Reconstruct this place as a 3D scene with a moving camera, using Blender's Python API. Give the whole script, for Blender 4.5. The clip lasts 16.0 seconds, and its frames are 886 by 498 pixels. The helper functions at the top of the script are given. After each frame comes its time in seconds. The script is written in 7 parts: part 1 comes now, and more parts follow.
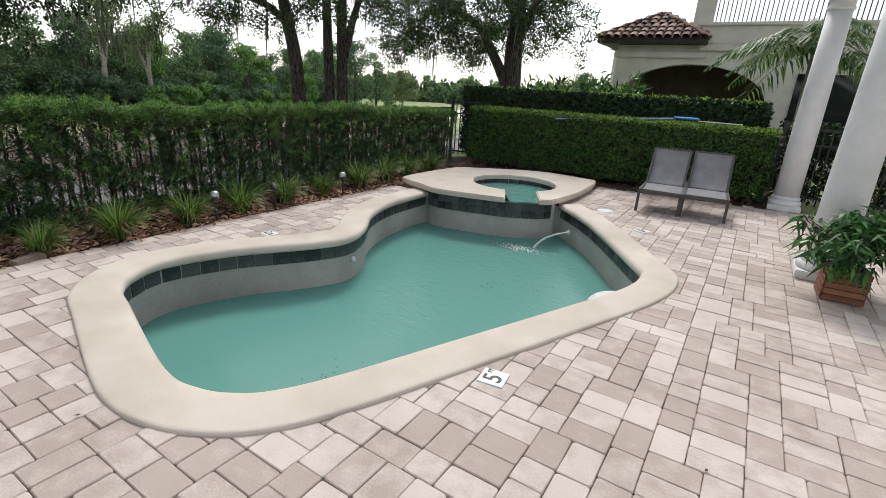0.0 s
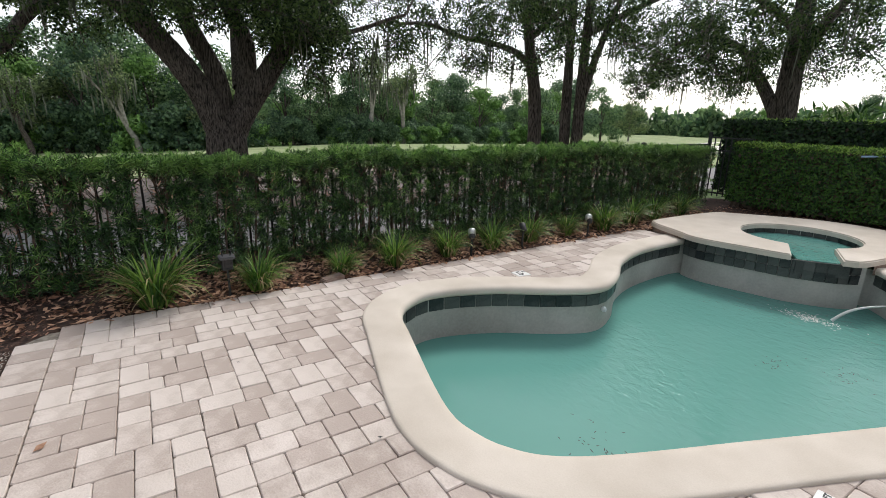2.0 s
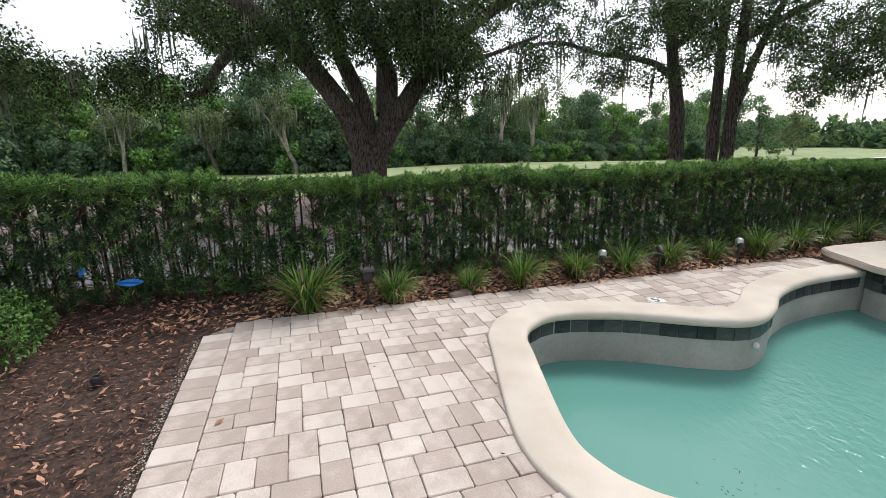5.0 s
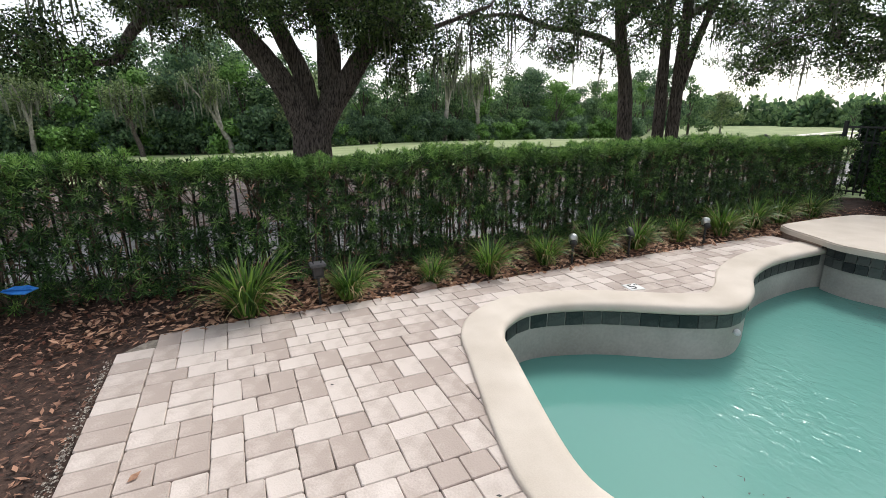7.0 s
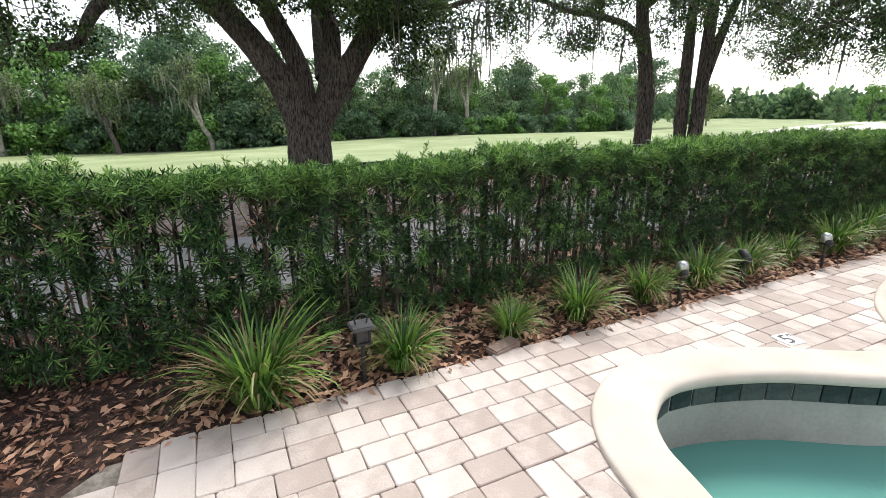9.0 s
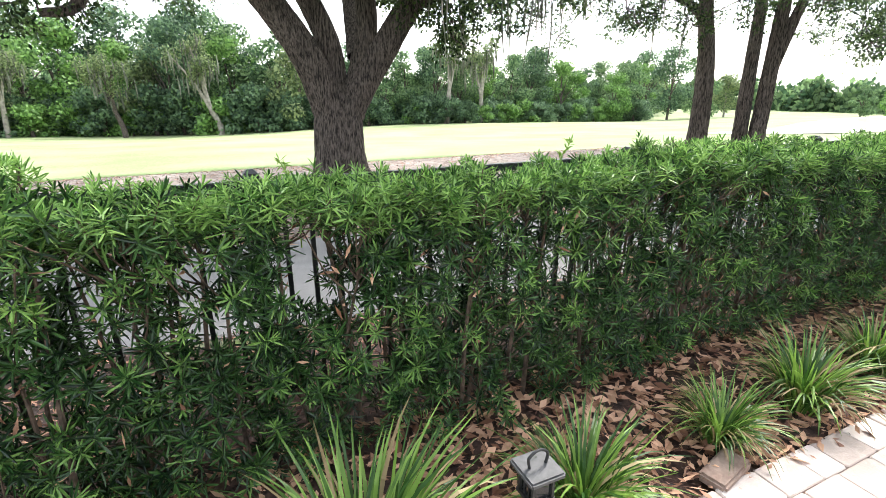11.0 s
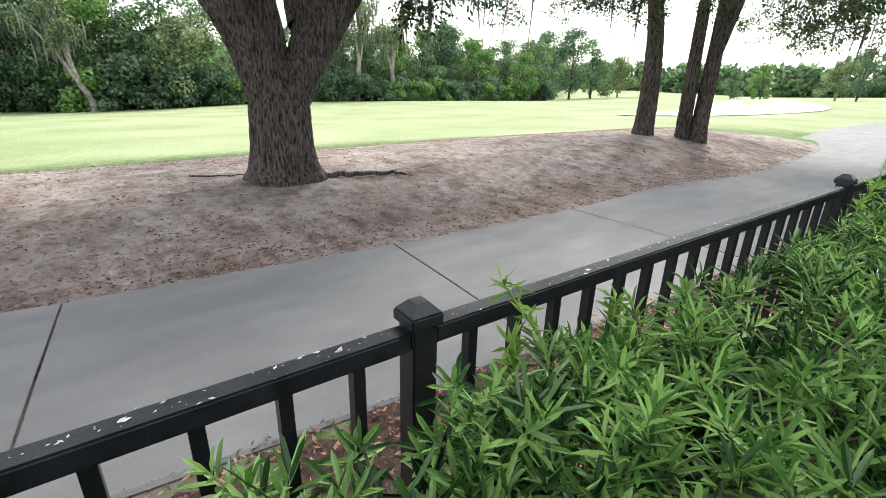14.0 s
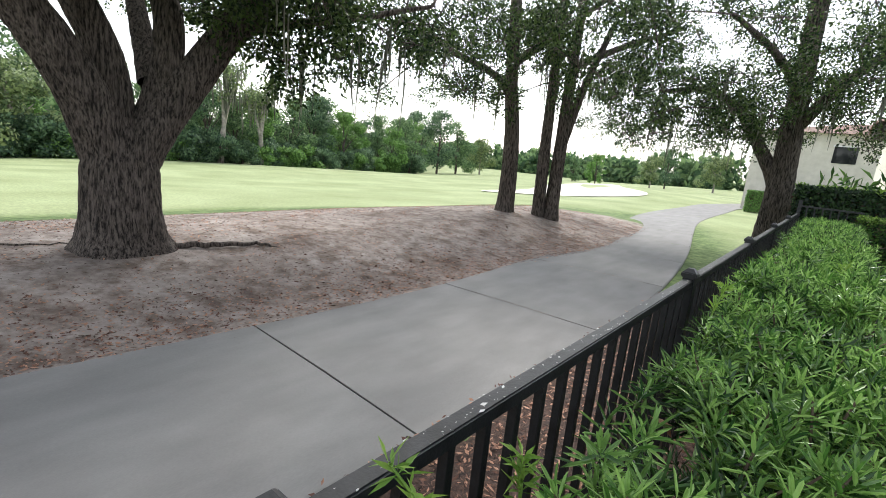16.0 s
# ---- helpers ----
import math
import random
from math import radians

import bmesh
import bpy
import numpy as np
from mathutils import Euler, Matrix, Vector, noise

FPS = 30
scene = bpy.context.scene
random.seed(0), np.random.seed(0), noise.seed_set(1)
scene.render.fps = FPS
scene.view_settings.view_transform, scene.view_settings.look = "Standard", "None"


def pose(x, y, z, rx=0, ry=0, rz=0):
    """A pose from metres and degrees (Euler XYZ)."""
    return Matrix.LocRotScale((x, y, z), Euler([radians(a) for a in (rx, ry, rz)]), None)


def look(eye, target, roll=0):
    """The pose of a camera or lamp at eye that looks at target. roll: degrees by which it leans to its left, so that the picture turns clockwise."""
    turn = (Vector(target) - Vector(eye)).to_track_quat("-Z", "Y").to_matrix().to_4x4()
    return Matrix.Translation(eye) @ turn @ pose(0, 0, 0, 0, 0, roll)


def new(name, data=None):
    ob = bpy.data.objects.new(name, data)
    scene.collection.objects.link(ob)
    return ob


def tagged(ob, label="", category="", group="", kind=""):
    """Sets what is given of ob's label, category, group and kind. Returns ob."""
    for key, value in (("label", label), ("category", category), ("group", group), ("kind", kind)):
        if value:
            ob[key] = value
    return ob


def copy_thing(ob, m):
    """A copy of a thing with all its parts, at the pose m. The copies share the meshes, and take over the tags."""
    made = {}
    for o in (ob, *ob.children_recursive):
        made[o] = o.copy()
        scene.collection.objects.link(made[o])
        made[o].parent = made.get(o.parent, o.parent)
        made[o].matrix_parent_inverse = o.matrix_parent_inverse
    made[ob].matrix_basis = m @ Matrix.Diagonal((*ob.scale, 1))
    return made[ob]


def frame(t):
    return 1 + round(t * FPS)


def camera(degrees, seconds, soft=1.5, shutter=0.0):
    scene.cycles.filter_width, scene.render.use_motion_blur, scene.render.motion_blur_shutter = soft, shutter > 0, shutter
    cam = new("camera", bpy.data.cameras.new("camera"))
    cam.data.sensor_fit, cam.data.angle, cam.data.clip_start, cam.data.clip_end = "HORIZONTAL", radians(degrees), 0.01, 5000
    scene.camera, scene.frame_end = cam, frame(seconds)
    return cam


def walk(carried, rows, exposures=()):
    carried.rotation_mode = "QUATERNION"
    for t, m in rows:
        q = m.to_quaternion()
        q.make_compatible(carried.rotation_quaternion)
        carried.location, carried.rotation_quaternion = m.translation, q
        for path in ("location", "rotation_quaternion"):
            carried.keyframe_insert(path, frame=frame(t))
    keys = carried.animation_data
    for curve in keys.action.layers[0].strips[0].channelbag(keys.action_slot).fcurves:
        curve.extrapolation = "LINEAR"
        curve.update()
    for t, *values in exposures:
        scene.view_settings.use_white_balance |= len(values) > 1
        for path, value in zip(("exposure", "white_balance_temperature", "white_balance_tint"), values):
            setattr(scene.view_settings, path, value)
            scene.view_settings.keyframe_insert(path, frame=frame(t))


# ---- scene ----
cam = camera(85.8, 16.0, soft=0.5)
PATH = [
    (0, (0.859, 1.025, 1.519), (-0.14, 2.634, 0.876), 3.5),
    (0.5, (0.711, 1.007, 1.535), (-0.397, 2.548, 0.903), 3.0),
    (1, (0.528, 0.933, 1.58), (-0.742, 2.35, 0.965), 2.3),
    (1.5, (0.436, 0.884, 1.592), (-1.008, 2.138, 1.006), 1.7),
    (2, (0.426, 0.849, 1.574), (-1.202, 1.875, 1.027), 1.2),
    (2.5, (0.429, 0.801, 1.585), (-1.347, 1.554, 1.057), 0.6),
    (3, (0.457, 0.756, 1.589), (-1.41, 1.263, 1.083), -0.1),
    (3.5, (0.474, 0.713, 1.6), (-1.428, 1.076, 1.099), -0.4),
    (4, (0.489, 0.719, 1.599), (-1.421, 1.051, 1.108), -1.0),
    (4.5, (0.489, 0.77, 1.594), (-1.408, 1.183, 1.112), -1.1),
    (5, (0.476, 0.801, 1.599), (-1.384, 1.362, 1.123), -0.7),
    (5.2, (0.477, 0.814, 1.601), (-1.366, 1.43, 1.127), -0.4),
    (7.3, (-0.265, 0.843, 1.537), (-2.023, 1.612, 0.974), -0.7),
    (7.5, (-0.42, 0.848, 1.524), (-2.18, 1.619, 0.966), -1.1),
    (8, (-0.779, 0.837, 1.535), (-2.525, 1.635, 0.972), -1.1),
    (8.2, (-0.925, 0.816, 1.536), (-2.661, 1.625, 0.961), -0.9),
    (10.3, (-2.368, 0.666, 1.502), (-4.099, 1.473, 0.908), -0.5),
    (10.5, (-2.505, 0.645, 1.506), (-4.242, 1.432, 0.905), -0.5),
    (11, (-2.902, 0.592, 1.472), (-4.628, 1.38, 0.841), 0.1),
    (11.5, (-3.24, 0.496, 1.458), (-4.947, 1.316, 0.817), 0.9),
    (12, (-3.543, 0.368, 1.506), (-5.229, 1.214, 0.841), 0.8),
    (12.5, (-3.833, 0.332, 1.467), (-5.482, 1.235, 0.786), 1.0),
    (13, (-4.1, 0.345, 1.474), (-5.702, 1.32, 0.779), 1.0),
    (13.5, (-4.291, 0.342, 1.463), (-5.853, 1.371, 0.754), 0.9),
    (13.6, (-4.336, 0.324, 1.474), (-5.891, 1.362, 0.762), 0.9),
    (14, (-4.53, 0.278, 1.528), (-6.041, 1.379, 0.817), 1.5),
    (14.5, (-4.667, 0.276, 1.532), (-6.117, 1.475, 0.853), 2.7),
    (15, (-4.744, 0.309, 1.546), (-6.141, 1.603, 0.932), 3.9),
    (15.5, (-4.747, 0.349, 1.566), (-6.069, 1.756, 1.045), 5.0),
    (16, (-4.706, 0.409, 1.584), (-5.926, 1.94, 1.173), 5.7),
]
EXPOSURES = [(0, 0.49), (2, 0.5), (3.5, 0.72), (5, 0.72), (7.5, 0.72), (8, 0.82), (10.5, 1.87), (11.5, 2.2), (12, 2.27), (12.5, 1.98), (13, 1.72), (13.5, 1.72), (14, 1.6), (15, 1.52), (16, 1.26)]
walk(cam, [(t, look(eye, target, roll)) for t, eye, target, roll in PATH], EXPOSURES)

# ---- light ----
world = bpy.data.worlds.new("overcast_sky")
scene.world = world
world.use_nodes = True
wn = world.node_tree
sky = wn.nodes.new("ShaderNodeTexSky")
sky.sky_type = 'NISHITA'
sky.sun_disc = False
sky.sun_elevation = radians(51)
sky.sun_rotation = radians(-32)
sky.air_density = 1.0
sky.dust_density = 1.5
cloud = wn.nodes.new("ShaderNodeHueSaturation")
cloud.inputs["Saturation"].default_value = 0.32
wn.links.new(sky.outputs[0], cloud.inputs["Color"])
wn.links.new(cloud.outputs[0], wn.nodes["Background"].inputs["Color"])
wn.nodes["Background"].inputs["Strength"].default_value = 0.15

sun_data = bpy.data.lights.new("sun", 'SUN')
sun_data.energy = 1.5
sun_data.angle = radians(16)
sun_data.color = (1.0, 0.97, 0.92)
sun = new("sun", sun_data)
sun.matrix_world = look((0, 0, 20), (8.5, -13.5, 0))


# ---- materials ----
def nodes_of(m):
    m.use_nodes = True
    return m.node_tree, m.node_tree.nodes["Principled BSDF"]


def surface(name, dark, light, scale=8.0, rough=0.7, bump=0.3, fine=60.0, vary=0.0, island=False, metal=0.0, spec=0.5,
            stain=0.0, transl=0.0, stretch=(1, 1, 1), relief=0.01, ends=(0.5, 0.95)):
    """Two-scale noise between two colours, with relief; vary: how much each piece differs."""
    m = bpy.data.materials.new(name)
    t, b = nodes_of(m)
    N, L = t.nodes, t.links
    co = N.new("ShaderNodeTexCoord")
    mp = N.new("ShaderNodeMapping")
    mp.inputs["Scale"].default_value = stretch
    L.new(co.outputs["Object"], mp.inputs["Vector"])
    n1 = N.new("ShaderNodeTexNoise")
    n1.inputs["Scale"].default_value = scale
    n1.inputs["Detail"].default_value = 6
    n2 = N.new("ShaderNodeTexNoise")
    n2.inputs["Scale"].default_value = fine
    n2.inputs["Detail"].default_value = 4
    for n in (n1, n2):
        L.new(mp.outputs[0], n.inputs["Vector"])
    add = N.new("ShaderNodeMath")
    add.operation = 'MULTIPLY_ADD'
    L.new(n2.outputs["Fac"], add.inputs[0])
    add.inputs[1].default_value = 0.45
    L.new(n1.outputs["Fac"], add.inputs[2])
    ramp = N.new("ShaderNodeValToRGB")
    ramp.color_ramp.elements[0].position, ramp.color_ramp.elements[1].position = ends
    ramp.color_ramp.elements[0].color = (*dark, 1)
    ramp.color_ramp.elements[1].color = (*light, 1)
    fac = add.outputs[0]
    if vary:
        src = N.new("ShaderNodeNewGeometry").outputs["Random Per Island"] if island else N.new("ShaderNodeObjectInfo").outputs["Random"]
        sh = N.new("ShaderNodeMath")
        sh.operation = 'MULTIPLY_ADD'
        L.new(src, sh.inputs[0])
        sh.inputs[1].default_value = vary
        off = N.new("ShaderNodeMath")
        off.operation = 'SUBTRACT'
        L.new(fac, off.inputs[0])
        off.inputs[1].default_value = vary / 2
        L.new(off.outputs[0], sh.inputs[2])
        fac = sh.outputs[0]
    L.new(fac, ramp.inputs["Fac"])
    col = ramp.outputs["Color"]
    if stain:
        n3 = N.new("ShaderNodeTexNoise")
        n3.inputs["Scale"].default_value = 1.3
        n3.inputs["Detail"].default_value = 5
        L.new(co.outputs["Object"], n3.inputs["Vector"])
        r3 = N.new("ShaderNodeValToRGB")
        r3.color_ramp.elements[0].position, r3.color_ramp.elements[1].position = 0.42, 0.68
        r3.color_ramp.elements[0].color = (1 - stain, 1 - stain * 1.05, 1 - stain * 1.15, 1)
        r3.color_ramp.elements[1].color = (1, 1, 1, 1)
        L.new(n3.outputs["Fac"], r3.inputs["Fac"])
        mul = N.new("ShaderNodeMix")
        mul.data_type, mul.blend_type = 'RGBA', 'MULTIPLY'
        mul.inputs["Factor"].default_value = 1
        L.new(col, mul.inputs[6])
        L.new(r3.outputs["Color"], mul.inputs[7])
        col = mul.outputs[2]
    L.new(col, b.inputs["Base Color"])
    b.inputs["Roughness"].default_value = rough
    b.inputs["Metallic"].default_value = metal
    b.inputs["Specular IOR Level"].default_value = spec
    if bump:
        bp = N.new("ShaderNodeBump")
        bp.inputs["Strength"].default_value = bump
        bp.inputs["Distance"].default_value = relief
        L.new(add.outputs[0], bp.inputs["Height"])
        L.new(bp.outputs[0], b.inputs["Normal"])
    if transl:
        tr = N.new("ShaderNodeBsdfTranslucent")
        L.new(col, tr.inputs["Color"])
        mx = N.new("ShaderNodeMixShader")
        mx.inputs[0].default_value = transl
        L.new(b.outputs[0], mx.inputs[1])
        L.new(tr.outputs[0], mx.inputs[2])
        L.new(mx.outputs[0], t.nodes["Material Output"].inputs["Surface"])
    return m


PAVER = surface("tumbled_paver", (0.475, 0.394, 0.348), (0.67, 0.587, 0.533), 9, 0.85, 0.5, 90, vary=0.7, stain=0.14, spec=0.3)
PAVER_ISLAND = surface("tumbled_paver_field", (0.475, 0.394, 0.348), (0.67, 0.587, 0.533), 9, 0.85, 0.5, 90, vary=0.7, stain=0.14, island=True, spec=0.3)
JOINT = surface("joint_sand", (0.12, 0.10, 0.08), (0.34, 0.30, 0.25), 14, 0.95, 0.4)
COPING = surface("cast_coping", (0.60, 0.525, 0.445), (0.70, 0.625, 0.545), 3, 0.8, 0.25, 120, stain=0.14, spec=0.3)
PLASTER = surface("pool_plaster", (0.40, 0.39, 0.36), (0.56, 0.54, 0.50), 2.5, 0.75, 0.15, 40, stain=0.2)
SLATE = surface("slate_tile", (0.012, 0.016, 0.018), (0.075, 0.08, 0.075), 7, 0.35, 0.4, 60, vary=0.5)
MULCH = surface("mulch", (0.020, 0.012, 0.009), (0.12, 0.068, 0.05), 22, 0.95, 1.0, 90, stain=0.3)
CHIP = surface("mulch_chip", (0.018, 0.011, 0.008), (0.20, 0.108, 0.076), 6, 0.9, 0.3, 60, vary=0.9, island=True)
LITTER = surface("leaf_litter", (0.10, 0.042, 0.027), (0.44, 0.24, 0.155), 9, 0.8, 0.2, 60, vary=1.0, island=True, transl=0.1)
GRIT = surface("sand_grit", (0.16, 0.135, 0.11), (0.42, 0.38, 0.33), 30, 0.95, 0.2, 90, vary=0.9, island=True)
RUSSET = surface("russet_leaf", (0.15, 0.055, 0.032), (0.56, 0.32, 0.21), 9, 0.8, 0.2, 60, vary=1.0, island=True, transl=0.12)
DEAD = surface("dead_leaf", (0.22, 0.105, 0.06), (0.63, 0.385, 0.25), 9, 0.8, 0.2, 60, vary=0.9, island=True, transl=0.15)
# Greens also carry the hedge's light: dark inside, bright on the lit top.
PODO_OLD_SHADE = surface("hedge_old_shade_leaf", (0.005, 0.021, 0.006), (0.055, 0.130, 0.032), 5, 0.30, 0.0, 40, vary=0.8, island=True, transl=0.07, spec=0.42)
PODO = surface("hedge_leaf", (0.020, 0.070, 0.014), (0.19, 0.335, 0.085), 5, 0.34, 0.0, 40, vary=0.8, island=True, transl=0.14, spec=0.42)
PODO_LIT_TOP = surface("hedge_young_lit_leaf", (0.070, 0.180, 0.030), (0.31, 0.50, 0.135), 5, 0.36, 0.0, 40, vary=0.8, island=True, transl=0.3, spec=0.42)
SPRIG = surface("fresh_sprig_leaf", (0.16, 0.30, 0.05), (0.30, 0.46, 0.09), 5, 0.45, 0.0, 40, vary=0.6, island=True, transl=0.3)
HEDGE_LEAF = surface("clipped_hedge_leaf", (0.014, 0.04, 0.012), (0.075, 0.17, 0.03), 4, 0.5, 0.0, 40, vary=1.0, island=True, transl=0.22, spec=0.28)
SHRUB_SUNLIT_TOP = surface("clipped_hedge_sunlit_leaf", (0.06, 0.13, 0.02), (0.24, 0.38, 0.07), 4, 0.5, 0.0, 40, vary=1.0, island=True, transl=0.25, spec=0.3)
DARK_LEAF = surface("dark_hedge_leaf", (0.008, 0.022, 0.010), (0.035, 0.075, 0.022), 4, 0.45, 0.0, 40, vary=1.0, island=True, transl=0.15, spec=0.28)
SHRUB_LEAF = surface("shrub_leaf", (0.018, 0.062, 0.014), (0.16, 0.30, 0.07), 5, 0.4, 0.0, 40, vary=1.0, island=True, transl=0.25, spec=0.28)
BLADE = surface("arching_blade", (0.03, 0.09, 0.012), (0.20, 0.34, 0.06), 4, 0.45, 0.0, 30, vary=1.0, island=True, transl=0.3)
TWIG = surface("twig", (0.05, 0.035, 0.025), (0.16, 0.11, 0.08), 20, 0.85, 0.3)
BARK = surface("oak_bark", (0.014, 0.010, 0.008), (0.19, 0.158, 0.137), 36, 0.95, 1.0, 110, stain=0.25, stretch=(1, 1, 0.17), relief=0.03, ends=(0.58, 0.86))
PALE_BARK = surface("pale_bark", (0.16, 0.14, 0.12), (0.42, 0.39, 0.34), 3, 0.9, 0.5, 20)
OAK_LEAF = surface("oak_leaf", (0.014, 0.034, 0.011), (0.09, 0.145, 0.04), 2, 0.5, 0.0, 20, vary=1.0, island=True, transl=0.34, spec=0.28)
# Woodland green is paled and greyed to paint the haze over the fairway.
HAZY_WOOD_LEAF = surface("hazy_woodland_leaf", (0.060, 0.118, 0.058), (0.215, 0.325, 0.145), 0.6, 0.6, 0.0, 3, vary=0.9, island=True, transl=0.5, spec=0.28)
MOSS = surface("hanging_moss", (0.10, 0.11, 0.08), (0.26, 0.27, 0.21), 6, 0.95, 0.0, 30, vary=0.6, island=True, transl=0.2)
CONCRETE = surface("path_concrete", (0.195, 0.192, 0.187), (0.255, 0.25, 0.243), 2.2, 0.9, 0.25, 90, vary=0.10, stain=0.08, stretch=(1.6, 0.5, 1))
IRON = surface("black_iron", (0.006, 0.007, 0.008), (0.025, 0.027, 0.03), 20, 0.38, 0.15, 150, spec=0.5)
FLAKE = surface("pale_flake", (0.45, 0.45, 0.43), (0.7, 0.7, 0.68), 30, 0.9, 0.2)
STUCCO = surface("cream_stucco", (0.62, 0.585, 0.52), (0.74, 0.70, 0.635), 3, 0.9, 0.4, 120, stain=0.08)
WHITE = surface("white_paint", (0.66, 0.66, 0.66), (0.80, 0.80, 0.80), 4, 0.5, 0.05, 40, stain=0.06)
ROOF_TILE = surface("clay_roof_tile", (0.14, 0.085, 0.065), (0.40, 0.27, 0.21), 4, 0.85, 0.3, 30, vary=0.9, island=True)
EAVE = surface("dark_eave", (0.02, 0.014, 0.010), (0.05, 0.035, 0.026), 6, 0.7, 0.1)
GLASS_DARK = surface("dark_window_glass", (0.01, 0.012, 0.014), (0.02, 0.022, 0.025), 1, 0.05, 0.0)
SLING = surface("grey_sling", (0.17, 0.17, 0.178), (0.25, 0.25, 0.262), 6, 0.8, 0.3, 300)
TAUPE = surface("taupe_frame", (0.055, 0.048, 0.045), (0.085, 0.075, 0.07), 6, 0.5, 0.05)
CEDAR = surface("cedar_slat", (0.16, 0.055, 0.025), (0.33, 0.14, 0.065), 5, 0.6, 0.2, 60, stretch=(0.4, 0.4, 6), vary=0.3)
SOIL = surface("potting_soil", (0.02, 0.014, 0.01), (0.06, 0.045, 0.035), 30, 0.95, 0.6)
POT_LEAF = surface("pot_plant_leaf", (0.015, 0.06, 0.015), (0.09, 0.24, 0.05), 5, 0.35, 0.0, 40, vary=0.9, island=True, transl=0.2)
BLUE = surface("blue_plastic", (0.02, 0.16, 0.55), (0.05, 0.30, 0.80), 8, 0.45, 0.05)
POLE_BLUE = surface("pale_blue_pole", (0.16, 0.26, 0.40), (0.28, 0.40, 0.55), 8, 0.4, 0.05, metal=0.3)
BLACK_PL = surface("black_plastic", (0.010, 0.010, 0.010), (0.03, 0.03, 0.03), 12, 0.6, 0.1)
SKYLIT_BLACK = surface("skylit_black_paint", (0.05, 0.05, 0.052), (0.11, 0.11, 0.115), 12, 0.5, 0.1)
METAL = surface("brushed_cap", (0.42, 0.43, 0.42), (0.62, 0.63, 0.62), 20, 0.3, 0.05, metal=0.8)
INK = surface("black_ink", (0.012, 0.012, 0.012), (0.02, 0.02, 0.02), 10, 0.5, 0.0)
TILE_WHITE = surface("white_marker_tile", (0.62, 0.62, 0.60), (0.78, 0.78, 0.76), 20, 0.4, 0.05)
SAND = surface("bunker_sand", (0.62, 0.58, 0.50), (0.78, 0.74, 0.66), 1, 0.95, 0.2)
BRICK = surface("loose_brick", (0.20, 0.13, 0.10), (0.34, 0.26, 0.21), 12, 0.9, 0.5)


WATER_Z = -0.465


def water_material():
    m = bpy.data.materials.new("murky_pool_water")
    t, b = nodes_of(m)
    N, L = t.nodes, t.links
    b.inputs["Base Color"].default_value = (0.155, 0.385, 0.335, 1)
    b.inputs["Roughness"].default_value = 0.03
    b.inputs["IOR"].default_value = 1.33
    co = N.new("ShaderNodeTexCoord")
    wv = N.new("ShaderNodeTexNoise")
    wv.inputs["Scale"].default_value = 9
    wv.inputs["Detail"].default_value = 3
    wv.inputs["Distortion"].default_value = 0.6
    mp = N.new("ShaderNodeMapping")
    mp.inputs["Rotation"].default_value = (0, 0, radians(35))
    mp.inputs["Scale"].default_value = (1.0, 1.45, 1)
    L.new(co.outputs["Object"], mp.inputs["Vector"])
    L.new(mp.outputs[0], wv.inputs["Vector"])
    mul = N.new("ShaderNodeMath")
    mul.operation = 'MULTIPLY'
    L.new(wv.outputs["Fac"], mul.inputs[0])
    near = None
    for centre, reach in (((-1.5, 6.6, WATER_Z), 2.6), ((-1.9, 4.3, WATER_Z), 1.4), ((-0.4, 5.0, WATER_Z), 1.0)):
        ds = N.new("ShaderNodeVectorMath")
        ds.operation = 'DISTANCE'
        ds.inputs[1].default_value = centre
        L.new(co.outputs["Object"], ds.inputs[0])
        fade = N.new("ShaderNodeMapRange")
        fade.interpolation_type = 'SMOOTHSTEP'
        fade.inputs["From Min"].default_value, fade.inputs["From Max"].default_value = 0.1, reach
        fade.inputs["To Min"].default_value, fade.inputs["To Max"].default_value = 1.0, 0.10
        L.new(ds.outputs["Value"], fade.inputs["Value"])
        if near is None:
            near = fade.outputs["Result"]
        else:
            mxm = N.new("ShaderNodeMath")
            mxm.operation = 'MAXIMUM'
            L.new(near, mxm.inputs[0])
            L.new(fade.outputs["Result"], mxm.inputs[1])
            near = mxm.outputs[0]
    L.new(near, mul.inputs[1])
    bp = N.new("ShaderNodeBump")
    bp.inputs["Strength"].default_value = 1.0
    bp.inputs["Distance"].default_value = 0.013
    L.new(mul.outputs[0], bp.inputs["Height"])
    L.new(bp.outputs[0], b.inputs["Normal"])
    tp = N.new("ShaderNodeBsdfTransparent")
    tp.inputs["Color"].default_value = (0.55, 0.86, 0.80, 1)
    mx = N.new("ShaderNodeMixShader")
    mx.inputs[0].default_value = 0.22
    L.new(b.outputs[0], mx.inputs[1])
    L.new(tp.outputs[0], mx.inputs[2])
    L.new(mx.outputs[0], t.nodes["Material Output"].inputs["Surface"])
    return m


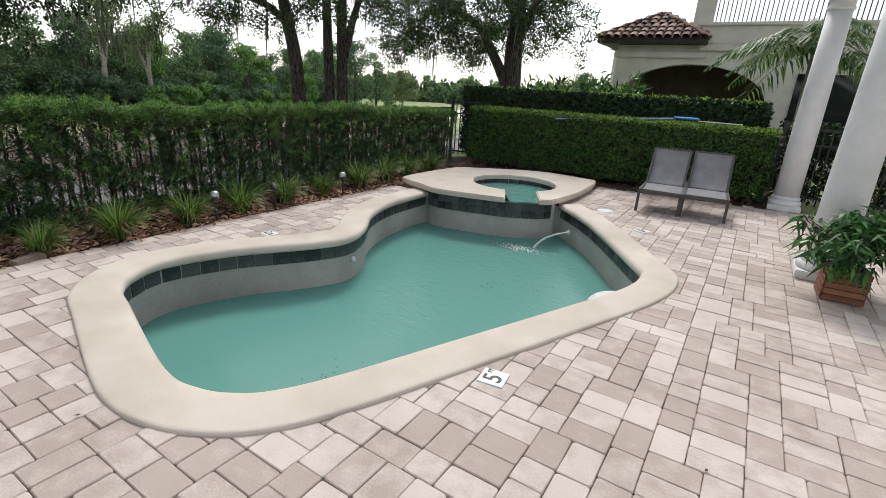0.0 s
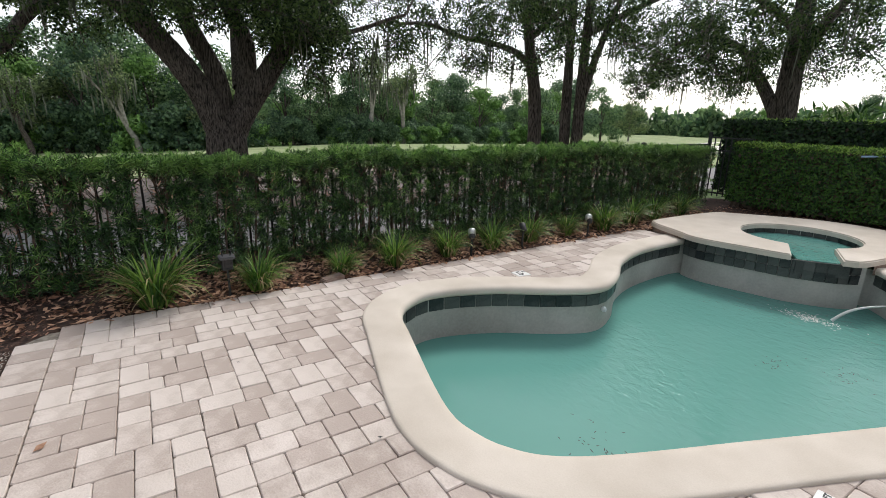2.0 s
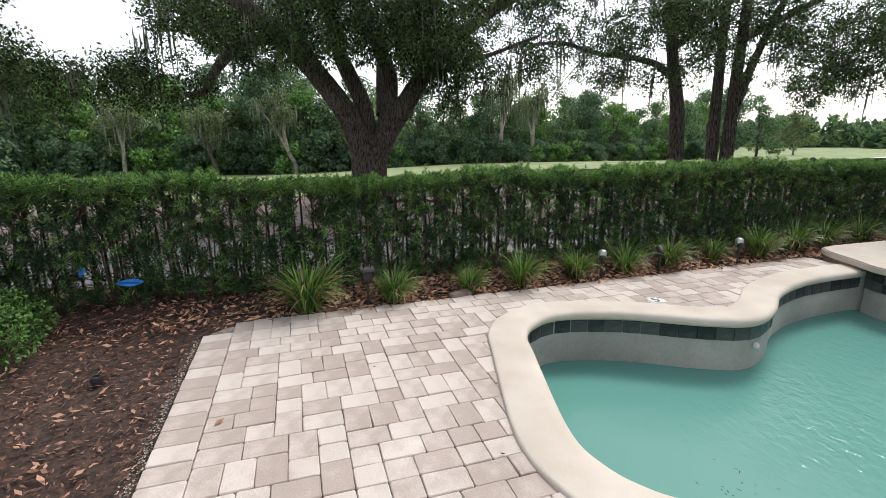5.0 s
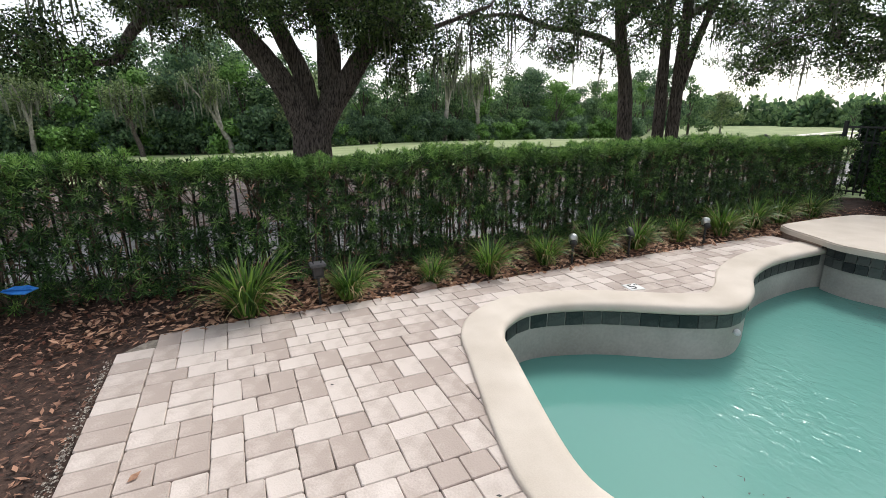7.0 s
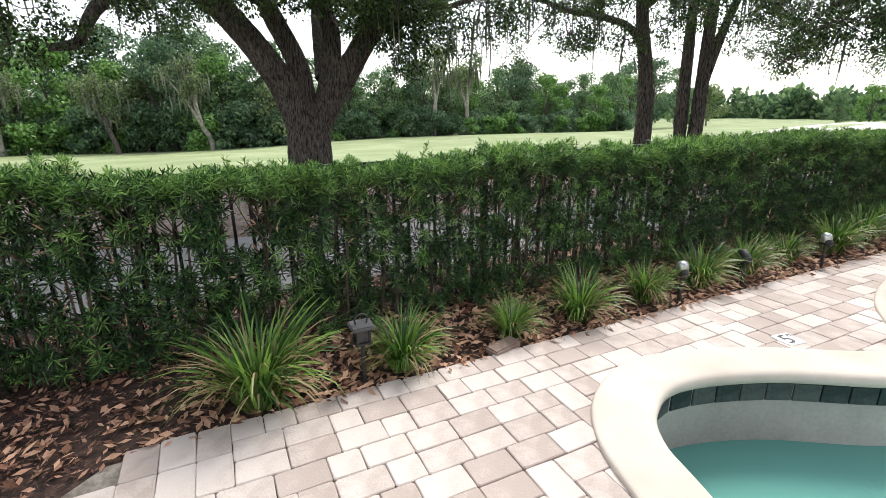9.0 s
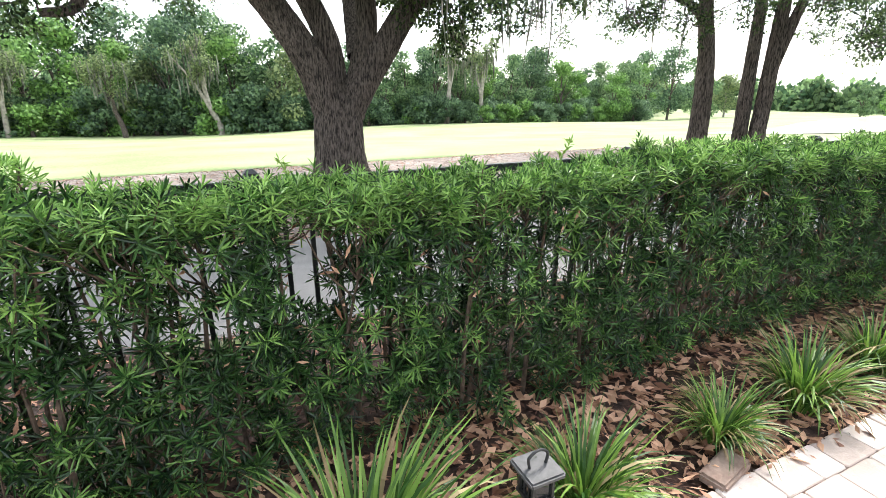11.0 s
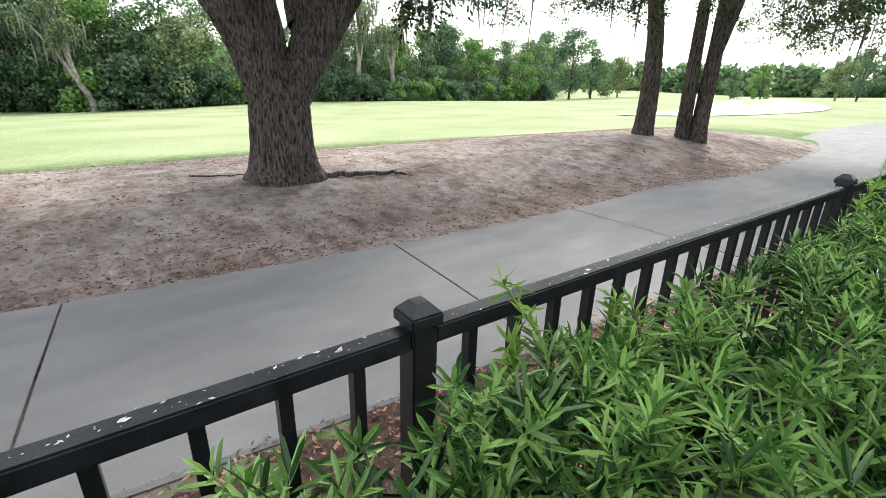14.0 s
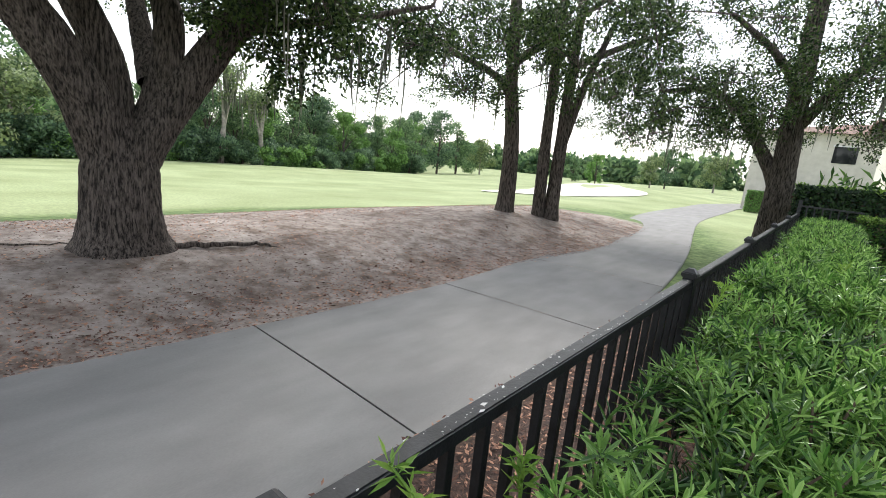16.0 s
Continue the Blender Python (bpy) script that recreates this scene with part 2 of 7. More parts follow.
def ground_material():
    """Turf, with a bare patch of earth under the oaks, ringed by their painted shade."""
    m = bpy.data.materials.new("turf_and_earth")
    t, b = nodes_of(m)
    N, L = t.nodes, t.links
    co = N.new("ShaderNodeTexCoord")

    def noise_ramp(scale, c0, c1, detail=6, p0=0.35, p1=0.65):
        n = N.new("ShaderNodeTexNoise")
        n.inputs["Scale"].default_value = scale
        n.inputs["Detail"].default_value = detail
        n.inputs["Roughness"].default_value = 0.7 if detail > 12 else 0.5
        L.new(co.outputs["Object"], n.inputs["Vector"])
        r = N.new("ShaderNodeValToRGB")
        r.color_ramp.elements[0].position, r.color_ramp.elements[1].position = p0, p1
        r.color_ramp.elements[0].color, r.color_ramp.elements[1].color = (*c0, 1), (*c1, 1)
        L.new(n.outputs["Fac"], r.inputs["Fac"])
        return n, r.outputs["Color"]

    _, turf = noise_ramp(0.25, (0.235, 0.285, 0.13), (0.335, 0.385, 0.205))
    _, turf_fine = noise_ramp(14, (0.78, 0.78, 0.78), (1.05, 1.05, 1.05))
    nb, earth = noise_ramp(0.8, (0.22, 0.185, 0.162), (0.40, 0.355, 0.325), 14, 0.32, 0.66)
    _, drift = noise_ramp(2.4, (0.56, 0.50, 0.46), (1.06, 1.06, 1.06), 15, 0.38, 0.54)
    nf, earth_fine = noise_ramp(6, (0.70, 0.68, 0.665), (1.10, 1.09, 1.08), 15, 0.36, 0.62)

    def mult(a, c):
        x = N.new("ShaderNodeMix")
        x.data_type, x.blend_type = 'RGBA', 'MULTIPLY'
        x.inputs["Factor"].default_value = 1
        L.new(a, x.inputs[6])
        L.new(c, x.inputs[7])
        return x.outputs[2]

    mp = N.new("ShaderNodeMapping")
    mp.vector_type = 'TEXTURE'
    mp.inputs["Location"].default_value = (-11.2, 3.5, 0)
    mp.inputs["Scale"].default_value = (4.5, 15.5, 1000)
    L.new(co.outputs["Object"], mp.inputs["Vector"])
    ln = N.new("ShaderNodeVectorMath")
    ln.operation = 'LENGTH'
    L.new(mp.outputs[0], ln.inputs[0])
    edge = N.new("ShaderNodeMath")
    edge.operation = 'MULTIPLY_ADD'
    L.new(nb.outputs["Fac"], edge.inputs[0])
    edge.inputs[1].default_value = 0.28
    L.new(ln.outputs["Value"], edge.inputs[2])
    rr = N.new("ShaderNodeValToRGB")
    rr.color_ramp.elements[0].position = 0.54
    rr.color_ramp.elements[1].position = 0.565
    half = N.new("ShaderNodeMath")
    half.operation = 'MULTIPLY'
    half.inputs[1].default_value = 0.48
    L.new(edge.outputs[0], half.inputs[0])
    L.new(half.outputs[0], rr.inputs["Fac"])
    mx = N.new("ShaderNodeMix")
    mx.data_type = 'RGBA'
    L.new(rr.outputs["Color"], mx.inputs["Factor"])
    L.new(mult(mult(earth, drift), earth_fine), mx.inputs[6])
    # Dark green band round the bare earth paints the shade of the oak crowns.
    band = N.new("ShaderNodeValToRGB")
    band.color_ramp.elements[0].position, band.color_ramp.elements[1].position = 0.65, 0.75
    L.new(half.outputs[0], band.inputs["Fac"])
    rough = N.new("ShaderNodeMix")
    rough.data_type = 'RGBA'
    L.new(band.outputs["Color"], rough.inputs["Factor"])
    _, shaded_turf = noise_ramp(5, (0.075, 0.125, 0.04), (0.17, 0.235, 0.085))
    L.new(shaded_turf, rough.inputs[6])
    L.new(turf, rough.inputs[7])
    L.new(mult(rough.outputs[2], turf_fine), mx.inputs[7])
    L.new(mx.outputs[2], b.inputs["Base Color"])
    b.inputs["Roughness"].default_value = 0.95
    b.inputs["Specular IOR Level"].default_value = 0.2
    bp = N.new("ShaderNodeBump")
    bp.inputs["Strength"].default_value = 0.35
    bp.inputs["Distance"].default_value = 0.015
    L.new(nf.outputs["Fac"], bp.inputs["Height"])
    L.new(bp.outputs[0], b.inputs["Normal"])
    return m


WATER = water_material()
GROUND = ground_material()


# ---- mesh helpers ----
def mesh_np(name, verts, quads, mats, smooth=False):
    """A mesh from arrays: verts (n,3), quads (m,4)."""
    me = bpy.data.meshes.new(name)
    verts = np.asarray(verts, dtype=np.float32)
    quads = np.asarray(quads, dtype=np.int32)
    me.vertices.add(len(verts))
    me.vertices.foreach_set("co", verts.ravel())
    me.loops.add(quads.size)
    me.loops.foreach_set("vertex_index", quads.ravel())
    me.polygons.add(len(quads))
    me.polygons.foreach_set("loop_start", np.arange(0, quads.size, 4, dtype=np.int32))
    me.polygons.foreach_set("use_smooth", np.full(len(quads), smooth))
    me.update(calc_edges=True)
    me.validate()
    for mt in (mats if isinstance(mats, (list, tuple)) else [mats]):
        me.materials.append(mt)
    return me


def put_part(name, me, parent=None, label=""):
    ob = new(name, me)
    if parent is not None:
        ob.parent = parent
    if label:
        ob["label"] = label
    return ob


def part(name, bm, material, parent=None, label="", smooth=False):
    """Links a bmesh as one mesh object under a thing or part."""
    me = bpy.data.meshes.new(name)
    bmesh.ops.recalc_face_normals(bm, faces=bm.faces)
    bm.to_mesh(me)
    bm.free()
    for p in me.polygons:
        p.use_smooth = smooth
    me.materials.append(material)
    return put_part(name, me, parent, label)


def thing(name, m, label, category, group="", kind=""):
    e = new(name)
    e.empty_display_size = 0.1
    e.matrix_world = m
    return tagged(e, label, category, group, kind)


def box(bm, x0, x1, y0, y1, z0, z1, bevel=0.0, m=None):
    r = bmesh.ops.create_cube(bm, size=1)
    vs = r["verts"]
    bmesh.ops.scale(bm, verts=vs, vec=(x1 - x0, y1 - y0, z1 - z0))
    bmesh.ops.translate(bm, verts=vs, vec=((x0 + x1) / 2, (y0 + y1) / 2, (z0 + z1) / 2))
    if bevel:
        es = list({e for v in vs for e in v.link_edges})
        vs = list({v for f in bmesh.ops.bevel(bm, geom=es, offset=bevel, segments=2, affect='EDGES')["faces"] for v in f.verts} | {v for v in vs if v.is_valid})
    if m is not None:
        bmesh.ops.transform(bm, verts=vs, matrix=m)
    return bm


def boxm(x0, x1, y0, y1, z0, z1, bevel=0.0, m=None):
    return box(bmesh.new(), x0, x1, y0, y1, z0, z1, bevel, m)


def lathe(profile, n=32, bm=None, at=(0, 0, 0)):
    """A solid of revolution from (radius, z) pairs."""
    bm = bm or bmesh.new()
    rings = []
    for r, z in profile:
        rings.append([bm.verts.new((at[0] + r * math.cos(2 * math.pi * k / n), at[1] + r * math.sin(2 * math.pi * k / n), at[2] + z)) for k in range(n)])
    for a, b in zip(rings, rings[1:]):
        for k in range(n):
            bm.faces.new((a[k], a[(k + 1) % n], b[(k + 1) % n], b[k]))
    bm.faces.new(rings[0][::-1])
    bm.faces.new(rings[-1])
    return bm


def prism(points, z0, z1, bm=None):
    """A flat outline pulled up from z0 to z1."""
    bm = bm or bmesh.new()
    lo = [bm.verts.new((x, y, z0)) for x, y in points]
    hi = [bm.verts.new((x, y, z1)) for x, y in points]
    bm.faces.new(lo[::-1])
    bm.faces.new(hi)
    n = len(points)
    for k in range(n):
        bm.faces.new((lo[k], lo[(k + 1) % n], hi[(k + 1) % n], hi[k]))
    return bm


def tube_arrays(path, radii, sides=8, wobble=0.0, rng=None):
    """Verts and quads of a tapering tube along a line of points."""
    path = np.asarray(path, float)
    n = len(path)
    tang = np.gradient(path, axis=0)
    tang /= np.linalg.norm(tang, axis=1)[:, None] + 1e-9
    ref = np.array((0.31, 0.95, 0.05)) if abs(tang[0][2]) > 0.7 else np.array((0.0, 0.0, 1.0))
    V = []
    ridge = rng.uniform(-1, 1, sides) if rng is not None else 0
    for i in range(n):
        u = np.cross(tang[i], ref)
        u /= np.linalg.norm(u) + 1e-9
        v = np.cross(tang[i], u)
        a = np.arange(sides) * 2 * np.pi / sides
        r = radii[i] * (1 + (wobble * (ridge + 0.25 * rng.uniform(-1, 1, sides)) if rng is not None else 0))
        V.append(path[i] + (np.cos(a) * r)[:, None] * u + (np.sin(a) * r)[:, None] * v)
    V = np.concatenate(V)
    Q = []
    for i in range(n - 1):
        for k in range(sides):
            Q.append((i * sides + k, i * sides + (k + 1) % sides, (i + 1) * sides + (k + 1) % sides, (i + 1) * sides + k))
    return V, np.array(Q)


def join_arrays(items):
    V, Q, o = [], [], 0
    for v, q in items:
        V.append(v)
        Q.append(np.asarray(q) + o)
        o += len(v)
    return np.concatenate(V), np.concatenate(Q)


def smooth_line(points, per=8, closed=False):
    """Catmull-Rom curve through points."""
    P = [np.asarray(p, float) for p in points]
    n = len(P)
    out = []
    for i in range(n if closed else n - 1):
        p0 = P[(i - 1) % n] if closed or i > 0 else P[0]
        p1, p2 = P[i], P[(i + 1) % n]
        p3 = P[(i + 2) % n] if closed or i + 2 < n else P[-1]
        for k in range(per):
            t = k / per
            out.append(0.5 * (2 * p1 + (p2 - p0) * t + (2 * p0 - 5 * p1 + 4 * p2 - p3) * t * t + (3 * p1 - p0 - 3 * p2 + p3) * t ** 3))
    if not closed:
        out.append(P[-1])
    return np.array(out)


def leaf_arrays(P, D, N, length, width, wide_at=0.45, droop=0.0):
    """Four-cornered leaves at P, pointing along D, with faces near N."""
    P, D, N = (np.asarray(a, float) for a in (P, D, N))
    D = D / (np.linalg.norm(D, axis=1)[:, None] + 1e-9)
    S = np.cross(D, N)
    S /= np.linalg.norm(S, axis=1)[:, None] + 1e-9
    length = np.broadcast_to(np.asarray(length, float).reshape(-1, 1), (len(P), 1))
    width = np.broadcast_to(np.asarray(width, float).reshape(-1, 1), (len(P), 1))
    mid = P + D * length * wide_at
    tip = P + D * length
    tip[:, 2] -= (droop * length)[:, 0]
    V = np.stack([P, mid + S * width / 2, tip, mid - S * width / 2], axis=1).reshape(-1, 3)
    Q = np.arange(len(P) * 4).reshape(-1, 4)
    return V, Q


def unit(rng, n):
    v = rng.normal(size=(n, 3))
    return v / np.linalg.norm(v, axis=1)[:, None]


def inside(px, py, poly):
    """Which points lie in a polygon."""
    px, py = np.asarray(px), np.asarray(py)
    res = np.zeros(px.shape, bool)
    n = len(poly)
    for i in range(n):
        x0, y0 = poly[i]
        x1, y1 = poly[(i + 1) % n]
        c = ((y0 > py) != (y1 > py)) & (px < (x1 - x0) * (py - y0) / (y1 - y0 + 1e-12) + x0)
        res ^= c
    return res


# ---- ground ----
def terrain(x, y):
    """Height of the land: level by the pool, a dip at the path, then falling gently away."""
    x, y = np.asarray(x, float), np.asarray(y, float)
    s = lambda a, b, v: (lambda t: t * t * (3 - 2 * t))(np.clip((v - a) / (b - a), 0, 1))
    z = -0.05 - 0.37 * s(5.0, 6.4, -x)
    z = z + 0.28 * s(9.0, 11.8, -x) * (1 - s(16, 22, y))
    z = z - 0.30 * s(13.0, 17.0, -x) * (1 - s(16, 22, y))
    z = z - 0.048 * np.clip(-x - 15, 0, 62) - 0.55 * s(36, 56, -x) * np.exp(-((y + 2) / 15) ** 2) - 0.008 * np.clip(y - 20, 0, 160) - 0.10 * s(8, 14, y) * (x > -40)
    z = z + 0.20 * np.sin(x * 0.09 + 1) * np.sin(y * 0.07) * s(16, 34, -x)
    z = z + 0.22 * np.exp(-((x + 12.0) / 2.2) ** 2 - ((y - 12.4) / 3.4) ** 2) + 0.75 * s(33, 47, y) * (1 - s(52, 66, y)) * np.exp(-((x + 22) / 7) ** 2)
    return z - 0.75 * ((x > -4.05) & (x < 7.6) & (y > -8) & (y < 11.4))


def build_ground():
    xs = np.unique(np.concatenate([-np.geomspace(30, 1500, 26), np.arange(-30, 9, 0.45), np.geomspace(9.5, 1500, 18)]))
    ys = np.unique(np.concatenate([-np.geomspace(14, 1500, 22), np.arange(-14, 30, 0.6), np.geomspace(30, 1500, 30)]))
    X, Y = np.meshgrid(xs, ys, indexing="ij")
    Z = terrain(X, Y)
    V = np.stack([X, Y, Z], -1).reshape(-1, 3)
    ny = len(ys)
    i, j = np.meshgrid(np.arange(len(xs) - 1), np.arange(ny - 1), indexing="ij")
    a = (i * ny + j).ravel()
    Q = np.stack([a, a + ny, a + ny + 1, a + 1], 1)
    ob = new("ground", mesh_np("ground", V, Q, GROUND, True))
    tagged(ob, "golf course turf with bare leaf-strewn earth under oaks", "ground", kind="structure")


build_ground()

# pool outline, at the edge of the coping over the water
POOL = [(-2.45, 2.38), (-2.74, 2.47), (-2.93, 2.64), (-3.03, 2.95), (-2.87, 3.48), (-2.52, 4.06), (-2.39, 4.45), (-2.54, 4.86),
        (-2.86, 5.34), (-3.06, 6.00), (-3.09, 6.90), (-2.75, 6.90), (-2.0, 7.12), (-1.42, 7.50), (-1.30, 7.62), (-0.69, 6.94), (0.12, 5.70),
        (0.25, 5.42), (0.19, 4.98), (-0.07, 4.31), (-0.47, 3.34), (-0.76, 2.64), (-0.93, 2.33), (-1.09, 2.19), (-1.24, 2.13), (-1.42, 2.11), (-1.73, 2.17)]
POOL_IN = smooth_line(POOL, 6, True)
POOL_EDGE = smooth_line(POOL[14:] + POOL[:11], 7)      # the coped part, from the spa round to the spa
def offset_line(line, d):
    t = np.gradient(line, axis=0)
    t /= np.linalg.norm(t, axis=1)[:, None]
    return line + np.stack([t[:, 1], -t[:, 0]], 1) * d


COPE_OUT = offset_line(POOL_EDGE, 0.32)
if not inside([COPE_OUT[40][0]], [COPE_OUT[40][1]], POOL_IN)[0]:
    SIDE = 1
else:
    SIDE = -1
    COPE_OUT = offset_line(POOL_EDGE, -0.32)
HOLE = np.concatenate([COPE_OUT, POOL_EDGE[::-1][:1], [(-2.0, 7.4), (-1.35, 7.7)]])


def build_deck():
    deck = thing("pool_deck", Matrix(), "pinkish grey tumbled pavers round the pool", "paving", kind="structure")
    outline = [(-3.60, -0.04), (-3.75, 0.12), (-3.75, 6.95), (-1.30, 9.50), (0.8, 9.95), (7.4, 10.3), (7.4, -0.04)]
    out = [tuple(p) for p in outline]
    # bed of sand with the hole for the pool
    bm = bmesh.new()
    vo = [bm.verts.new((x, y, -0.022)) for x, y in out]
    hole = offset_line(POOL_IN, 0.12 * SIDE)
    vi = [bm.verts.new((x, y, -0.022)) for x, y in hole]
    eo = [bm.edges.new((vo[k], vo[(k + 1) % len(vo)])) for k in range(len(vo))]
    ei = [bm.edges.new((vi[k], vi[(k + 1) % len(vi)])) for k in range(len(vi))]
    bmesh.ops.triangle_fill(bm, use_beauty=True, edges=eo + ei)
    bad = [f for f in bm.faces if inside([f.calc_center_median().x], [f.calc_center_median().y], hole)[0]]
    bmesh.ops.delete(bm, geom=bad, context='FACES')
    part("joint_bed", bm, JOINT, deck)
    return deck, out


DECK, DECK_OUT = build_deck()


def build_pool():
    pool = thing("swimming_pool", Matrix(), "freeform pool with grey plaster, low murky water", "pool")
    ring = offset_line(POOL_IN, 0.035 * SIDE)
    n = len(ring)
    levels = [-0.02, -0.55, -1.45]
    V = np.concatenate([np.c_[ring, np.full(n, z)] for z in levels] + [np.c_[ring * 0 + ring.mean(0), np.full(n, -1.55)]])
    Q = [(l * n + k, l * n + (k + 1) % n, (l + 1) * n + (k + 1) % n, (l + 1) * n + k) for l in range(3) for k in range(n)]
    put_part("shell", mesh_np("shell", V, Q, PLASTER, True), pool)
    bm = bmesh.new()
    bm.faces.new([bm.verts.new((x, y, WATER_Z)) for x, y in ring])
    w = part("water_surface", bm, WATER, pool, "cloudy turquoise water with faint ripples")
    # coping: rounded nose over the water, in one long band with a few cast joints
    prof = [(0.315, -0.05), (0.315, 0.006), (0.312, 0.016), (0.303, 0.0215), (0.288, 0.0235), (0.085, 0.0245), (0.065, 0.0243), (0.035, 0.0215), (0.012, 0.012), (0.0, -0.004), (-0.004, -0.025), (0.004, -0.05), (0.03, -0.062), (0.28, -0.062)]
    m = len(prof)
    V, Q = [], []
    t = np.gradient(POOL_EDGE, axis=0)
    t /= np.linalg.norm(t, axis=1)[:, None]
    nor = np.stack([t[:, 1], -t[:, 0]], 1) * SIDE
    for p, nn in zip(POOL_EDGE, nor):
        for d, z in prof:
            V.append((p[0] + nn[0] * d, p[1] + nn[1] * d, z))
    k = len(POOL_EDGE)
    joints = (14, 40, 66, 92, 118, 142)
    start = 0
    for j in (*joints, k - 1):
        sub = []
        for i in range(start, j):
            for q in range(m):
                sub.append((i * m + q, i * m + (q + 1) % m, (i + 1) * m + (q + 1) % m, (i + 1) * m + q))
        put_part("coping_section", mesh_np("coping_section", V, sub, COPING, True), pool)
        start = j
    return pool, t, nor


POOL_OB, EDGE_T, EDGE_N = build_pool()


# ---- cart path ----
PATH_MID = smooth_line([(-9.6, -30), (-8.9, -12), (-8.45, -4), (-8.05, -0.3), (-7.82, 2.8), (-7.72, 5.7), (-8.0, 9.5), (-8.65, 14), (-9.6, 19),
                        (-10.3, 23), (-10.7, 27), (-11.0, 34), (-11.2, 42), (-10.2, 52), (-7.5, 64)], 16)


def build_path():
    road = thing("cart_path", Matrix(), "grey concrete cart path with cut joints", "path", kind="structure")
    arc = np.r_[0, np.cumsum(np.linalg.norm(np.diff(PATH_MID, axis=0), axis=1))]
    k0 = arc[np.argmin(abs(PATH_MID[:, 1] - 2.75) + 10 * (PATH_MID[:, 1] > 20))]
    step = 3.13
    first = k0 - math.floor(k0 / step) * step
    cuts = np.arange(first, arc[-1], step)
    at = lambda s: np.array([np.interp(s, arc, PATH_MID[:, 0]), np.interp(s, arc, PATH_MID[:, 1])])
    for a, b in zip(cuts, cuts[1:]):
        ss = np.linspace(a + 0.010, b - 0.010, 5)
        rows = []
        for s in ss:
            p, d = at(s), at(s + 0.2) - at(s - 0.2)
            d /= np.linalg.norm(d)
            nn = np.array((-d[1], d[0]))
            for off, z in ((-1.26, -0.10), (-1.26, 0.0), (-1.23, 0.012), (0, 0.022), (1.23, 0.012), (1.26, 0.0), (1.26, -0.10)):
                q = p + nn * off
                rows.append((q[0], q[1], float(terrain(p[0], p[1])) + 0.012 + z))
        Q = [(i * 7 + j, i * 7 + j + 1, (i + 1) * 7 + j + 1, (i + 1) * 7 + j) for i in range(4) for j in range(6)]
        Q += [(0, 1, 5, 6), (1, 2, 4, 5)]
        put_part("slab", mesh_np("slab", rows, Q, CONCRETE), road)


build_path()


def build_bunker():
    rng = np.random.default_rng(5)
    a = np.linspace(0, 2 * np.pi, 40, endpoint=False)
    r = 1 + 0.15 * np.sin(3 * a + 1) + 0.08 * np.sin(5 * a)
    x, y = -21.5 + 4.2 * r * np.cos(a), 38 + 9.5 * r * np.sin(a)
    bm = bmesh.new()
    c = bm.verts.new((-21.5, 38, float(terrain(-21.5, 38)) + 0.06))
    vs = [bm.verts.new((p, q, float(terrain(p, q)) + 0.05)) for p, q in zip(x, y)]
    for k in range(40):
        bm.faces.new((c, vs[k], vs[(k + 1) % 40]))
    tagged(part("sand_bunker", bm, SAND, None, "", True), "pale sand bunker in the fairway", "bunker", kind="structure")


build_bunker()


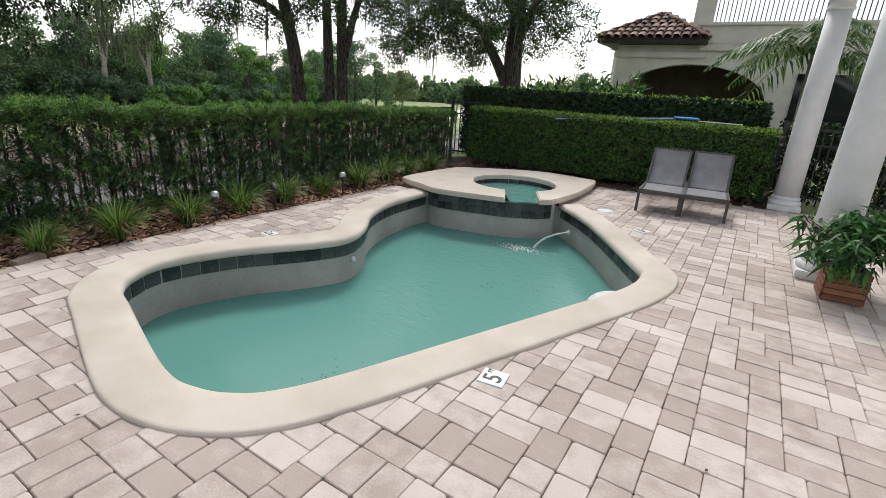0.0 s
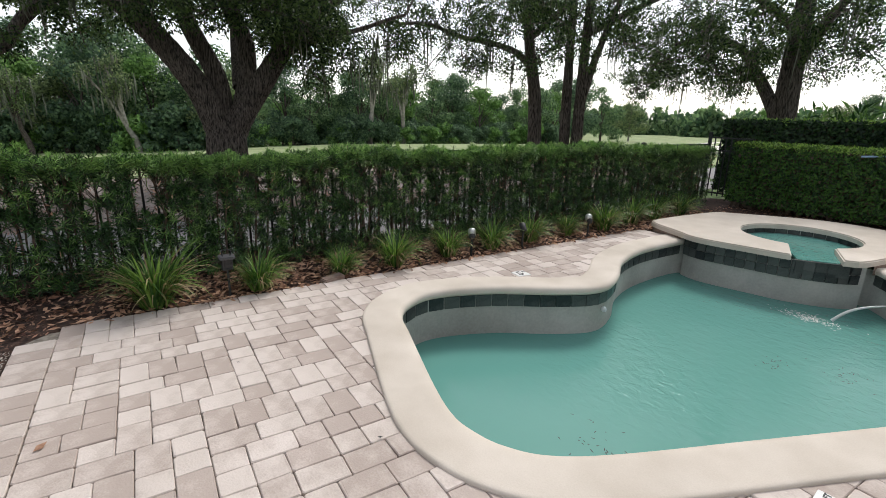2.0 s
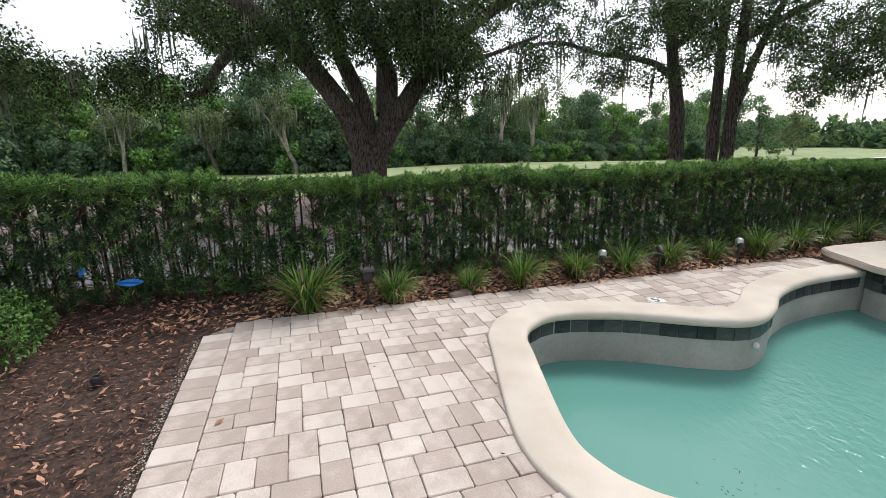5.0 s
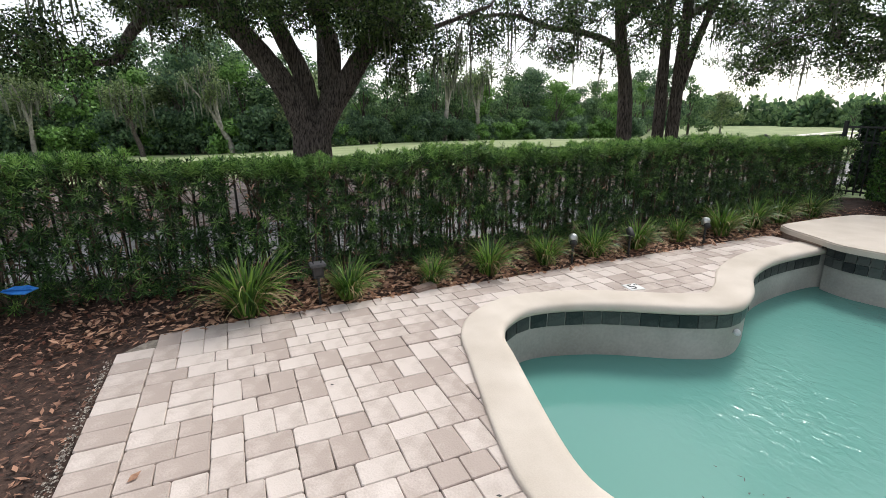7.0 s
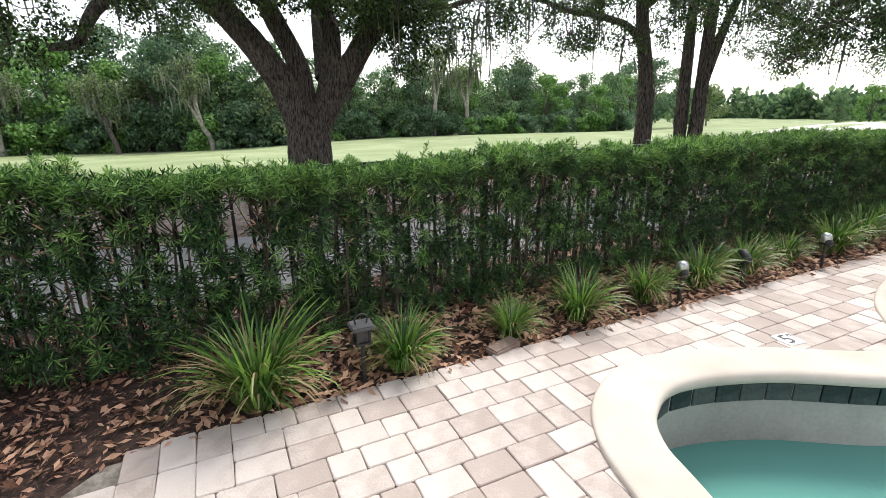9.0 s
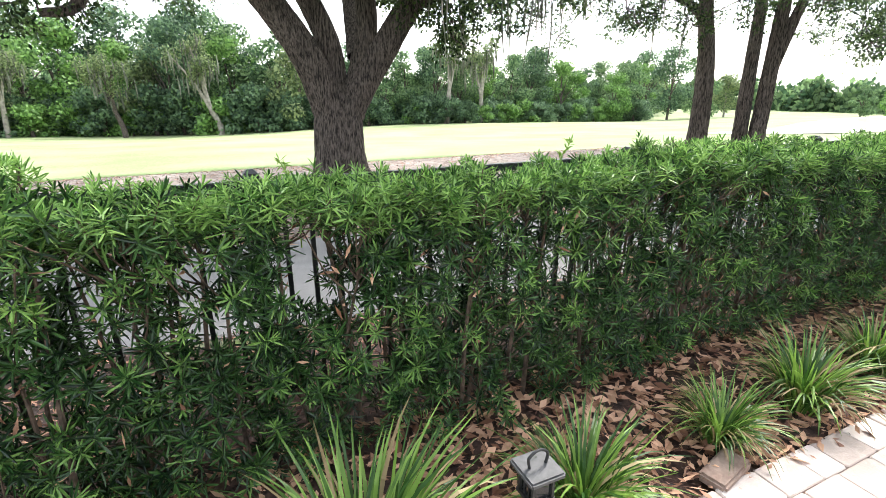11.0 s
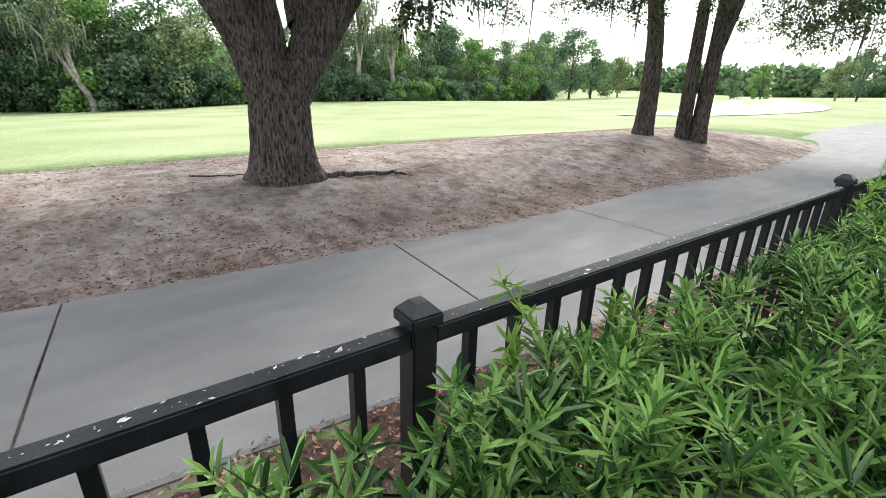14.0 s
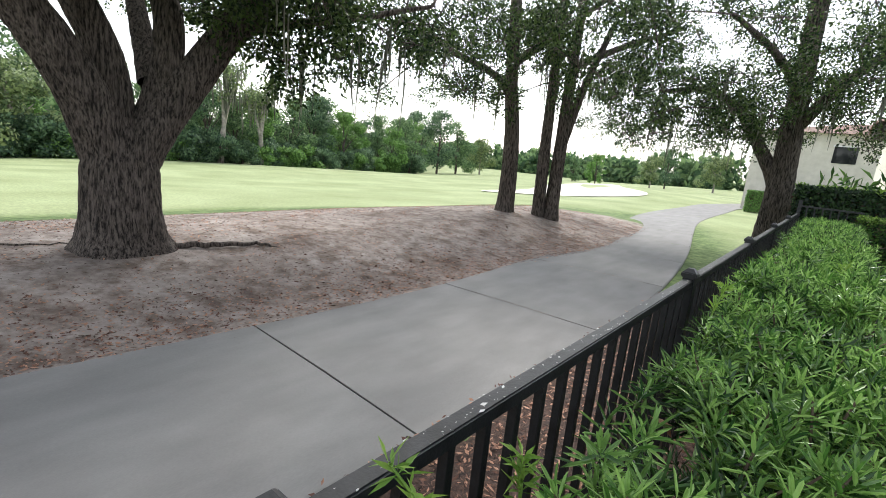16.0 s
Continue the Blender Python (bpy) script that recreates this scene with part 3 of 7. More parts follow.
# ---- planting bed ----
def build_bed():
    out = [(-7.5, -7), (-7.08, -3), (-6.82, -0.3), (-6.62, 2.2), (-6.5, 5.5), (-6.6, 11.3), (1.2, 11.3), (1.2, 9.95), (-1.25, 9.48), (-3.74, 6.93), (-3.74, 0.12), (-3.59, -0.05), (7.4, -0.05), (7.4, -7)]
    bm = bmesh.new()
    xs, ys = np.arange(-7.64, 7.5, 0.14), np.arange(-7, 11.4, 0.14)
    X, Y = np.meshgrid(xs, ys, indexing="ij")
    rng = np.random.default_rng(3)
    Z = -0.03 + rng.normal(0, 0.007, X.shape) + 0.015 * np.sin(X * 3) * np.sin(Y * 2.3) + np.where(X < -4.6, terrain(X, Y) + 0.03 + 0.045 * np.clip((X + 6.7) / 0.6, 0, 1), 0)
    ny = len(ys)
    i, j = np.meshgrid(np.arange(len(xs) - 1), np.arange(ny - 1), indexing="ij")
    cx, cy = xs[i] + 0.07, ys[j] + 0.07
    ok = inside(cx, cy, [(x + (0.10 if x > -3.8 else 0), y) for x, y in out])
    a = (i * ny + j)[ok].ravel()
    Q = np.stack([a, a + ny, a + ny + 1, a + 1], 1)
    V = np.stack([X, Y, Z], -1).reshape(-1, 3)
    bed = new("planting_bed", mesh_np("planting_bed", V, Q, MULCH, True))
    tagged(bed, "dark brown bark mulch bed strewn with dead leaves", "mulch bed", kind="structure")

    def scatter(name, label, n, lo, hi, mat, cat, wide, seed, lift, share=3):
        g = np.random.default_rng(seed)
        px = np.concatenate([g.uniform(-7.1, -3.72, n // 2), g.uniform(-5.1, 1.5, n // share), g.uniform(-4.3, 1.2, n // 8)])
        py = np.concatenate([g.uniform(-6, 9.5, n // 2), g.uniform(-3.2, -0.05, n // share), g.uniform(9.3, 11, n // 8)])
        k = inside(px, py, out)
        px, py = px[k], py[k]
        L = g.uniform(lo, hi, len(px))
        a = g.uniform(0, 2 * np.pi, len(px))
        D = np.stack([np.cos(a), np.sin(a), g.normal(0, 0.22, len(px))], 1)
        N = np.stack([g.normal(0, 0.35, len(px)), g.normal(0, 0.35, len(px)), np.ones(len(px))], 1)
        P = np.stack([px, py, np.full(len(px), -0.018) + g.uniform(0, lift, len(px)) + np.where(px < -4.6, terrain(px, py) + 0.03 + 0.045 * np.clip((px + 6.7) / 0.6, 0, 1), 0)], 1)
        ob = new(name, mesh_np(name, *leaf_arrays(P, D, N, L, L * wide, 0.5), mat))
        tagged(ob, label, cat, kind="stuff")

    # pale sandy grit washed out along the edge of the paving
    g = np.random.default_rng(17)
    m = 1900
    px, py = g.uniform(-3.5, 2.0, m), -0.055 - abs(g.normal(0, 0.028, m))
    ang, LL = g.uniform(0, 6.283, m), g.uniform(0.006, 0.018, m)
    tagged(new("sand_grit", mesh_np("sand_grit", *leaf_arrays(np.stack([px, py, g.uniform(-0.012, 0.004, m)], 1), np.stack([np.cos(ang), np.sin(ang), g.normal(0, 0.2, m)], 1), g.normal(0, 0.3, (m, 3)) + (0, 0, 1.0), LL, LL * 0.8), GRIT)), "pale sandy grit along the paver edge", "grit", kind="stuff")
    # drifts of reddish oak leaves on the open part of the bed
    g = np.random.default_rng(16)
    m = 9000
    px, py = g.uniform(-4.6, 1.0, m), g.uniform(-4.0, -0.1, m)
    drift = np.sin(px * 2.6 + 1.2 * np.sin(py * 2.1) + 1.0) * np.sin(py * 3.1 + px * 0.8) + 0.4 * np.sin(px * 7 + py * 5)
    k = inside(px, py, out) & (g.uniform(0, 1, m) < np.clip(0.04 + 0.7 * (drift - 0.25), 0.03, 0.8))
    px, py = px[k], py[k]
    m = len(px)
    ang, LL = g.uniform(0, 6.283, m), g.uniform(0.03, 0.085, m)
    tagged(new("leaf_drift", mesh_np("leaf_drift", *leaf_arrays(np.stack([px, py, g.uniform(-0.01, 0.03, m)], 1), np.stack([np.cos(ang), np.sin(ang), g.normal(0, 0.3, m)], 1), g.normal(0, 0.45, (m, 3)) + (0, 0, 1.0), LL, LL * 0.42, 0.45, 0.06), RUSSET)), "drifts of reddish dead oak leaves on the mulch", "leaves", kind="stuff")
    scatter("mulch_chips", "dark shredded bark chips over the bed", 70000, 0.014, 0.048, CHIP, "mulch", 0.28, 11, 0.02)
    g = np.random.default_rng(15)
    m = 7600
    px, py = g.uniform(-4.75, -3.76, m), 9.0 - 9.6 * g.uniform(0, 1, m)
    k = inside(px, py, out) & (g.uniform(-0.6, 1.4, m) < py + 0.1)
    px, py = px[k], py[k]
    m = len(px)
    ang = g.uniform(0, 6.283, m)
    LL = g.uniform(0.035, 0.10, m)
    tagged(new("hedge_litter", mesh_np("hedge_litter", *leaf_arrays(np.stack([px, py, g.uniform(-0.012, 0.025, m)], 1), np.stack([np.cos(ang), np.sin(ang), g.normal(0, 0.25, m)], 1), g.normal(0, 0.4, (m, 3)) + (0, 0, 1.0), LL, LL * 0.4, 0.45, 0.06), DEAD)), "tan dead leaves drifted along the hedge", "leaves", kind="stuff")
    scatter("dead_leaves", "curled tan dead leaves lying on the mulch", 20000, 0.02, 0.075, LITTER, "leaves", 0.36, 12, 0.04, 5)


build_bed()


# ---- hedge along the fence ----
def strap_leaves(P, D, N, L, W, bend):
    """Narrow leaves folded along the midrib, blunt at the base and pointed at the tip."""
    D = D / np.linalg.norm(D, axis=1)[:, None]
    S = np.cross(D, N)
    S /= np.linalg.norm(S, axis=1)[:, None] + 1e-9
    T = np.cross(S, D)
    L, W, bend = L[:, None], W[:, None] / 2, bend[:, None]
    a = P + D * L * 0.32 + T * (W * 0.45)
    e = P + D * L * 0.80 + T * (W * 0.3 - bend * L * 0.45)
    tip = P + D * L - T * bend * L
    V = np.stack([P, a + S * W, e + S * W * 0.88, tip, e - S * W * 0.88, a - S * W], 1).reshape(-1, 3)
    q = np.arange(len(P))[:, None] * 6
    return V, np.concatenate([q + np.array((0, 1, 2, 3)), q + np.array((0, 3, 4, 5))])


def rosettes(rng, P, A, leaves, L, W):
    """Whorls of long narrow leaves at P round the axes A."""
    n = len(P)
    A = A / np.linalg.norm(A, axis=1)[:, None]
    ref = unit(rng, n)
    U = np.cross(A, ref)
    U /= np.linalg.norm(U, axis=1)[:, None]
    W2 = np.cross(A, U)
    size = rng.uniform(0.7, 1.35, n)
    out = []
    for k in range(leaves):
        a = k * 2.399 + rng.uniform(0, 0.5, n)
        f = k / leaves
        el = np.radians(-12 + 84 * f ** 1.3 + rng.normal(0, 7, n))
        side = np.cos(a)[:, None] * U + np.sin(a)[:, None] * W2
        D = side * np.cos(el)[:, None] + A * np.sin(el)[:, None]
        base = P - A * (0.065 * (1 - f))
        ln = L * size * rng.uniform(0.8, 1.1, n) * (1 - 0.42 * f ** 2)
        out.append(strap_leaves(base, D, A + 0.2 * side, ln, W * rng.uniform(0.8, 1.15, n), rng.uniform(-0.02, 0.16, n)))
    return join_arrays(out)


def hedge_plant(seed, thin=1.0):
    """thin below 1 leaves the middle of the plant open."""
    g = np.random.default_rng(seed)
    h = 1.195
    ph = g.uniform(0, 6.28, 4)
    holes = np.stack([g.uniform(-0.33, 0.33, 4), g.uniform(0.2, 0.9, 4), g.uniform(0.04, 0.085, 4)], 1)

    def face(n, x0, dx, up):
        """Shoot tips over one side, bulging and hollow by turns, with holes in it."""
        y, z = g.uniform(-0.36, 0.36, n), 0.05 + (h - 0.09) * g.uniform(0, 1, n) ** 0.94
        swell = 0.055 * np.sin(y * 11 + ph[0]) * np.sin(z * 9 + ph[1]) + 0.04 * np.sin(y * 21 + z * 8 + ph[2])
        x = x0 + np.sign(dx) * (swell - abs(g.normal(0, 0.05, n)))
        keep = np.ones(n, bool)
        for hy, hz, hr in holes:
            keep &= (y - hy) ** 2 + ((z - hz) * 0.75) ** 2 > hr ** 2
        if thin < 1:
            keep &= (abs(y - 0.18) > 0.085) | (z < 0.68)
        x, y, z = x[keep], y[keep], z[keep]
        A = np.stack([np.full(len(x), dx) + g.normal(0, 0.3, len(x)), g.normal(0, 0.6, len(x)), up + g.normal(0, 0.45, len(x))], 1)
        return np.stack([x, y, np.minimum(z, h - 0.02)], 1), A

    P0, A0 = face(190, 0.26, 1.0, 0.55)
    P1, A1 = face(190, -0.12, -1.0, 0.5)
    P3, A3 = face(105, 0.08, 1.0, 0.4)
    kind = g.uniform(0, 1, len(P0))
    # Deep, back and inner whorls take the dark leaf to paint the inside shade.
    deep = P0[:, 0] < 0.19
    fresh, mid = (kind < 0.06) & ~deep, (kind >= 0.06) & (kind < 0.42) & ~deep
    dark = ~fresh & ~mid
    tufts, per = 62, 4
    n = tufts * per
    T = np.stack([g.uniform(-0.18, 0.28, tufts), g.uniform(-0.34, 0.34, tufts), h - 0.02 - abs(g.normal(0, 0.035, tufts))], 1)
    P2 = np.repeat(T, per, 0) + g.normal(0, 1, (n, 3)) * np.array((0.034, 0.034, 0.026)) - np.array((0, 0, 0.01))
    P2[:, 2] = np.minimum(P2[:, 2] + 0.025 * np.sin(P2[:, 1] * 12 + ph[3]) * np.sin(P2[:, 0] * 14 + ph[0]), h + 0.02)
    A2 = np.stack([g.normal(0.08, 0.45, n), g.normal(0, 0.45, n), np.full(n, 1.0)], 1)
    # Young leaves on top, coloured brighter also for the strong light there.
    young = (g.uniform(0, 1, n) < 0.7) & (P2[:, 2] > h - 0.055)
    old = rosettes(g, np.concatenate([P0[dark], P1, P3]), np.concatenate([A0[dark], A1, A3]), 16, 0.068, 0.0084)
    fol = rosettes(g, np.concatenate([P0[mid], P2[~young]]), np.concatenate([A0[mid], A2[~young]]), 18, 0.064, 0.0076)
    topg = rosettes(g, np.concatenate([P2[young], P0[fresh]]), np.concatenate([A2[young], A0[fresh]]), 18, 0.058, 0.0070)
    m = 70
    dry = leaf_arrays(np.stack([g.uniform(-0.2, 0.27, m), g.uniform(-0.33, 0.33, m), g.uniform(0.05, 1.05, m)], 1), unit(g, m), unit(g, m), g.uniform(0.03, 0.085, m), 0.014, 0.5)
    stems = []
    for k in range(7):
        q = np.array((g.uniform(-0.1, 0.14), g.uniform(-0.30, 0.30), -0.12))
        t = q + np.array((g.uniform(-0.06, 0.08), g.uniform(-0.12, 0.12), g.uniform(0.9, 1.18)))
        mid = (q + t) / 2 + np.array((g.uniform(-0.05, 0.05), g.uniform(-0.05, 0.05), 0))
        stems.append(tube_arrays(smooth_line([q, mid, t], 4), np.linspace(g.uniform(0.010, 0.017), 0.005, 9), 6))
    spine = g.integers(0, 7, len(P0) + len(P2))
    for p, k in zip(np.concatenate([P0, P2])[::3], spine[::3]):
        V = stems[k][0]
        s = V[np.argmin(np.linalg.norm((V - (p - np.array((0, 0, 0.22)))) * (1, 2, 1), axis=1))]
        if abs(s[1] - p[1]) < 0.22:
            stems.append(tube_arrays([s, (s + p) / 2 + g.normal(0, 0.012, 3) - (0, 0, 0.03), p], [0.0045, 0.0035, 0.0025], 4))
    return mesh_np("foliage", *fol, PODO), mesh_np("old_foliage", *old, PODO_OLD_SHADE), mesh_np("top_growth", *topg, PODO_LIT_TOP), mesh_np("dry_needles", *dry, DEAD), mesh_np("branchwork", *join_arrays(stems), HEDGE_STEM)


HEDGE_STEM = surface("hedge_stem", (0.04, 0.028, 0.02), (0.17, 0.12, 0.085), 20, 0.85, 0.3)
HEDGE_X = -4.74
variants = [hedge_plant(100 + k) for k in range(6)] + [hedge_plant(120, 0.9)]
pick = np.random.default_rng(8)
yy, k = -6.2, 0
while yy < 10.1:
    fo, od, tg, dr, st = variants[6] if 0.9 < yy < 1.1 else variants[k % 6] if k % 5 else variants[(k * 3 + 1) % 6]
    shrub = thing("hedge_plant", pose(HEDGE_X, yy, 0.0), "dark green narrow-leaved clipped hedge plant", "hedge", "hedge along the fence")
    flip = -1 if (k // 6) % 2 else 1
    shrub.scale = (1, flip, 1.0 + pick.uniform(-0.03, 0.05) + (0.06 if yy < -0.8 else 0.04 if yy < 0 else -0.012 if yy < 0.9 else -0.01 if yy < 2 else 0) - 0.006 * max(0, yy))
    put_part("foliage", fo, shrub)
    put_part("old_foliage", od, shrub, "dark green older leaves, the hedge's inner shade in the colour")
    put_part("top_growth", tg, shrub, "bright green young leaves, lit top partly in the colour")
    put_part("dead_foliage", dr, shrub, "brown withered leaves")
    put_part("branchwork", st, shrub)
    yy += 0.655
    k += 1


# ---- fence ----
FENCE_X = -5.165


def build_fence():
    post = boxm(-0.026, 0.026, -0.026, 0.026, -0.35, 1.10, 0.003)
    pm = bpy.data.meshes.new("post"); post.to_mesh(pm); post.free(); pm.materials.append(IRON)
    cap = bmesh.new()
    box(cap, -0.034, 0.034, -0.034, 0.034, 1.10, 1.125, 0.004)
    vs = [cap.verts.new(v) for v in ((-0.03, -0.03, 1.125), (0.03, -0.03, 1.125), (0.03, 0.03, 1.125), (-0.03, 0.03, 1.125),
                                     (-0.013, -0.013, 1.143), (0.013, -0.013, 1.143), (0.013, 0.013, 1.143), (-0.013, 0.013, 1.143))]
    for q in ((0, 1, 5, 4), (1, 2, 6, 5), (2, 3, 7, 6), (3, 0, 4, 7), (4, 5, 6, 7)):
        cap.faces.new([vs[i] for i in q])
    cm = bpy.data.meshes.new("cap"); cap.to_mesh(cm); cap.free(); cm.materials.append(IRON)
    bal = boxm(-0.011, 0.011, -0.011, 0.011, -0.22, 1.055)
    bmh = bpy.data.meshes.new("baluster"); bal.to_mesh(bmh); bal.free(); bmh.materials.append(IRON)
    ys = [-7.1, -5.2, -3.3, -1.3, 0.69, 2.89, 4.84, 6.74, 8.65, 10.75]
    rng = np.random.default_rng(4)
    for a, b in zip(ys, ys[1:]):
        f = thing("picket_fence", pose(FENCE_X, a, 0), "black metal picket fence panel with flaked paint", "fence", "fence panels beside the path")
        L = b - a
        put_part("post", pm, f)
        put_part("cap", cm, f)
        part("top_rail", boxm(-0.021, 0.021, 0.026, L - 0.026, 1.055, 1.093, 0.004), IRON, f)
        part("bottom_rail", boxm(-0.016, 0.016, 0.026, L - 0.026, -0.12, -0.09, 0.003), IRON, f)
        n = round(L / 0.122)
        for k in range(1, n):
            o = put_part("baluster", bmh, f)
            o.location = (0, L * k / n, 0)
        if -2 < a < 5:
            m = 130
            px, py = rng.uniform(-0.020, 0.020, m), rng.uniform(0.05, L - 0.05, m)
            ang = rng.normal(1.57, 0.5, m)
            P = np.stack([px, py, np.full(m, 1.0945)], 1)
            D = np.stack([np.cos(ang), np.sin(ang), np.zeros(m)], 1)
            s = rng.exponential(0.0017, m) + 0.001
            V, Q = leaf_arrays(P, D, np.tile((0, 0, 1.0), (m, 1)), s * 2.2, s, 0.5)
            V[:, 0] = np.clip(V[:, 0], -0.0205, 0.0205)
            fl = put_part("flaked_paint", mesh_np("flaked_paint", V, Q, FLAKE), f, "pale flakes of worn paint")
            fl["kind"] = "stuff"


build_fence()


# ---- spa ----
def build_spa():
    spa = thing("spa", Matrix(), "raised round spa with cream coping and slate-tiled front", "spa")
    top, low = 0.125, 0.055
    outer = smooth_line([(-3.66, 7.02), (-3.2, 6.84), (-2.83, 6.72), (-2.25, 6.84), (-1.86, 6.95), (-1.46, 7.20), (-1.30, 7.42), (-1.22, 8.3), (-1.30, 9.35), (-1.5, 9.52), (-2.45, 9.56), (-3.5, 8.85), (-3.72, 8.5), (-3.78, 7.3)], 5, True)
    a = np.linspace(0, 2 * np.pi, 64, endpoint=False)
    c, r = np.array((-2.27, 8.12)), 0.66
    hole = c + r * np.stack([np.cos(a), np.sin(a)], 1)
    # spillway notch towards the pool
    d = np.array((0.56, -0.83))
    n = len(outer)
    pa, pb = np.array((-1.84, 6.93)), np.array((-1.45, 7.20))
    ia = int(np.argmin(np.linalg.norm(outer - pa, axis=1)))
    ib = int(np.argmin(np.linalg.norm(outer - pb, axis=1)))
    rim = [tuple(outer[(ib + k) % n]) for k in range((ia - ib) % n + 1)]
    mid_a = math.atan2(d[1], d[0])
    wide = 0.36
    arc_in = [tuple(c + r * np.array((math.cos(q), math.sin(q)))) for q in np.linspace(mid_a - wide, mid_a + wide - 2 * math.pi, 60)]
    bm = prism(rim + arc_in, low, top)
    bmesh.ops.recalc_face_normals(bm, faces=bm.faces)
    bmesh.ops.bevel(bm, geom=[e for e in bm.edges if abs(e.verts[0].co.z - top) < 1e-4 and abs(e.verts[1].co.z - top) < 1e-4], offset=0.014, segments=2, affect='EDGES')
    part("coping", bm, COPING, spa)
    # inner shell and its water
    bm = lathe([(r + 0.035, low), (r + 0.03, -0.05), (r + 0.02, -0.5), (r * 0.9, -0.8)], 48, None, (c[0], c[1], 0))
    bmesh.ops.delete(bm, geom=[f for f in bm.faces if len(f.verts) > 4 and f.calc_center_median().z > 0], context='FACES')
    part("basin", bm, PLASTER, spa, "", True)
    bm = bmesh.new()
    bm.faces.new([bm.verts.new((c[0] + (r + 0.03) * math.cos(t), c[1] + (r + 0.03) * math.sin(t), -0.012)) for t in a])
    part("spa_water", bm, WATER, spa, "turquoise water nearly to the brim")
    tile = boxm(-0.072, 0.072, -0.008, 0.008, -0.10, 0.0)
    tm = bpy.data.meshes.new("tile"); tile.to_mesh(tm); tile.free(); tm.materials.append(SLATE)
    for k in range(28):
        t = 2 * math.pi * k / 28
        o = put_part("tile", tm, spa)
        o.matrix_local = pose(c[0] + (r + 0.022) * math.cos(t), c[1] + (r + 0.022) * math.sin(t), low, 0, 0, math.degrees(t) + 90)
    # skirt under the slab
    bm = prism([tuple(c + (p - c) * 0.985) for p in outer], -0.06, low)
    bmesh.ops.delete(bm, geom=[f for f in bm.faces if len(f.verts) > 4 or (f.calc_center_median().y < 7.55 and f.calc_center_median().x > -3.12)], context='FACES')
    part("skirt", bm, BRICK, spa)
    # slate front over the pool
    front = smooth_line([(-3.07, 6.86), (-2.78, 6.80), (-2.25, 6.92), (-1.86, 7.03), (-1.5, 7.26), (-1.33, 7.48)], 12)
    arc = np.r_[0, np.cumsum(np.linalg.norm(np.diff(front, axis=0), axis=1))]
    w = 0.112
    big = boxm(-0.053, 0.053, -0.01, 0.01, -0.053, 0.053, 0.003)
    bmh = bpy.data.meshes.new("slate_tile"); big.to_mesh(bmh); big.free(); bmh.materials.append(SLATE)
    for row in range(2):
        s = w / 2
        while s < arc[-1]:
            x, y = np.interp(s, arc, front[:, 0]), np.interp(s, arc, front[:, 1])
            x2, y2 = np.interp(s + 0.02, arc, front[:, 0]), np.interp(s + 0.02, arc, front[:, 1])
            o = put_part("slate_tile", bmh, spa)
            o.matrix_local = pose(x, y, low - 0.058 - row * w, 0, 0, math.degrees(math.atan2(y2 - y, x2 - x)))
            s += w
    V = np.concatenate([np.c_[front + (0.0, 0.015), np.full(len(front), z)] for z in (low, -1.5)])
    n = len(front)
    put_part("front_wall", mesh_np("front_wall", V, [(k, k + 1, n + k + 1, n + k) for k in range(n - 1)], PLASTER), spa)
    sp = c + d * (r + 0.12)
    ang = math.degrees(math.atan2(d[1], d[0])) + 90
    part("spillway", boxm(-0.235, 0.235, -0.34, 0.14, 0.030, 0.058, 0.003, pose(sp[0], sp[1], 0, 0, 0, ang)), WATER, spa, "green wet sheet of water running over the lip")
    part("spill_lip", boxm(-0.25, 0.25, -0.375, -0.30, -0.10, 0.050, 0.004, pose(sp[0], sp[1], 0, 0, 0, ang)), SLATE, spa)


build_spa()


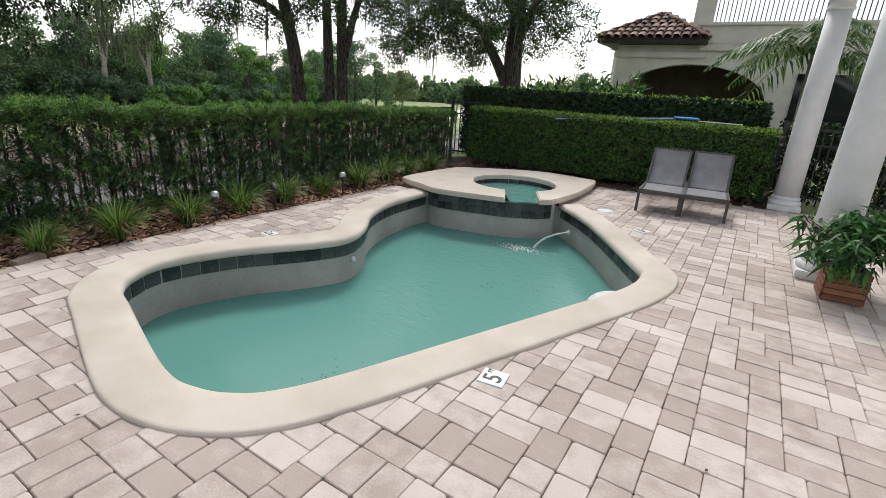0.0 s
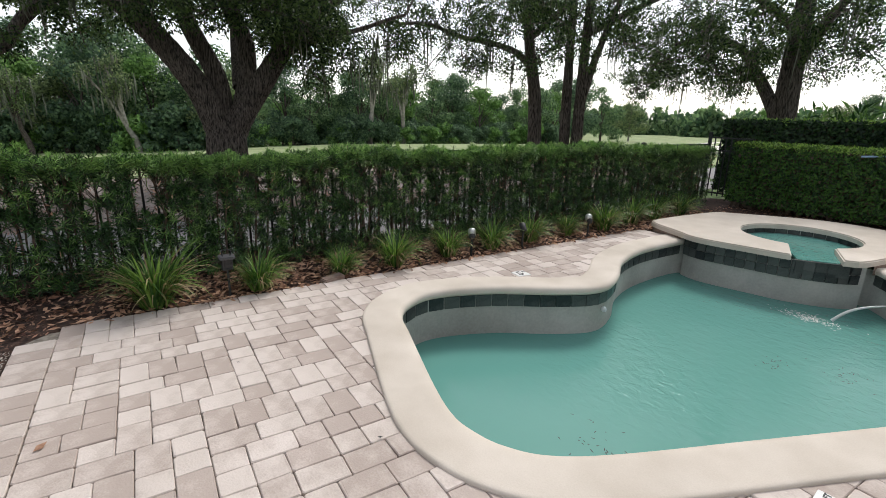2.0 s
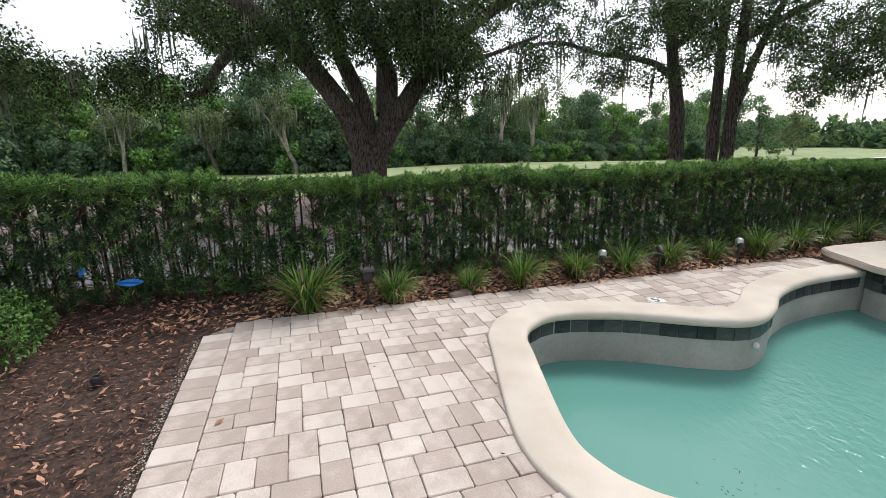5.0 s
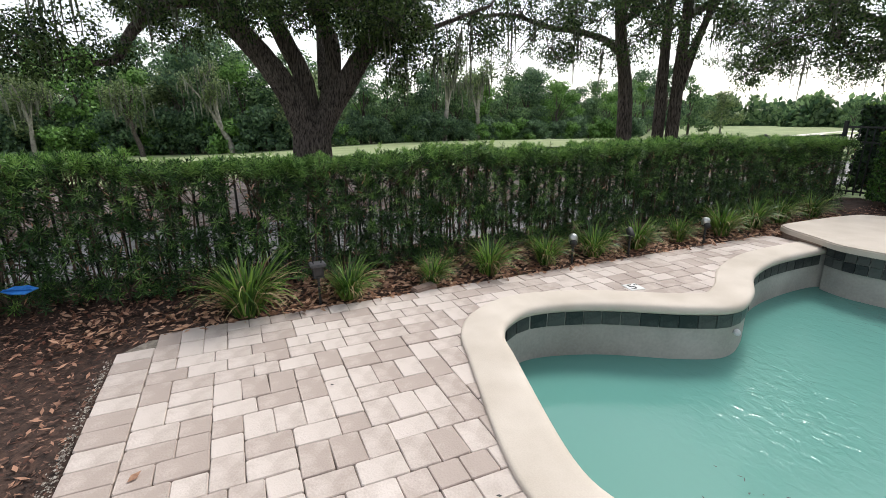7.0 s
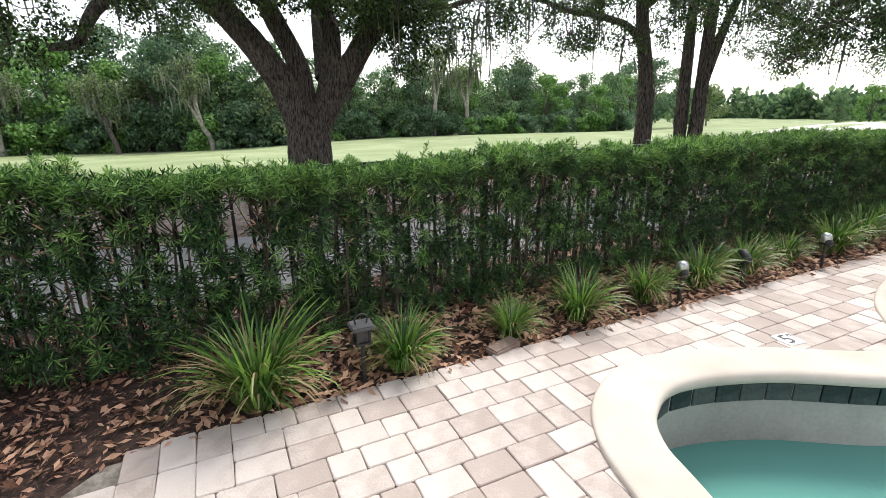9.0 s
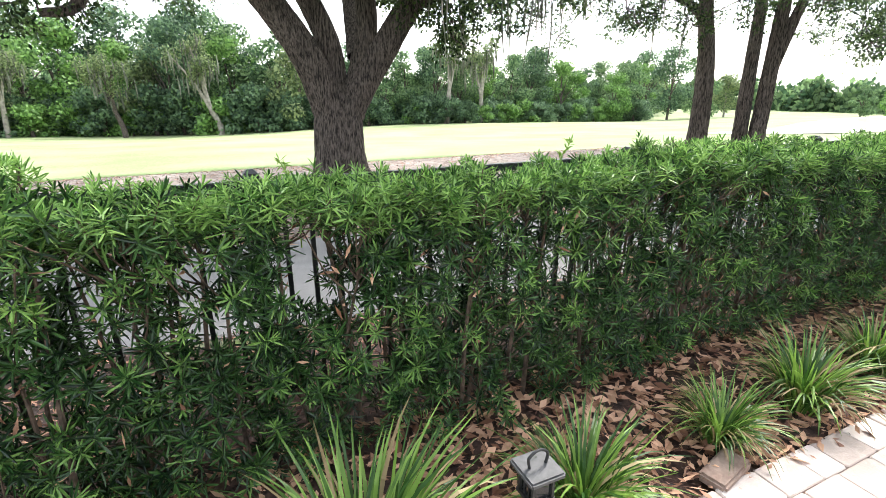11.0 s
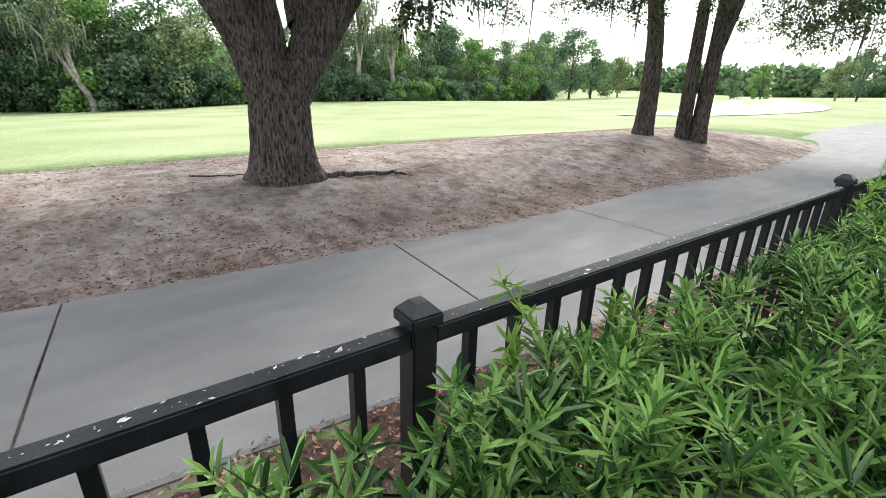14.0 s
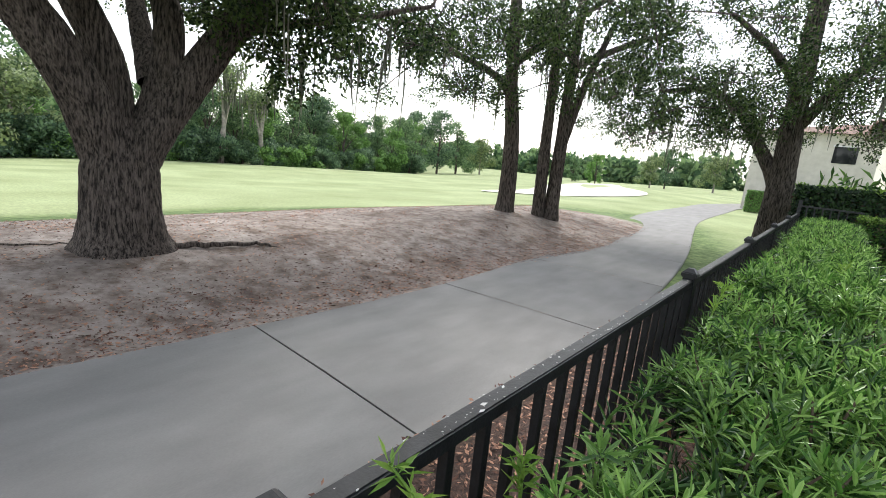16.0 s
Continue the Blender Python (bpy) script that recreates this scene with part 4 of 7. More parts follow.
def build_waterline():
    arc = np.r_[0, np.cumsum(np.linalg.norm(np.diff(POOL_EDGE, axis=0), axis=1))]
    w = 0.152
    t = boxm(-0.0735, 0.0735, -0.006, 0.006, -0.058, 0.058, 0.003)
    me = bpy.data.meshes.new("waterline_tile"); t.to_mesh(me); t.free(); me.materials.append(SLATE)
    s = w / 2
    while s < arc[-1]:
        x, y = np.interp(s, arc, POOL_EDGE[:, 0]), np.interp(s, arc, POOL_EDGE[:, 1])
        nx, ny = np.interp(s, arc, EDGE_N[:, 0]), np.interp(s, arc, EDGE_N[:, 1])
        o = put_part("waterline_tile", me, POOL_OB)
        o.matrix_local = pose(x + nx * 0.028, y + ny * 0.028, -0.121, 0, 0, math.degrees(math.atan2(ny, nx)) + 90)
        s += w
    # round entry steps under the near rim
    for (x, y, r, z) in ((0.22, 5.05, 0.30, -0.15), (0.20, 5.02, 0.56, -0.46)):
        part("entry_step", lathe([(r, -1.4), (r, z - 0.03), (r - 0.03, z), (0.02, z + 0.002)], 32, None, (x, y, 0)), TILE_WHITE, POOL_OB, "white rounded plaster step", True)
    g = np.random.default_rng(66)
    jet = smooth_line([(-1.00, 7.16, -0.24), (-1.12, 7.04, -0.27), (-1.24, 6.93, -0.34), (-1.33, 6.85, -0.46)], 5)
    put_part("water_jet", mesh_np("water_jet", *tube_arrays(jet, np.linspace(0.008, 0.018, len(jet)), 7), TILE_WHITE, True), POOL_OB, "thin white jet of return water")
    n = 260
    P = np.c_[np.array((-1.50, 6.72)) + g.normal(0, 1, (n, 2)) * (0.15, 0.06), np.full(n, WATER_Z + 0.004)]
    a = g.uniform(0, 6.28, n)
    foam = put_part("foam", mesh_np("foam", *leaf_arrays(P, np.stack([np.cos(a), np.sin(a), g.uniform(0, 0.3, n)], 1), np.tile((0, 0, 1.0), (n, 1)), g.uniform(0.008, 0.04, n), 0.010), TILE_WHITE), POOL_OB, "white flecks of foam")
    foam["kind"] = "stuff"
    for x, y, a in ((-0.99, 7.18, 40), (-2.40, 4.52, -10)):
        part("return_fitting", lathe([(0.028, 0), (0.028, 0.02), (0.015, 0.035), (0.005, 0.036)], 16, None, (0, 0, 0)), WHITE, POOL_OB).matrix_local = pose(x, y, -0.24, 90, 0, a)


build_waterline()


# ---- marker tiles, lids ----
def text_mesh(word, size, name):
    cu = bpy.data.curves.new(name, 'FONT')
    cu.body, cu.size, cu.align_x, cu.align_y, cu.extrude = word, size, 'CENTER', 'CENTER', 0.0006
    cu.offset = 0.0015
    tmp = bpy.data.objects.new(name, cu)
    scene.collection.objects.link(tmp)
    me = bpy.data.meshes.new_from_object(tmp.evaluated_get(bpy.context.evaluated_depsgraph_get()))
    bpy.data.objects.remove(tmp)
    me.materials.clear()
    me.materials.append(INK)
    return me


FIVE, FT = text_mesh("5", 0.15, "numeral"), text_mesh("FT", 0.035, "unit")


def depth_marker(x, y, rz):
    t = thing("depth_marker", pose(x, y, 0.0, 0, 0, rz), "white square depth tile with black 5 FT", "tile", "depth markers")
    part("tile", boxm(-0.074, 0.074, -0.074, 0.074, -0.004, 0.006, 0.002), TILE_WHITE, t)
    o = put_part("numeral", FIVE, t)
    o.location = (-0.012, -0.004, 0.0072)
    o = put_part("unit", FT, t)
    o.location = (0.052, 0.035, 0.0072)


depth_marker(-0.075, 3.145, 97)
depth_marker(-3.09, 4.02, 84)
depth_marker(-0.06, 7.06, 60)
tagged(part("skimmer_cover", lathe([(0.11, -0.015), (0.11, 0.004), (0.10, 0.007), (0.01, 0.007)], 28, None, (-0.70, 7.80, 0)), TILE_WHITE), "round white skimmer lid set in the paving", "lid")
tagged(part("irrigation_valve", lathe([(0.032, -0.05), (0.036, 0.03), (0.032, 0.05), (0.022, 0.052), (0.020, 0.04), (0.004, 0.04)], 20, None, (-2.95, -0.585, 0)), BLACK_PL), "black plastic sprinkler cup in the mulch", "sprinkler")
tagged(part("loose_brick", boxm(-0.055, 0.055, -0.11, 0.11, 0, 0.05, 0.01, pose(-3.84, 2.28, -0.015, 4, 0, 12)), BRICK), "worn loose brick at the edge of the bed", "brick")


# ---- garden lights ----
def path_lantern(x, y):
    t = thing("path_lantern", pose(x, y, 0), "small black square lantern on a stake", "garden light")
    part("stake", boxm(-0.009, 0.009, -0.009, 0.009, -0.08, 0.25), BLACK_PL, t)
    cage = bmesh.new()
    for sx in (-1, 1):
        for sy in (-1, 1):
            box(cage, sx * 0.036 - 0.005, sx * 0.036 + 0.005, sy * 0.036 - 0.005, sy * 0.036 + 0.005, 0.25, 0.34)
    box(cage, -0.044, 0.044, -0.044, 0.044, 0.245, 0.257)
    for k in (-0.012, 0.012):
        for sgn in (-1, 1):
            box(cage, k - 0.002, k + 0.002, sgn * 0.036 - 0.002, sgn * 0.036 + 0.002, 0.257, 0.34)
    part("cage", cage, BLACK_PL, t)
    part("glass", boxm(-0.033, 0.033, -0.033, 0.033, 0.257, 0.338), GLASS_DARK, t)
    # Hood is greyer than the cage to paint the sky's reflection on it.
    part("hood", boxm(-0.064, 0.064, -0.064, 0.064, 0.34, 0.362, 0.006), SKYLIT_BLACK, t, "black hood, sky reflection put in its grey")
    hp = smooth_line([(0, -0.03, 0.362), (0, -0.035, 0.40), (0, 0, 0.42), (0, 0.035, 0.40), (0, 0.03, 0.362)], 4)
    put_part("hook", mesh_np("hook", *tube_arrays(hp, [0.005] * len(hp), 6), BLACK_PL, True), t)


def spot_light(x, y, rz, metal=True):
    t = thing("spot_light", pose(x, y, 0, 0, 0, rz), "small hooded garden spotlight on a stake" if metal else "small black garden spotlight on a stake", "garden light", "spotlights in the bed")
    part("stake", lathe([(0.012, -0.08), (0.012, 0.20), (0.02, 0.21)], 10), BLACK_PL, t)
    bm = lathe([(0.026, -0.06), (0.036, -0.04), (0.038, 0.05), (0.034, 0.055), (0.005, 0.045)], 18)
    bmesh.ops.transform(bm, verts=bm.verts, matrix=pose(0, 0, 0.25, 0, 55, 0))
    part("housing", bm, BLACK_PL, t, "", True)
    if metal:
        bm = lathe([(0.046, -0.03), (0.046, 0.03), (0.03, 0.052), (0.004, 0.058)], 18)
        part("hood", bm, METAL, t, "shiny metal cap", True).matrix_local = pose(0.01, 0, 0.265)


path_lantern(-3.87, 1.36)
spot_light(-3.88, 3.95, 150)
spot_light(-3.84, 5.84, 160)
spot_light(-3.88, 4.72, 160, False)


# ---- arching grass clumps ----
def clump_mesh(seed, n, mat, lo, hi, name):
    g = np.random.default_rng(seed)
    items = []
    s = np.linspace(0, 1, 7)
    for k in range(n):
        a = g.uniform(0, 2 * np.pi)
        lean = g.uniform(lo, hi)
        L = g.uniform(0.20, 0.44)
        dr = np.array((math.cos(a), math.sin(a)))
        side = np.array((-dr[1], dr[0]))
        th = np.radians(g.uniform(2, 25)) + lean * s ** 1.3 * np.radians(125)
        st = L / 6
        out = np.r_[0, np.cumsum(np.sin(th[:-1]) * st)]
        up = np.r_[0, np.cumsum(np.cos(th[:-1]) * st)]
        w = 0.0050 * np.array((1.1, 1.1, 1.05, 0.95, 0.75, 0.5, 0.06)) * g.uniform(0.7, 1.25)
        P = np.c_[dr * g.uniform(0, 0.075) + np.outer(out, dr) + np.outer(g.normal(0, 0.05) * s ** 2, side), np.maximum(up, 0.01)]
        V = np.empty((14, 3))
        V[0::2], V[1::2] = P + np.c_[np.outer(w, side), 0.0012 * np.ones(7)], P - np.c_[np.outer(w, side), np.zeros(7)]
        items.append((V, np.array([(2 * i, 2 * i + 1, 2 * i + 3, 2 * i + 2) for i in range(6)])))
    return mesh_np(name, *join_arrays(items), mat)


STRAW = surface("straw_blade", (0.22, 0.16, 0.075), (0.46, 0.37, 0.20), 4, 0.7, 0.0, 30, vary=0.9, island=True, transl=0.2)
STRAWS = [clump_mesh(50 + k, 70, STRAW, 0.6, 1.3, "dry_foliage") for k in range(2)]
CLUMPS = [clump_mesh(40 + k, 240, BLADE, 0.15, 1.15, "blades") for k in range(4)]
for k, (x, y, s) in enumerate([(-3.93, 0.80, 1.17), (-3.93, 1.62, 0.82), (-3.98, 2.42, 0.66), (-3.98, 3.02, 0.88), (-4.02, 3.72, 0.8), (-4.02, 4.35, 0.88),
                               (-4.05, 5.0, 0.85), (-4.10, 5.72, 0.7), (-4.05, 6.42, 0.95), (-4.12, 7.1, 0.95), (-4.18, 7.75, 0.9), (-4.2, 8.5, 0.85)]):
    t = thing("grass_clump", pose(x, y, -0.02, 0, 0, 73 * k), "arching green and straw-coloured strappy grass clump", "ornamental grass", "grass clumps edging the bed")
    t.scale = (s * 1.34, s * 1.34, s * 1.3)
    put_part("foliage", CLUMPS[k % 4], t)["kind"] = "stuff"
    put_part("dry_foliage", STRAWS[k % 2], t, "straw-coloured withered blades")["kind"] = "stuff"


# ---- rounded shrub ----
def mound_shrub():
    g = np.random.default_rng(77)
    t = thing("mound_shrub", pose(-3.55, -2.3, 0), "low rounded shrub with small glossy green leaves", "shrub")
    n = 18000
    u = unit(g, n)
    u[:, 2] = abs(u[:, 2])
    r = 1 - abs(g.normal(0, 0.09, n))
    lump = 1 + 0.06 * np.sin(u[:, 0] * 9) * np.sin(u[:, 1] * 8 + 1)
    P = u * (r * lump)[:, None] * np.array((0.98, 1.18, 0.62)) + (0, 0, 0.08)
    N = u + g.normal(0, 0.5, (n, 3))
    D = np.cross(N, unit(g, n)) + u * 0.5
    put_part("foliage", mesh_np("foliage", *leaf_arrays(P, D, N, g.uniform(0.028, 0.05, n), g.uniform(0.016, 0.026, n), 0.5), SHRUB_LEAF), t)
    st = []
    for k in range(26):
        a = g.uniform(0, 2 * np.pi)
        e = np.array((math.cos(a) * g.uniform(0.3, 0.8), math.sin(a) * g.uniform(0.3, 0.85), g.uniform(0.15, 0.5)))
        st.append(tube_arrays([(0, 0, -0.05), e * 0.5 + (0, 0, 0.05), e], [0.012, 0.008, 0.004], 5))
    put_part("branchwork", mesh_np("branchwork", *join_arrays(st), TWIG), t)


mound_shrub()


# blue plastic leaf skimmer pieces under the hedge
def blue_fin(x, y, z, rz, tilt):
    bm = bmesh.new()
    pts = [(-0.13, 0.0), (-0.05, 0.045), (0.05, 0.05), (0.13, 0.02), (0.05, -0.035), (-0.05, -0.03)]
    prism(pts, 0, 0.012, bm)
    bmesh.ops.bevel(bm, geom=list(bm.edges), offset=0.003, segments=1, affect='EDGES')
    box(bm, -0.1, 0.1, -0.004, 0.004, 0.012, 0.03)
    o = part("toy_glider", bm, BLUE)
    o.matrix_world = pose(x, y, z, tilt, 0, rz)
    tagged(o, "bright blue plastic glider caught in the hedge's foot", "toy", "blue plastic pieces")


blue_fin(-4.40, -0.76, 0.27, 75, 35)
blue_fin(-4.42, -1.12, 0.40, 20, 60)


# ---- clipped hedges behind the pool ----
def clipped(name, label, x0, x1, y0, y1, z1, mat, per, size, seed, group, sprigs=0, top=None):
    g = np.random.default_rng(seed)
    n_pl = max(1, round((x1 - x0) / 1.1))
    w = (x1 - x0) / n_pl
    for k in range(n_pl):
        t = thing(name, pose(x0 + w * (k + 0.5), (y0 + y1) / 2, 0), label, "hedge", group)
        d = (y1 - y0) / 2
        areas = np.array([w * z1, w * 2 * d, w * z1, 2 * d * z1 * (k in (0, n_pl - 1))])
        n = int(per * areas.sum())
        f = g.choice(4, n, p=areas / areas.sum())
        x, y, z = g.uniform(-w / 2, w / 2, n), g.uniform(-d, d, n), g.uniform(0.08, z1, n)
        deep = abs(g.normal(0, 0.035, n))
        y = np.where(f == 0, -d + deep, np.where(f == 2, d - deep, y))
        z = np.where(f == 1, z1 - deep * 0.7, z)
        x = np.where(f == 3, (1 if k else -1) * (w / 2 - deep), x)
        y += 0.03 * np.sin((x + k * w) * 4.3) * np.sin(z * 5)
        N = np.stack([np.where(f == 3, (1 if k else -1), 0), np.where(f == 0, -1, np.where(f == 2, 1, 0)), np.where(f == 1, 1, 0.25)], 1) + g.normal(0, 0.55, (n, 3))
        D = np.cross(N, unit(g, n)) + np.array((0, 0, 0.4))
        V, Q = leaf_arrays(np.stack([x, y, z], 1), D, N, size * g.uniform(0.7, 1.2, n), size * 0.5 * g.uniform(0.8, 1.2, n), 0.5)
        if top is None:
            put_part("foliage", mesh_np("foliage", V, Q, mat), t)
        else:
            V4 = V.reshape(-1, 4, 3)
            # Top leaves get a lighter green copy, standing in for sun on the top.
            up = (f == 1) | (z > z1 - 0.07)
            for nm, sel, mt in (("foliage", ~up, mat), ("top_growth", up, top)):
                put_part(nm, mesh_np(nm, V4[sel].reshape(-1, 3), np.arange(sel.sum() * 4).reshape(-1, 4), mt), t, "" if nm == "foliage" else "yellow-green top leaves, sunlight put in the colour")
        st = [tube_arrays([(a, 0, -0.1), (a + g.uniform(-0.1, 0.1), g.uniform(-0.1, 0.1), z1 * 0.5), (a + g.uniform(-0.15, 0.15), 0, z1 - 0.1)], [0.02, 0.014, 0.006], 6) for a in g.uniform(-w / 2 + 0.1, w / 2 - 0.1, 4)]
        ins = 900
        P = np.stack([g.uniform(-w / 2, w / 2, ins), g.uniform(-d * 0.8, d * 0.8, ins), g.uniform(0.05, z1 - 0.06, ins)], 1)
        st.append(leaf_arrays(P, unit(g, ins), unit(g, ins), 0.12, 0.09, 0.5))
        put_part("branchwork", mesh_np("branchwork", *join_arrays(st), TWIG), t)
        if sprigs:
            P = np.stack([g.uniform(-w / 2, w / 2, sprigs), g.uniform(-d, d, sprigs), np.full(sprigs, z1 - 0.03)], 1)
            V = rosettes(g, P + (0, 0, 0.08), np.stack([g.normal(0, 0.3, sprigs), g.normal(0, 0.3, sprigs), np.ones(sprigs)], 1), 9, 0.10, 0.03)
            put_part("new_growth", mesh_np("new_growth", *V, SPRIG), t, "fresh yellow-green shoots")["kind"] = "stuff"


clipped("clipped_hedge", "square-cut mid-green hedge behind the loungers", -4.35, 1.15, 10.15, 10.85, 1.16, HEDGE_LEAF, 2600, 0.055, 21, "clipped hedge at the end of the deck", top=SHRUB_SUNLIT_TOP)
clipped("tall_hedge", "taller dark green hedge on the neighbouring side", -5.3, 0.95, 11.45, 12.25, 1.53, DARK_LEAF, 1700, 0.085, 22, "tall hedge of the neighbour", 16)


# pole with a blue skimmer net, laid on the clipped hedge
def skimmer_pole():
    t = thing("skimmer_pole", pose(0, 0, 0), "pale blue telescopic pool pole with a blue net head", "pool pole")
    put_part("pole", mesh_np("pole", *tube_arrays([(-2.45, 10.14, 1.07), (-1.4, 10.30, 1.15), (-0.42, 10.5, 1.225)], [0.016] * 3, 10), POLE_BLUE, True), t)
    put_part("tip", mesh_np("tip", *tube_arrays([(-0.05, 10.5, 1.215), (0.3, 10.5, 1.212), (0.62, 10.5, 1.21)], [0.009] * 3, 8), WHITE, True), t)
    a = np.linspace(0, 2 * np.pi, 25)
    ring = np.stack([-0.23 + 0.19 * np.cos(a), 10.5 + 0.14 * np.sin(a), np.full(25, 1.225) + 0.02], 1)
    put_part("net_frame", mesh_np("net_frame", *tube_arrays(ring, [0.018] * 25, 8), BLUE, True), t)


skimmer_pole()


# ---- loungers ----
def lounger():
    t = thing("sun_lounger", Matrix(), "grey sling sun lounger with raised back and taupe frame", "lounger", "pair of sun loungers")
    w = 0.27
    hinge, foot, top = (0.72, 0.29), (0.0, 0.31), (1.18, 0.80)
    def rail(y0, z0, y1, z1, x):
        a = math.degrees(math.atan2(z1 - z0, y1 - y0))
        L = math.hypot(y1 - y0, z1 - z0)
        return boxm(x - 0.016, x + 0.016, 0, L, -0.024, 0.024, 0.006, pose(0, y0, z0, a, 0, 0))
    for sx in (-w, w):
        part("side_rail", rail(0, 0.30, 1.75, 0.27, sx), TAUPE, t)
        part("back_rail", rail(*hinge, *top, sx * 0.94), TAUPE, t)
        part("leg", boxm(-0.018, 0.018, -0.022, 0.022, 0, 0.30, 0.005, pose(sx, 0.05, 0)), TAUPE, t)
        part("leg", boxm(-0.018, 0.018, -0.022, 0.022, 0, 0.28, 0.005, pose(sx, 1.55, 0)), TAUPE, t)
    part("front_bar", boxm(-w, w, -0.018, 0.018, 0.27, 0.325, 0.006), TAUPE, t)
    part("back_bar", boxm(-w * 0.94, w * 0.94, -0.015, 0.015, -0.015, 0.015, 0.005, pose(0, top[0], top[1])), TAUPE, t)
    def sling(p, q, sag, name):
        n = 8
        V = []
        for z in (0, -0.008):
            for i in range(n + 1):
                s = i / n
                for x in (-w * 0.93, 0, w * 0.93):
                    V.append((x, p[0] + (q[0] - p[0]) * s, p[1] + (q[1] - p[1]) * s - sag * math.sin(math.pi * s) * (1.3 if x == 0 else 1) + z + 0.012))
        k = (n + 1) * 3
        Q = [(i * 3 + j, i * 3 + j + 1, i * 3 + j + 4, i * 3 + j + 3) for i in range(n) for j in range(2)]
        Q += [tuple(k + c for c in q4[::-1]) for q4 in Q]
        put_part(name, mesh_np(name, V, Q, SLING, True), t)
    sling((0.01, 0.315), (hinge[0], hinge[1] + 0.01), 0.03, "seat")
    sling((hinge[0] + 0.02, hinge[1] + 0.02), top, 0.03, "backrest")
    return t


first = lounger()
first.matrix_world = pose(-0.10, 8.16, 0.002, 0, 0, 4)
copy_thing(first, pose(0.47, 8.24, 0.002, 0, 0, 4))


# ---- columns and porch ----
def column(x, y):
    t = thing("porch_column", pose(x, y, 0), "round white porch column on a square plinth", "column", "porch columns")
    k = 0.84
    part("plinth", boxm(-0.26 * k, 0.26 * k, -0.26 * k, 0.26 * k, 0, 0.08, 0.008), WHITE, t)
    part("base", lathe([(r * k, z) for r, z in ((0.25, 0.08), (0.262, 0.11), (0.25, 0.145), (0.222, 0.15), (0.222, 0.165), (0.235, 0.18), (0.225, 0.20), (0.212, 0.215))], 40), WHITE, t, "", True)
    part("shaft", lathe([(r * k, z) for r, z in ((0.205, 0.21), (0.202, 0.9), (0.192, 1.8), (0.176, 2.84))], 40), WHITE, t, "", True)
    part("capital", lathe([(r * k, z) for r, z in ((0.178, 2.84), (0.20, 2.86), (0.20, 2.885), (0.18, 2.89), (0.185, 2.96), (0.235, 3.02), (0.25, 3.03))], 40), WHITE, t, "", True)
    part("abacus", boxm(-0.27 * k, 0.27 * k, -0.27 * k, 0.27 * k, 3.03, 3.10, 0.006), WHITE, t)


column(1.45, 10.18)
column(1.66, 6.62)


def porch():
    w = boxm(7.0, 7.25, -1.0, 10.4, 0, 3.4)
    tagged(part("wall_east", w, STUCCO), "plain cream stucco house wall", "wall", kind="structure")
    tagged(part("porch_beam", boxm(1.28, 1.86, 6.2, 10.6, 3.104, 3.45), WHITE), "plain white beam over the porch columns", "beam", kind="structure")


porch()


def planter():
    t = thing("planter", pose(1.74, 6.06, 0, 0, 0, 3), "square cedar slat planter with a leafy plant", "planter")
    for k in range(5):
        z = 0.012 + k * 0.054
        for a in range(4):
            part("slat", boxm(-0.15, 0.15, 0.134, 0.15, z, z + 0.047, 0.004, pose(0, 0, 0, 0, 0, 90 * a)), CEDAR, t)
    part("liner", boxm(-0.132, 0.132, -0.132, 0.132, 0.004, 0.25), BLACK_PL, t)
    part("soil", boxm(-0.128, 0.128, -0.128, 0.128, 0.25, 0.256), SOIL, t)
    g = np.random.default_rng(9)
    st, lv = [], []
    for k in range(38):
        a = g.uniform(0, 2 * np.pi)
        r = g.uniform(0.05, 0.44)
        e = np.array((r * math.cos(a), r * math.sin(a), g.uniform(0.42, 0.76) - r * 0.3))
        st.append(tube_arrays(smooth_line([(0.03 * math.cos(a), 0.03 * math.sin(a), 0.25), e * (0.4, 0.4, 0.8), e], 3), np.linspace(0.010, 0.004, 7), 6))
        m = 24
        d = unit(g, m)
        d[:, 2] = d[:, 2] * 0.5 - 0.12
        P = np.tile(e, (m, 1)) + g.normal(0, 0.05, (m, 3))
        lv.append(leaf_arrays(P, d, np.tile((0, 0, 1.0), (m, 1)) + g.normal(0, 0.4, (m, 3)), g.uniform(0.10, 0.19, m), g.uniform(0.03, 0.045, m), 0.4, 0.35))
    put_part("plant_stalks", mesh_np("plant_stalks", *join_arrays(st), TWIG, True), t)
    put_part("foliage", mesh_np("foliage", *join_arrays(lv), POT_LEAF), t)


planter()


# ---- oaks ----
def crown_leaves(g, centres, radii, per, L, W, flat=0.75):
    """Leaf clusters in ragged clumps round the given centres."""
    Ps, Ds = [], []
    for c, r in zip(centres, radii):
        m = max(4, int(per * r * r * 0.44))
        d = unit(g, m)
        rr = r * g.uniform(0.25, 1.0, m) ** 0.6
        tw = c + d * rr[:, None] * np.array((1, 1, flat))
        q = 36
        pos = np.repeat(tw, q, 0) + g.normal(0, 1, (m * q, 3)) * np.repeat(g.uniform(0.05, 0.135, (m, 3)), q, 0)
        Ps.append(pos)
        Ds.append(unit(g, m * q) + np.repeat(d, q, 0) * 0.6 + np.array((0, 0, -0.35)))
    P, D = np.concatenate(Ps), np.concatenate(Ds)
    n = len(P)
    return leaf_arrays(P, D, unit(g, n) + np.array((0, 0, 0.6)), L * g.uniform(0.6, 1.25, n), W * g.uniform(0.7, 1.2, n), 0.5)


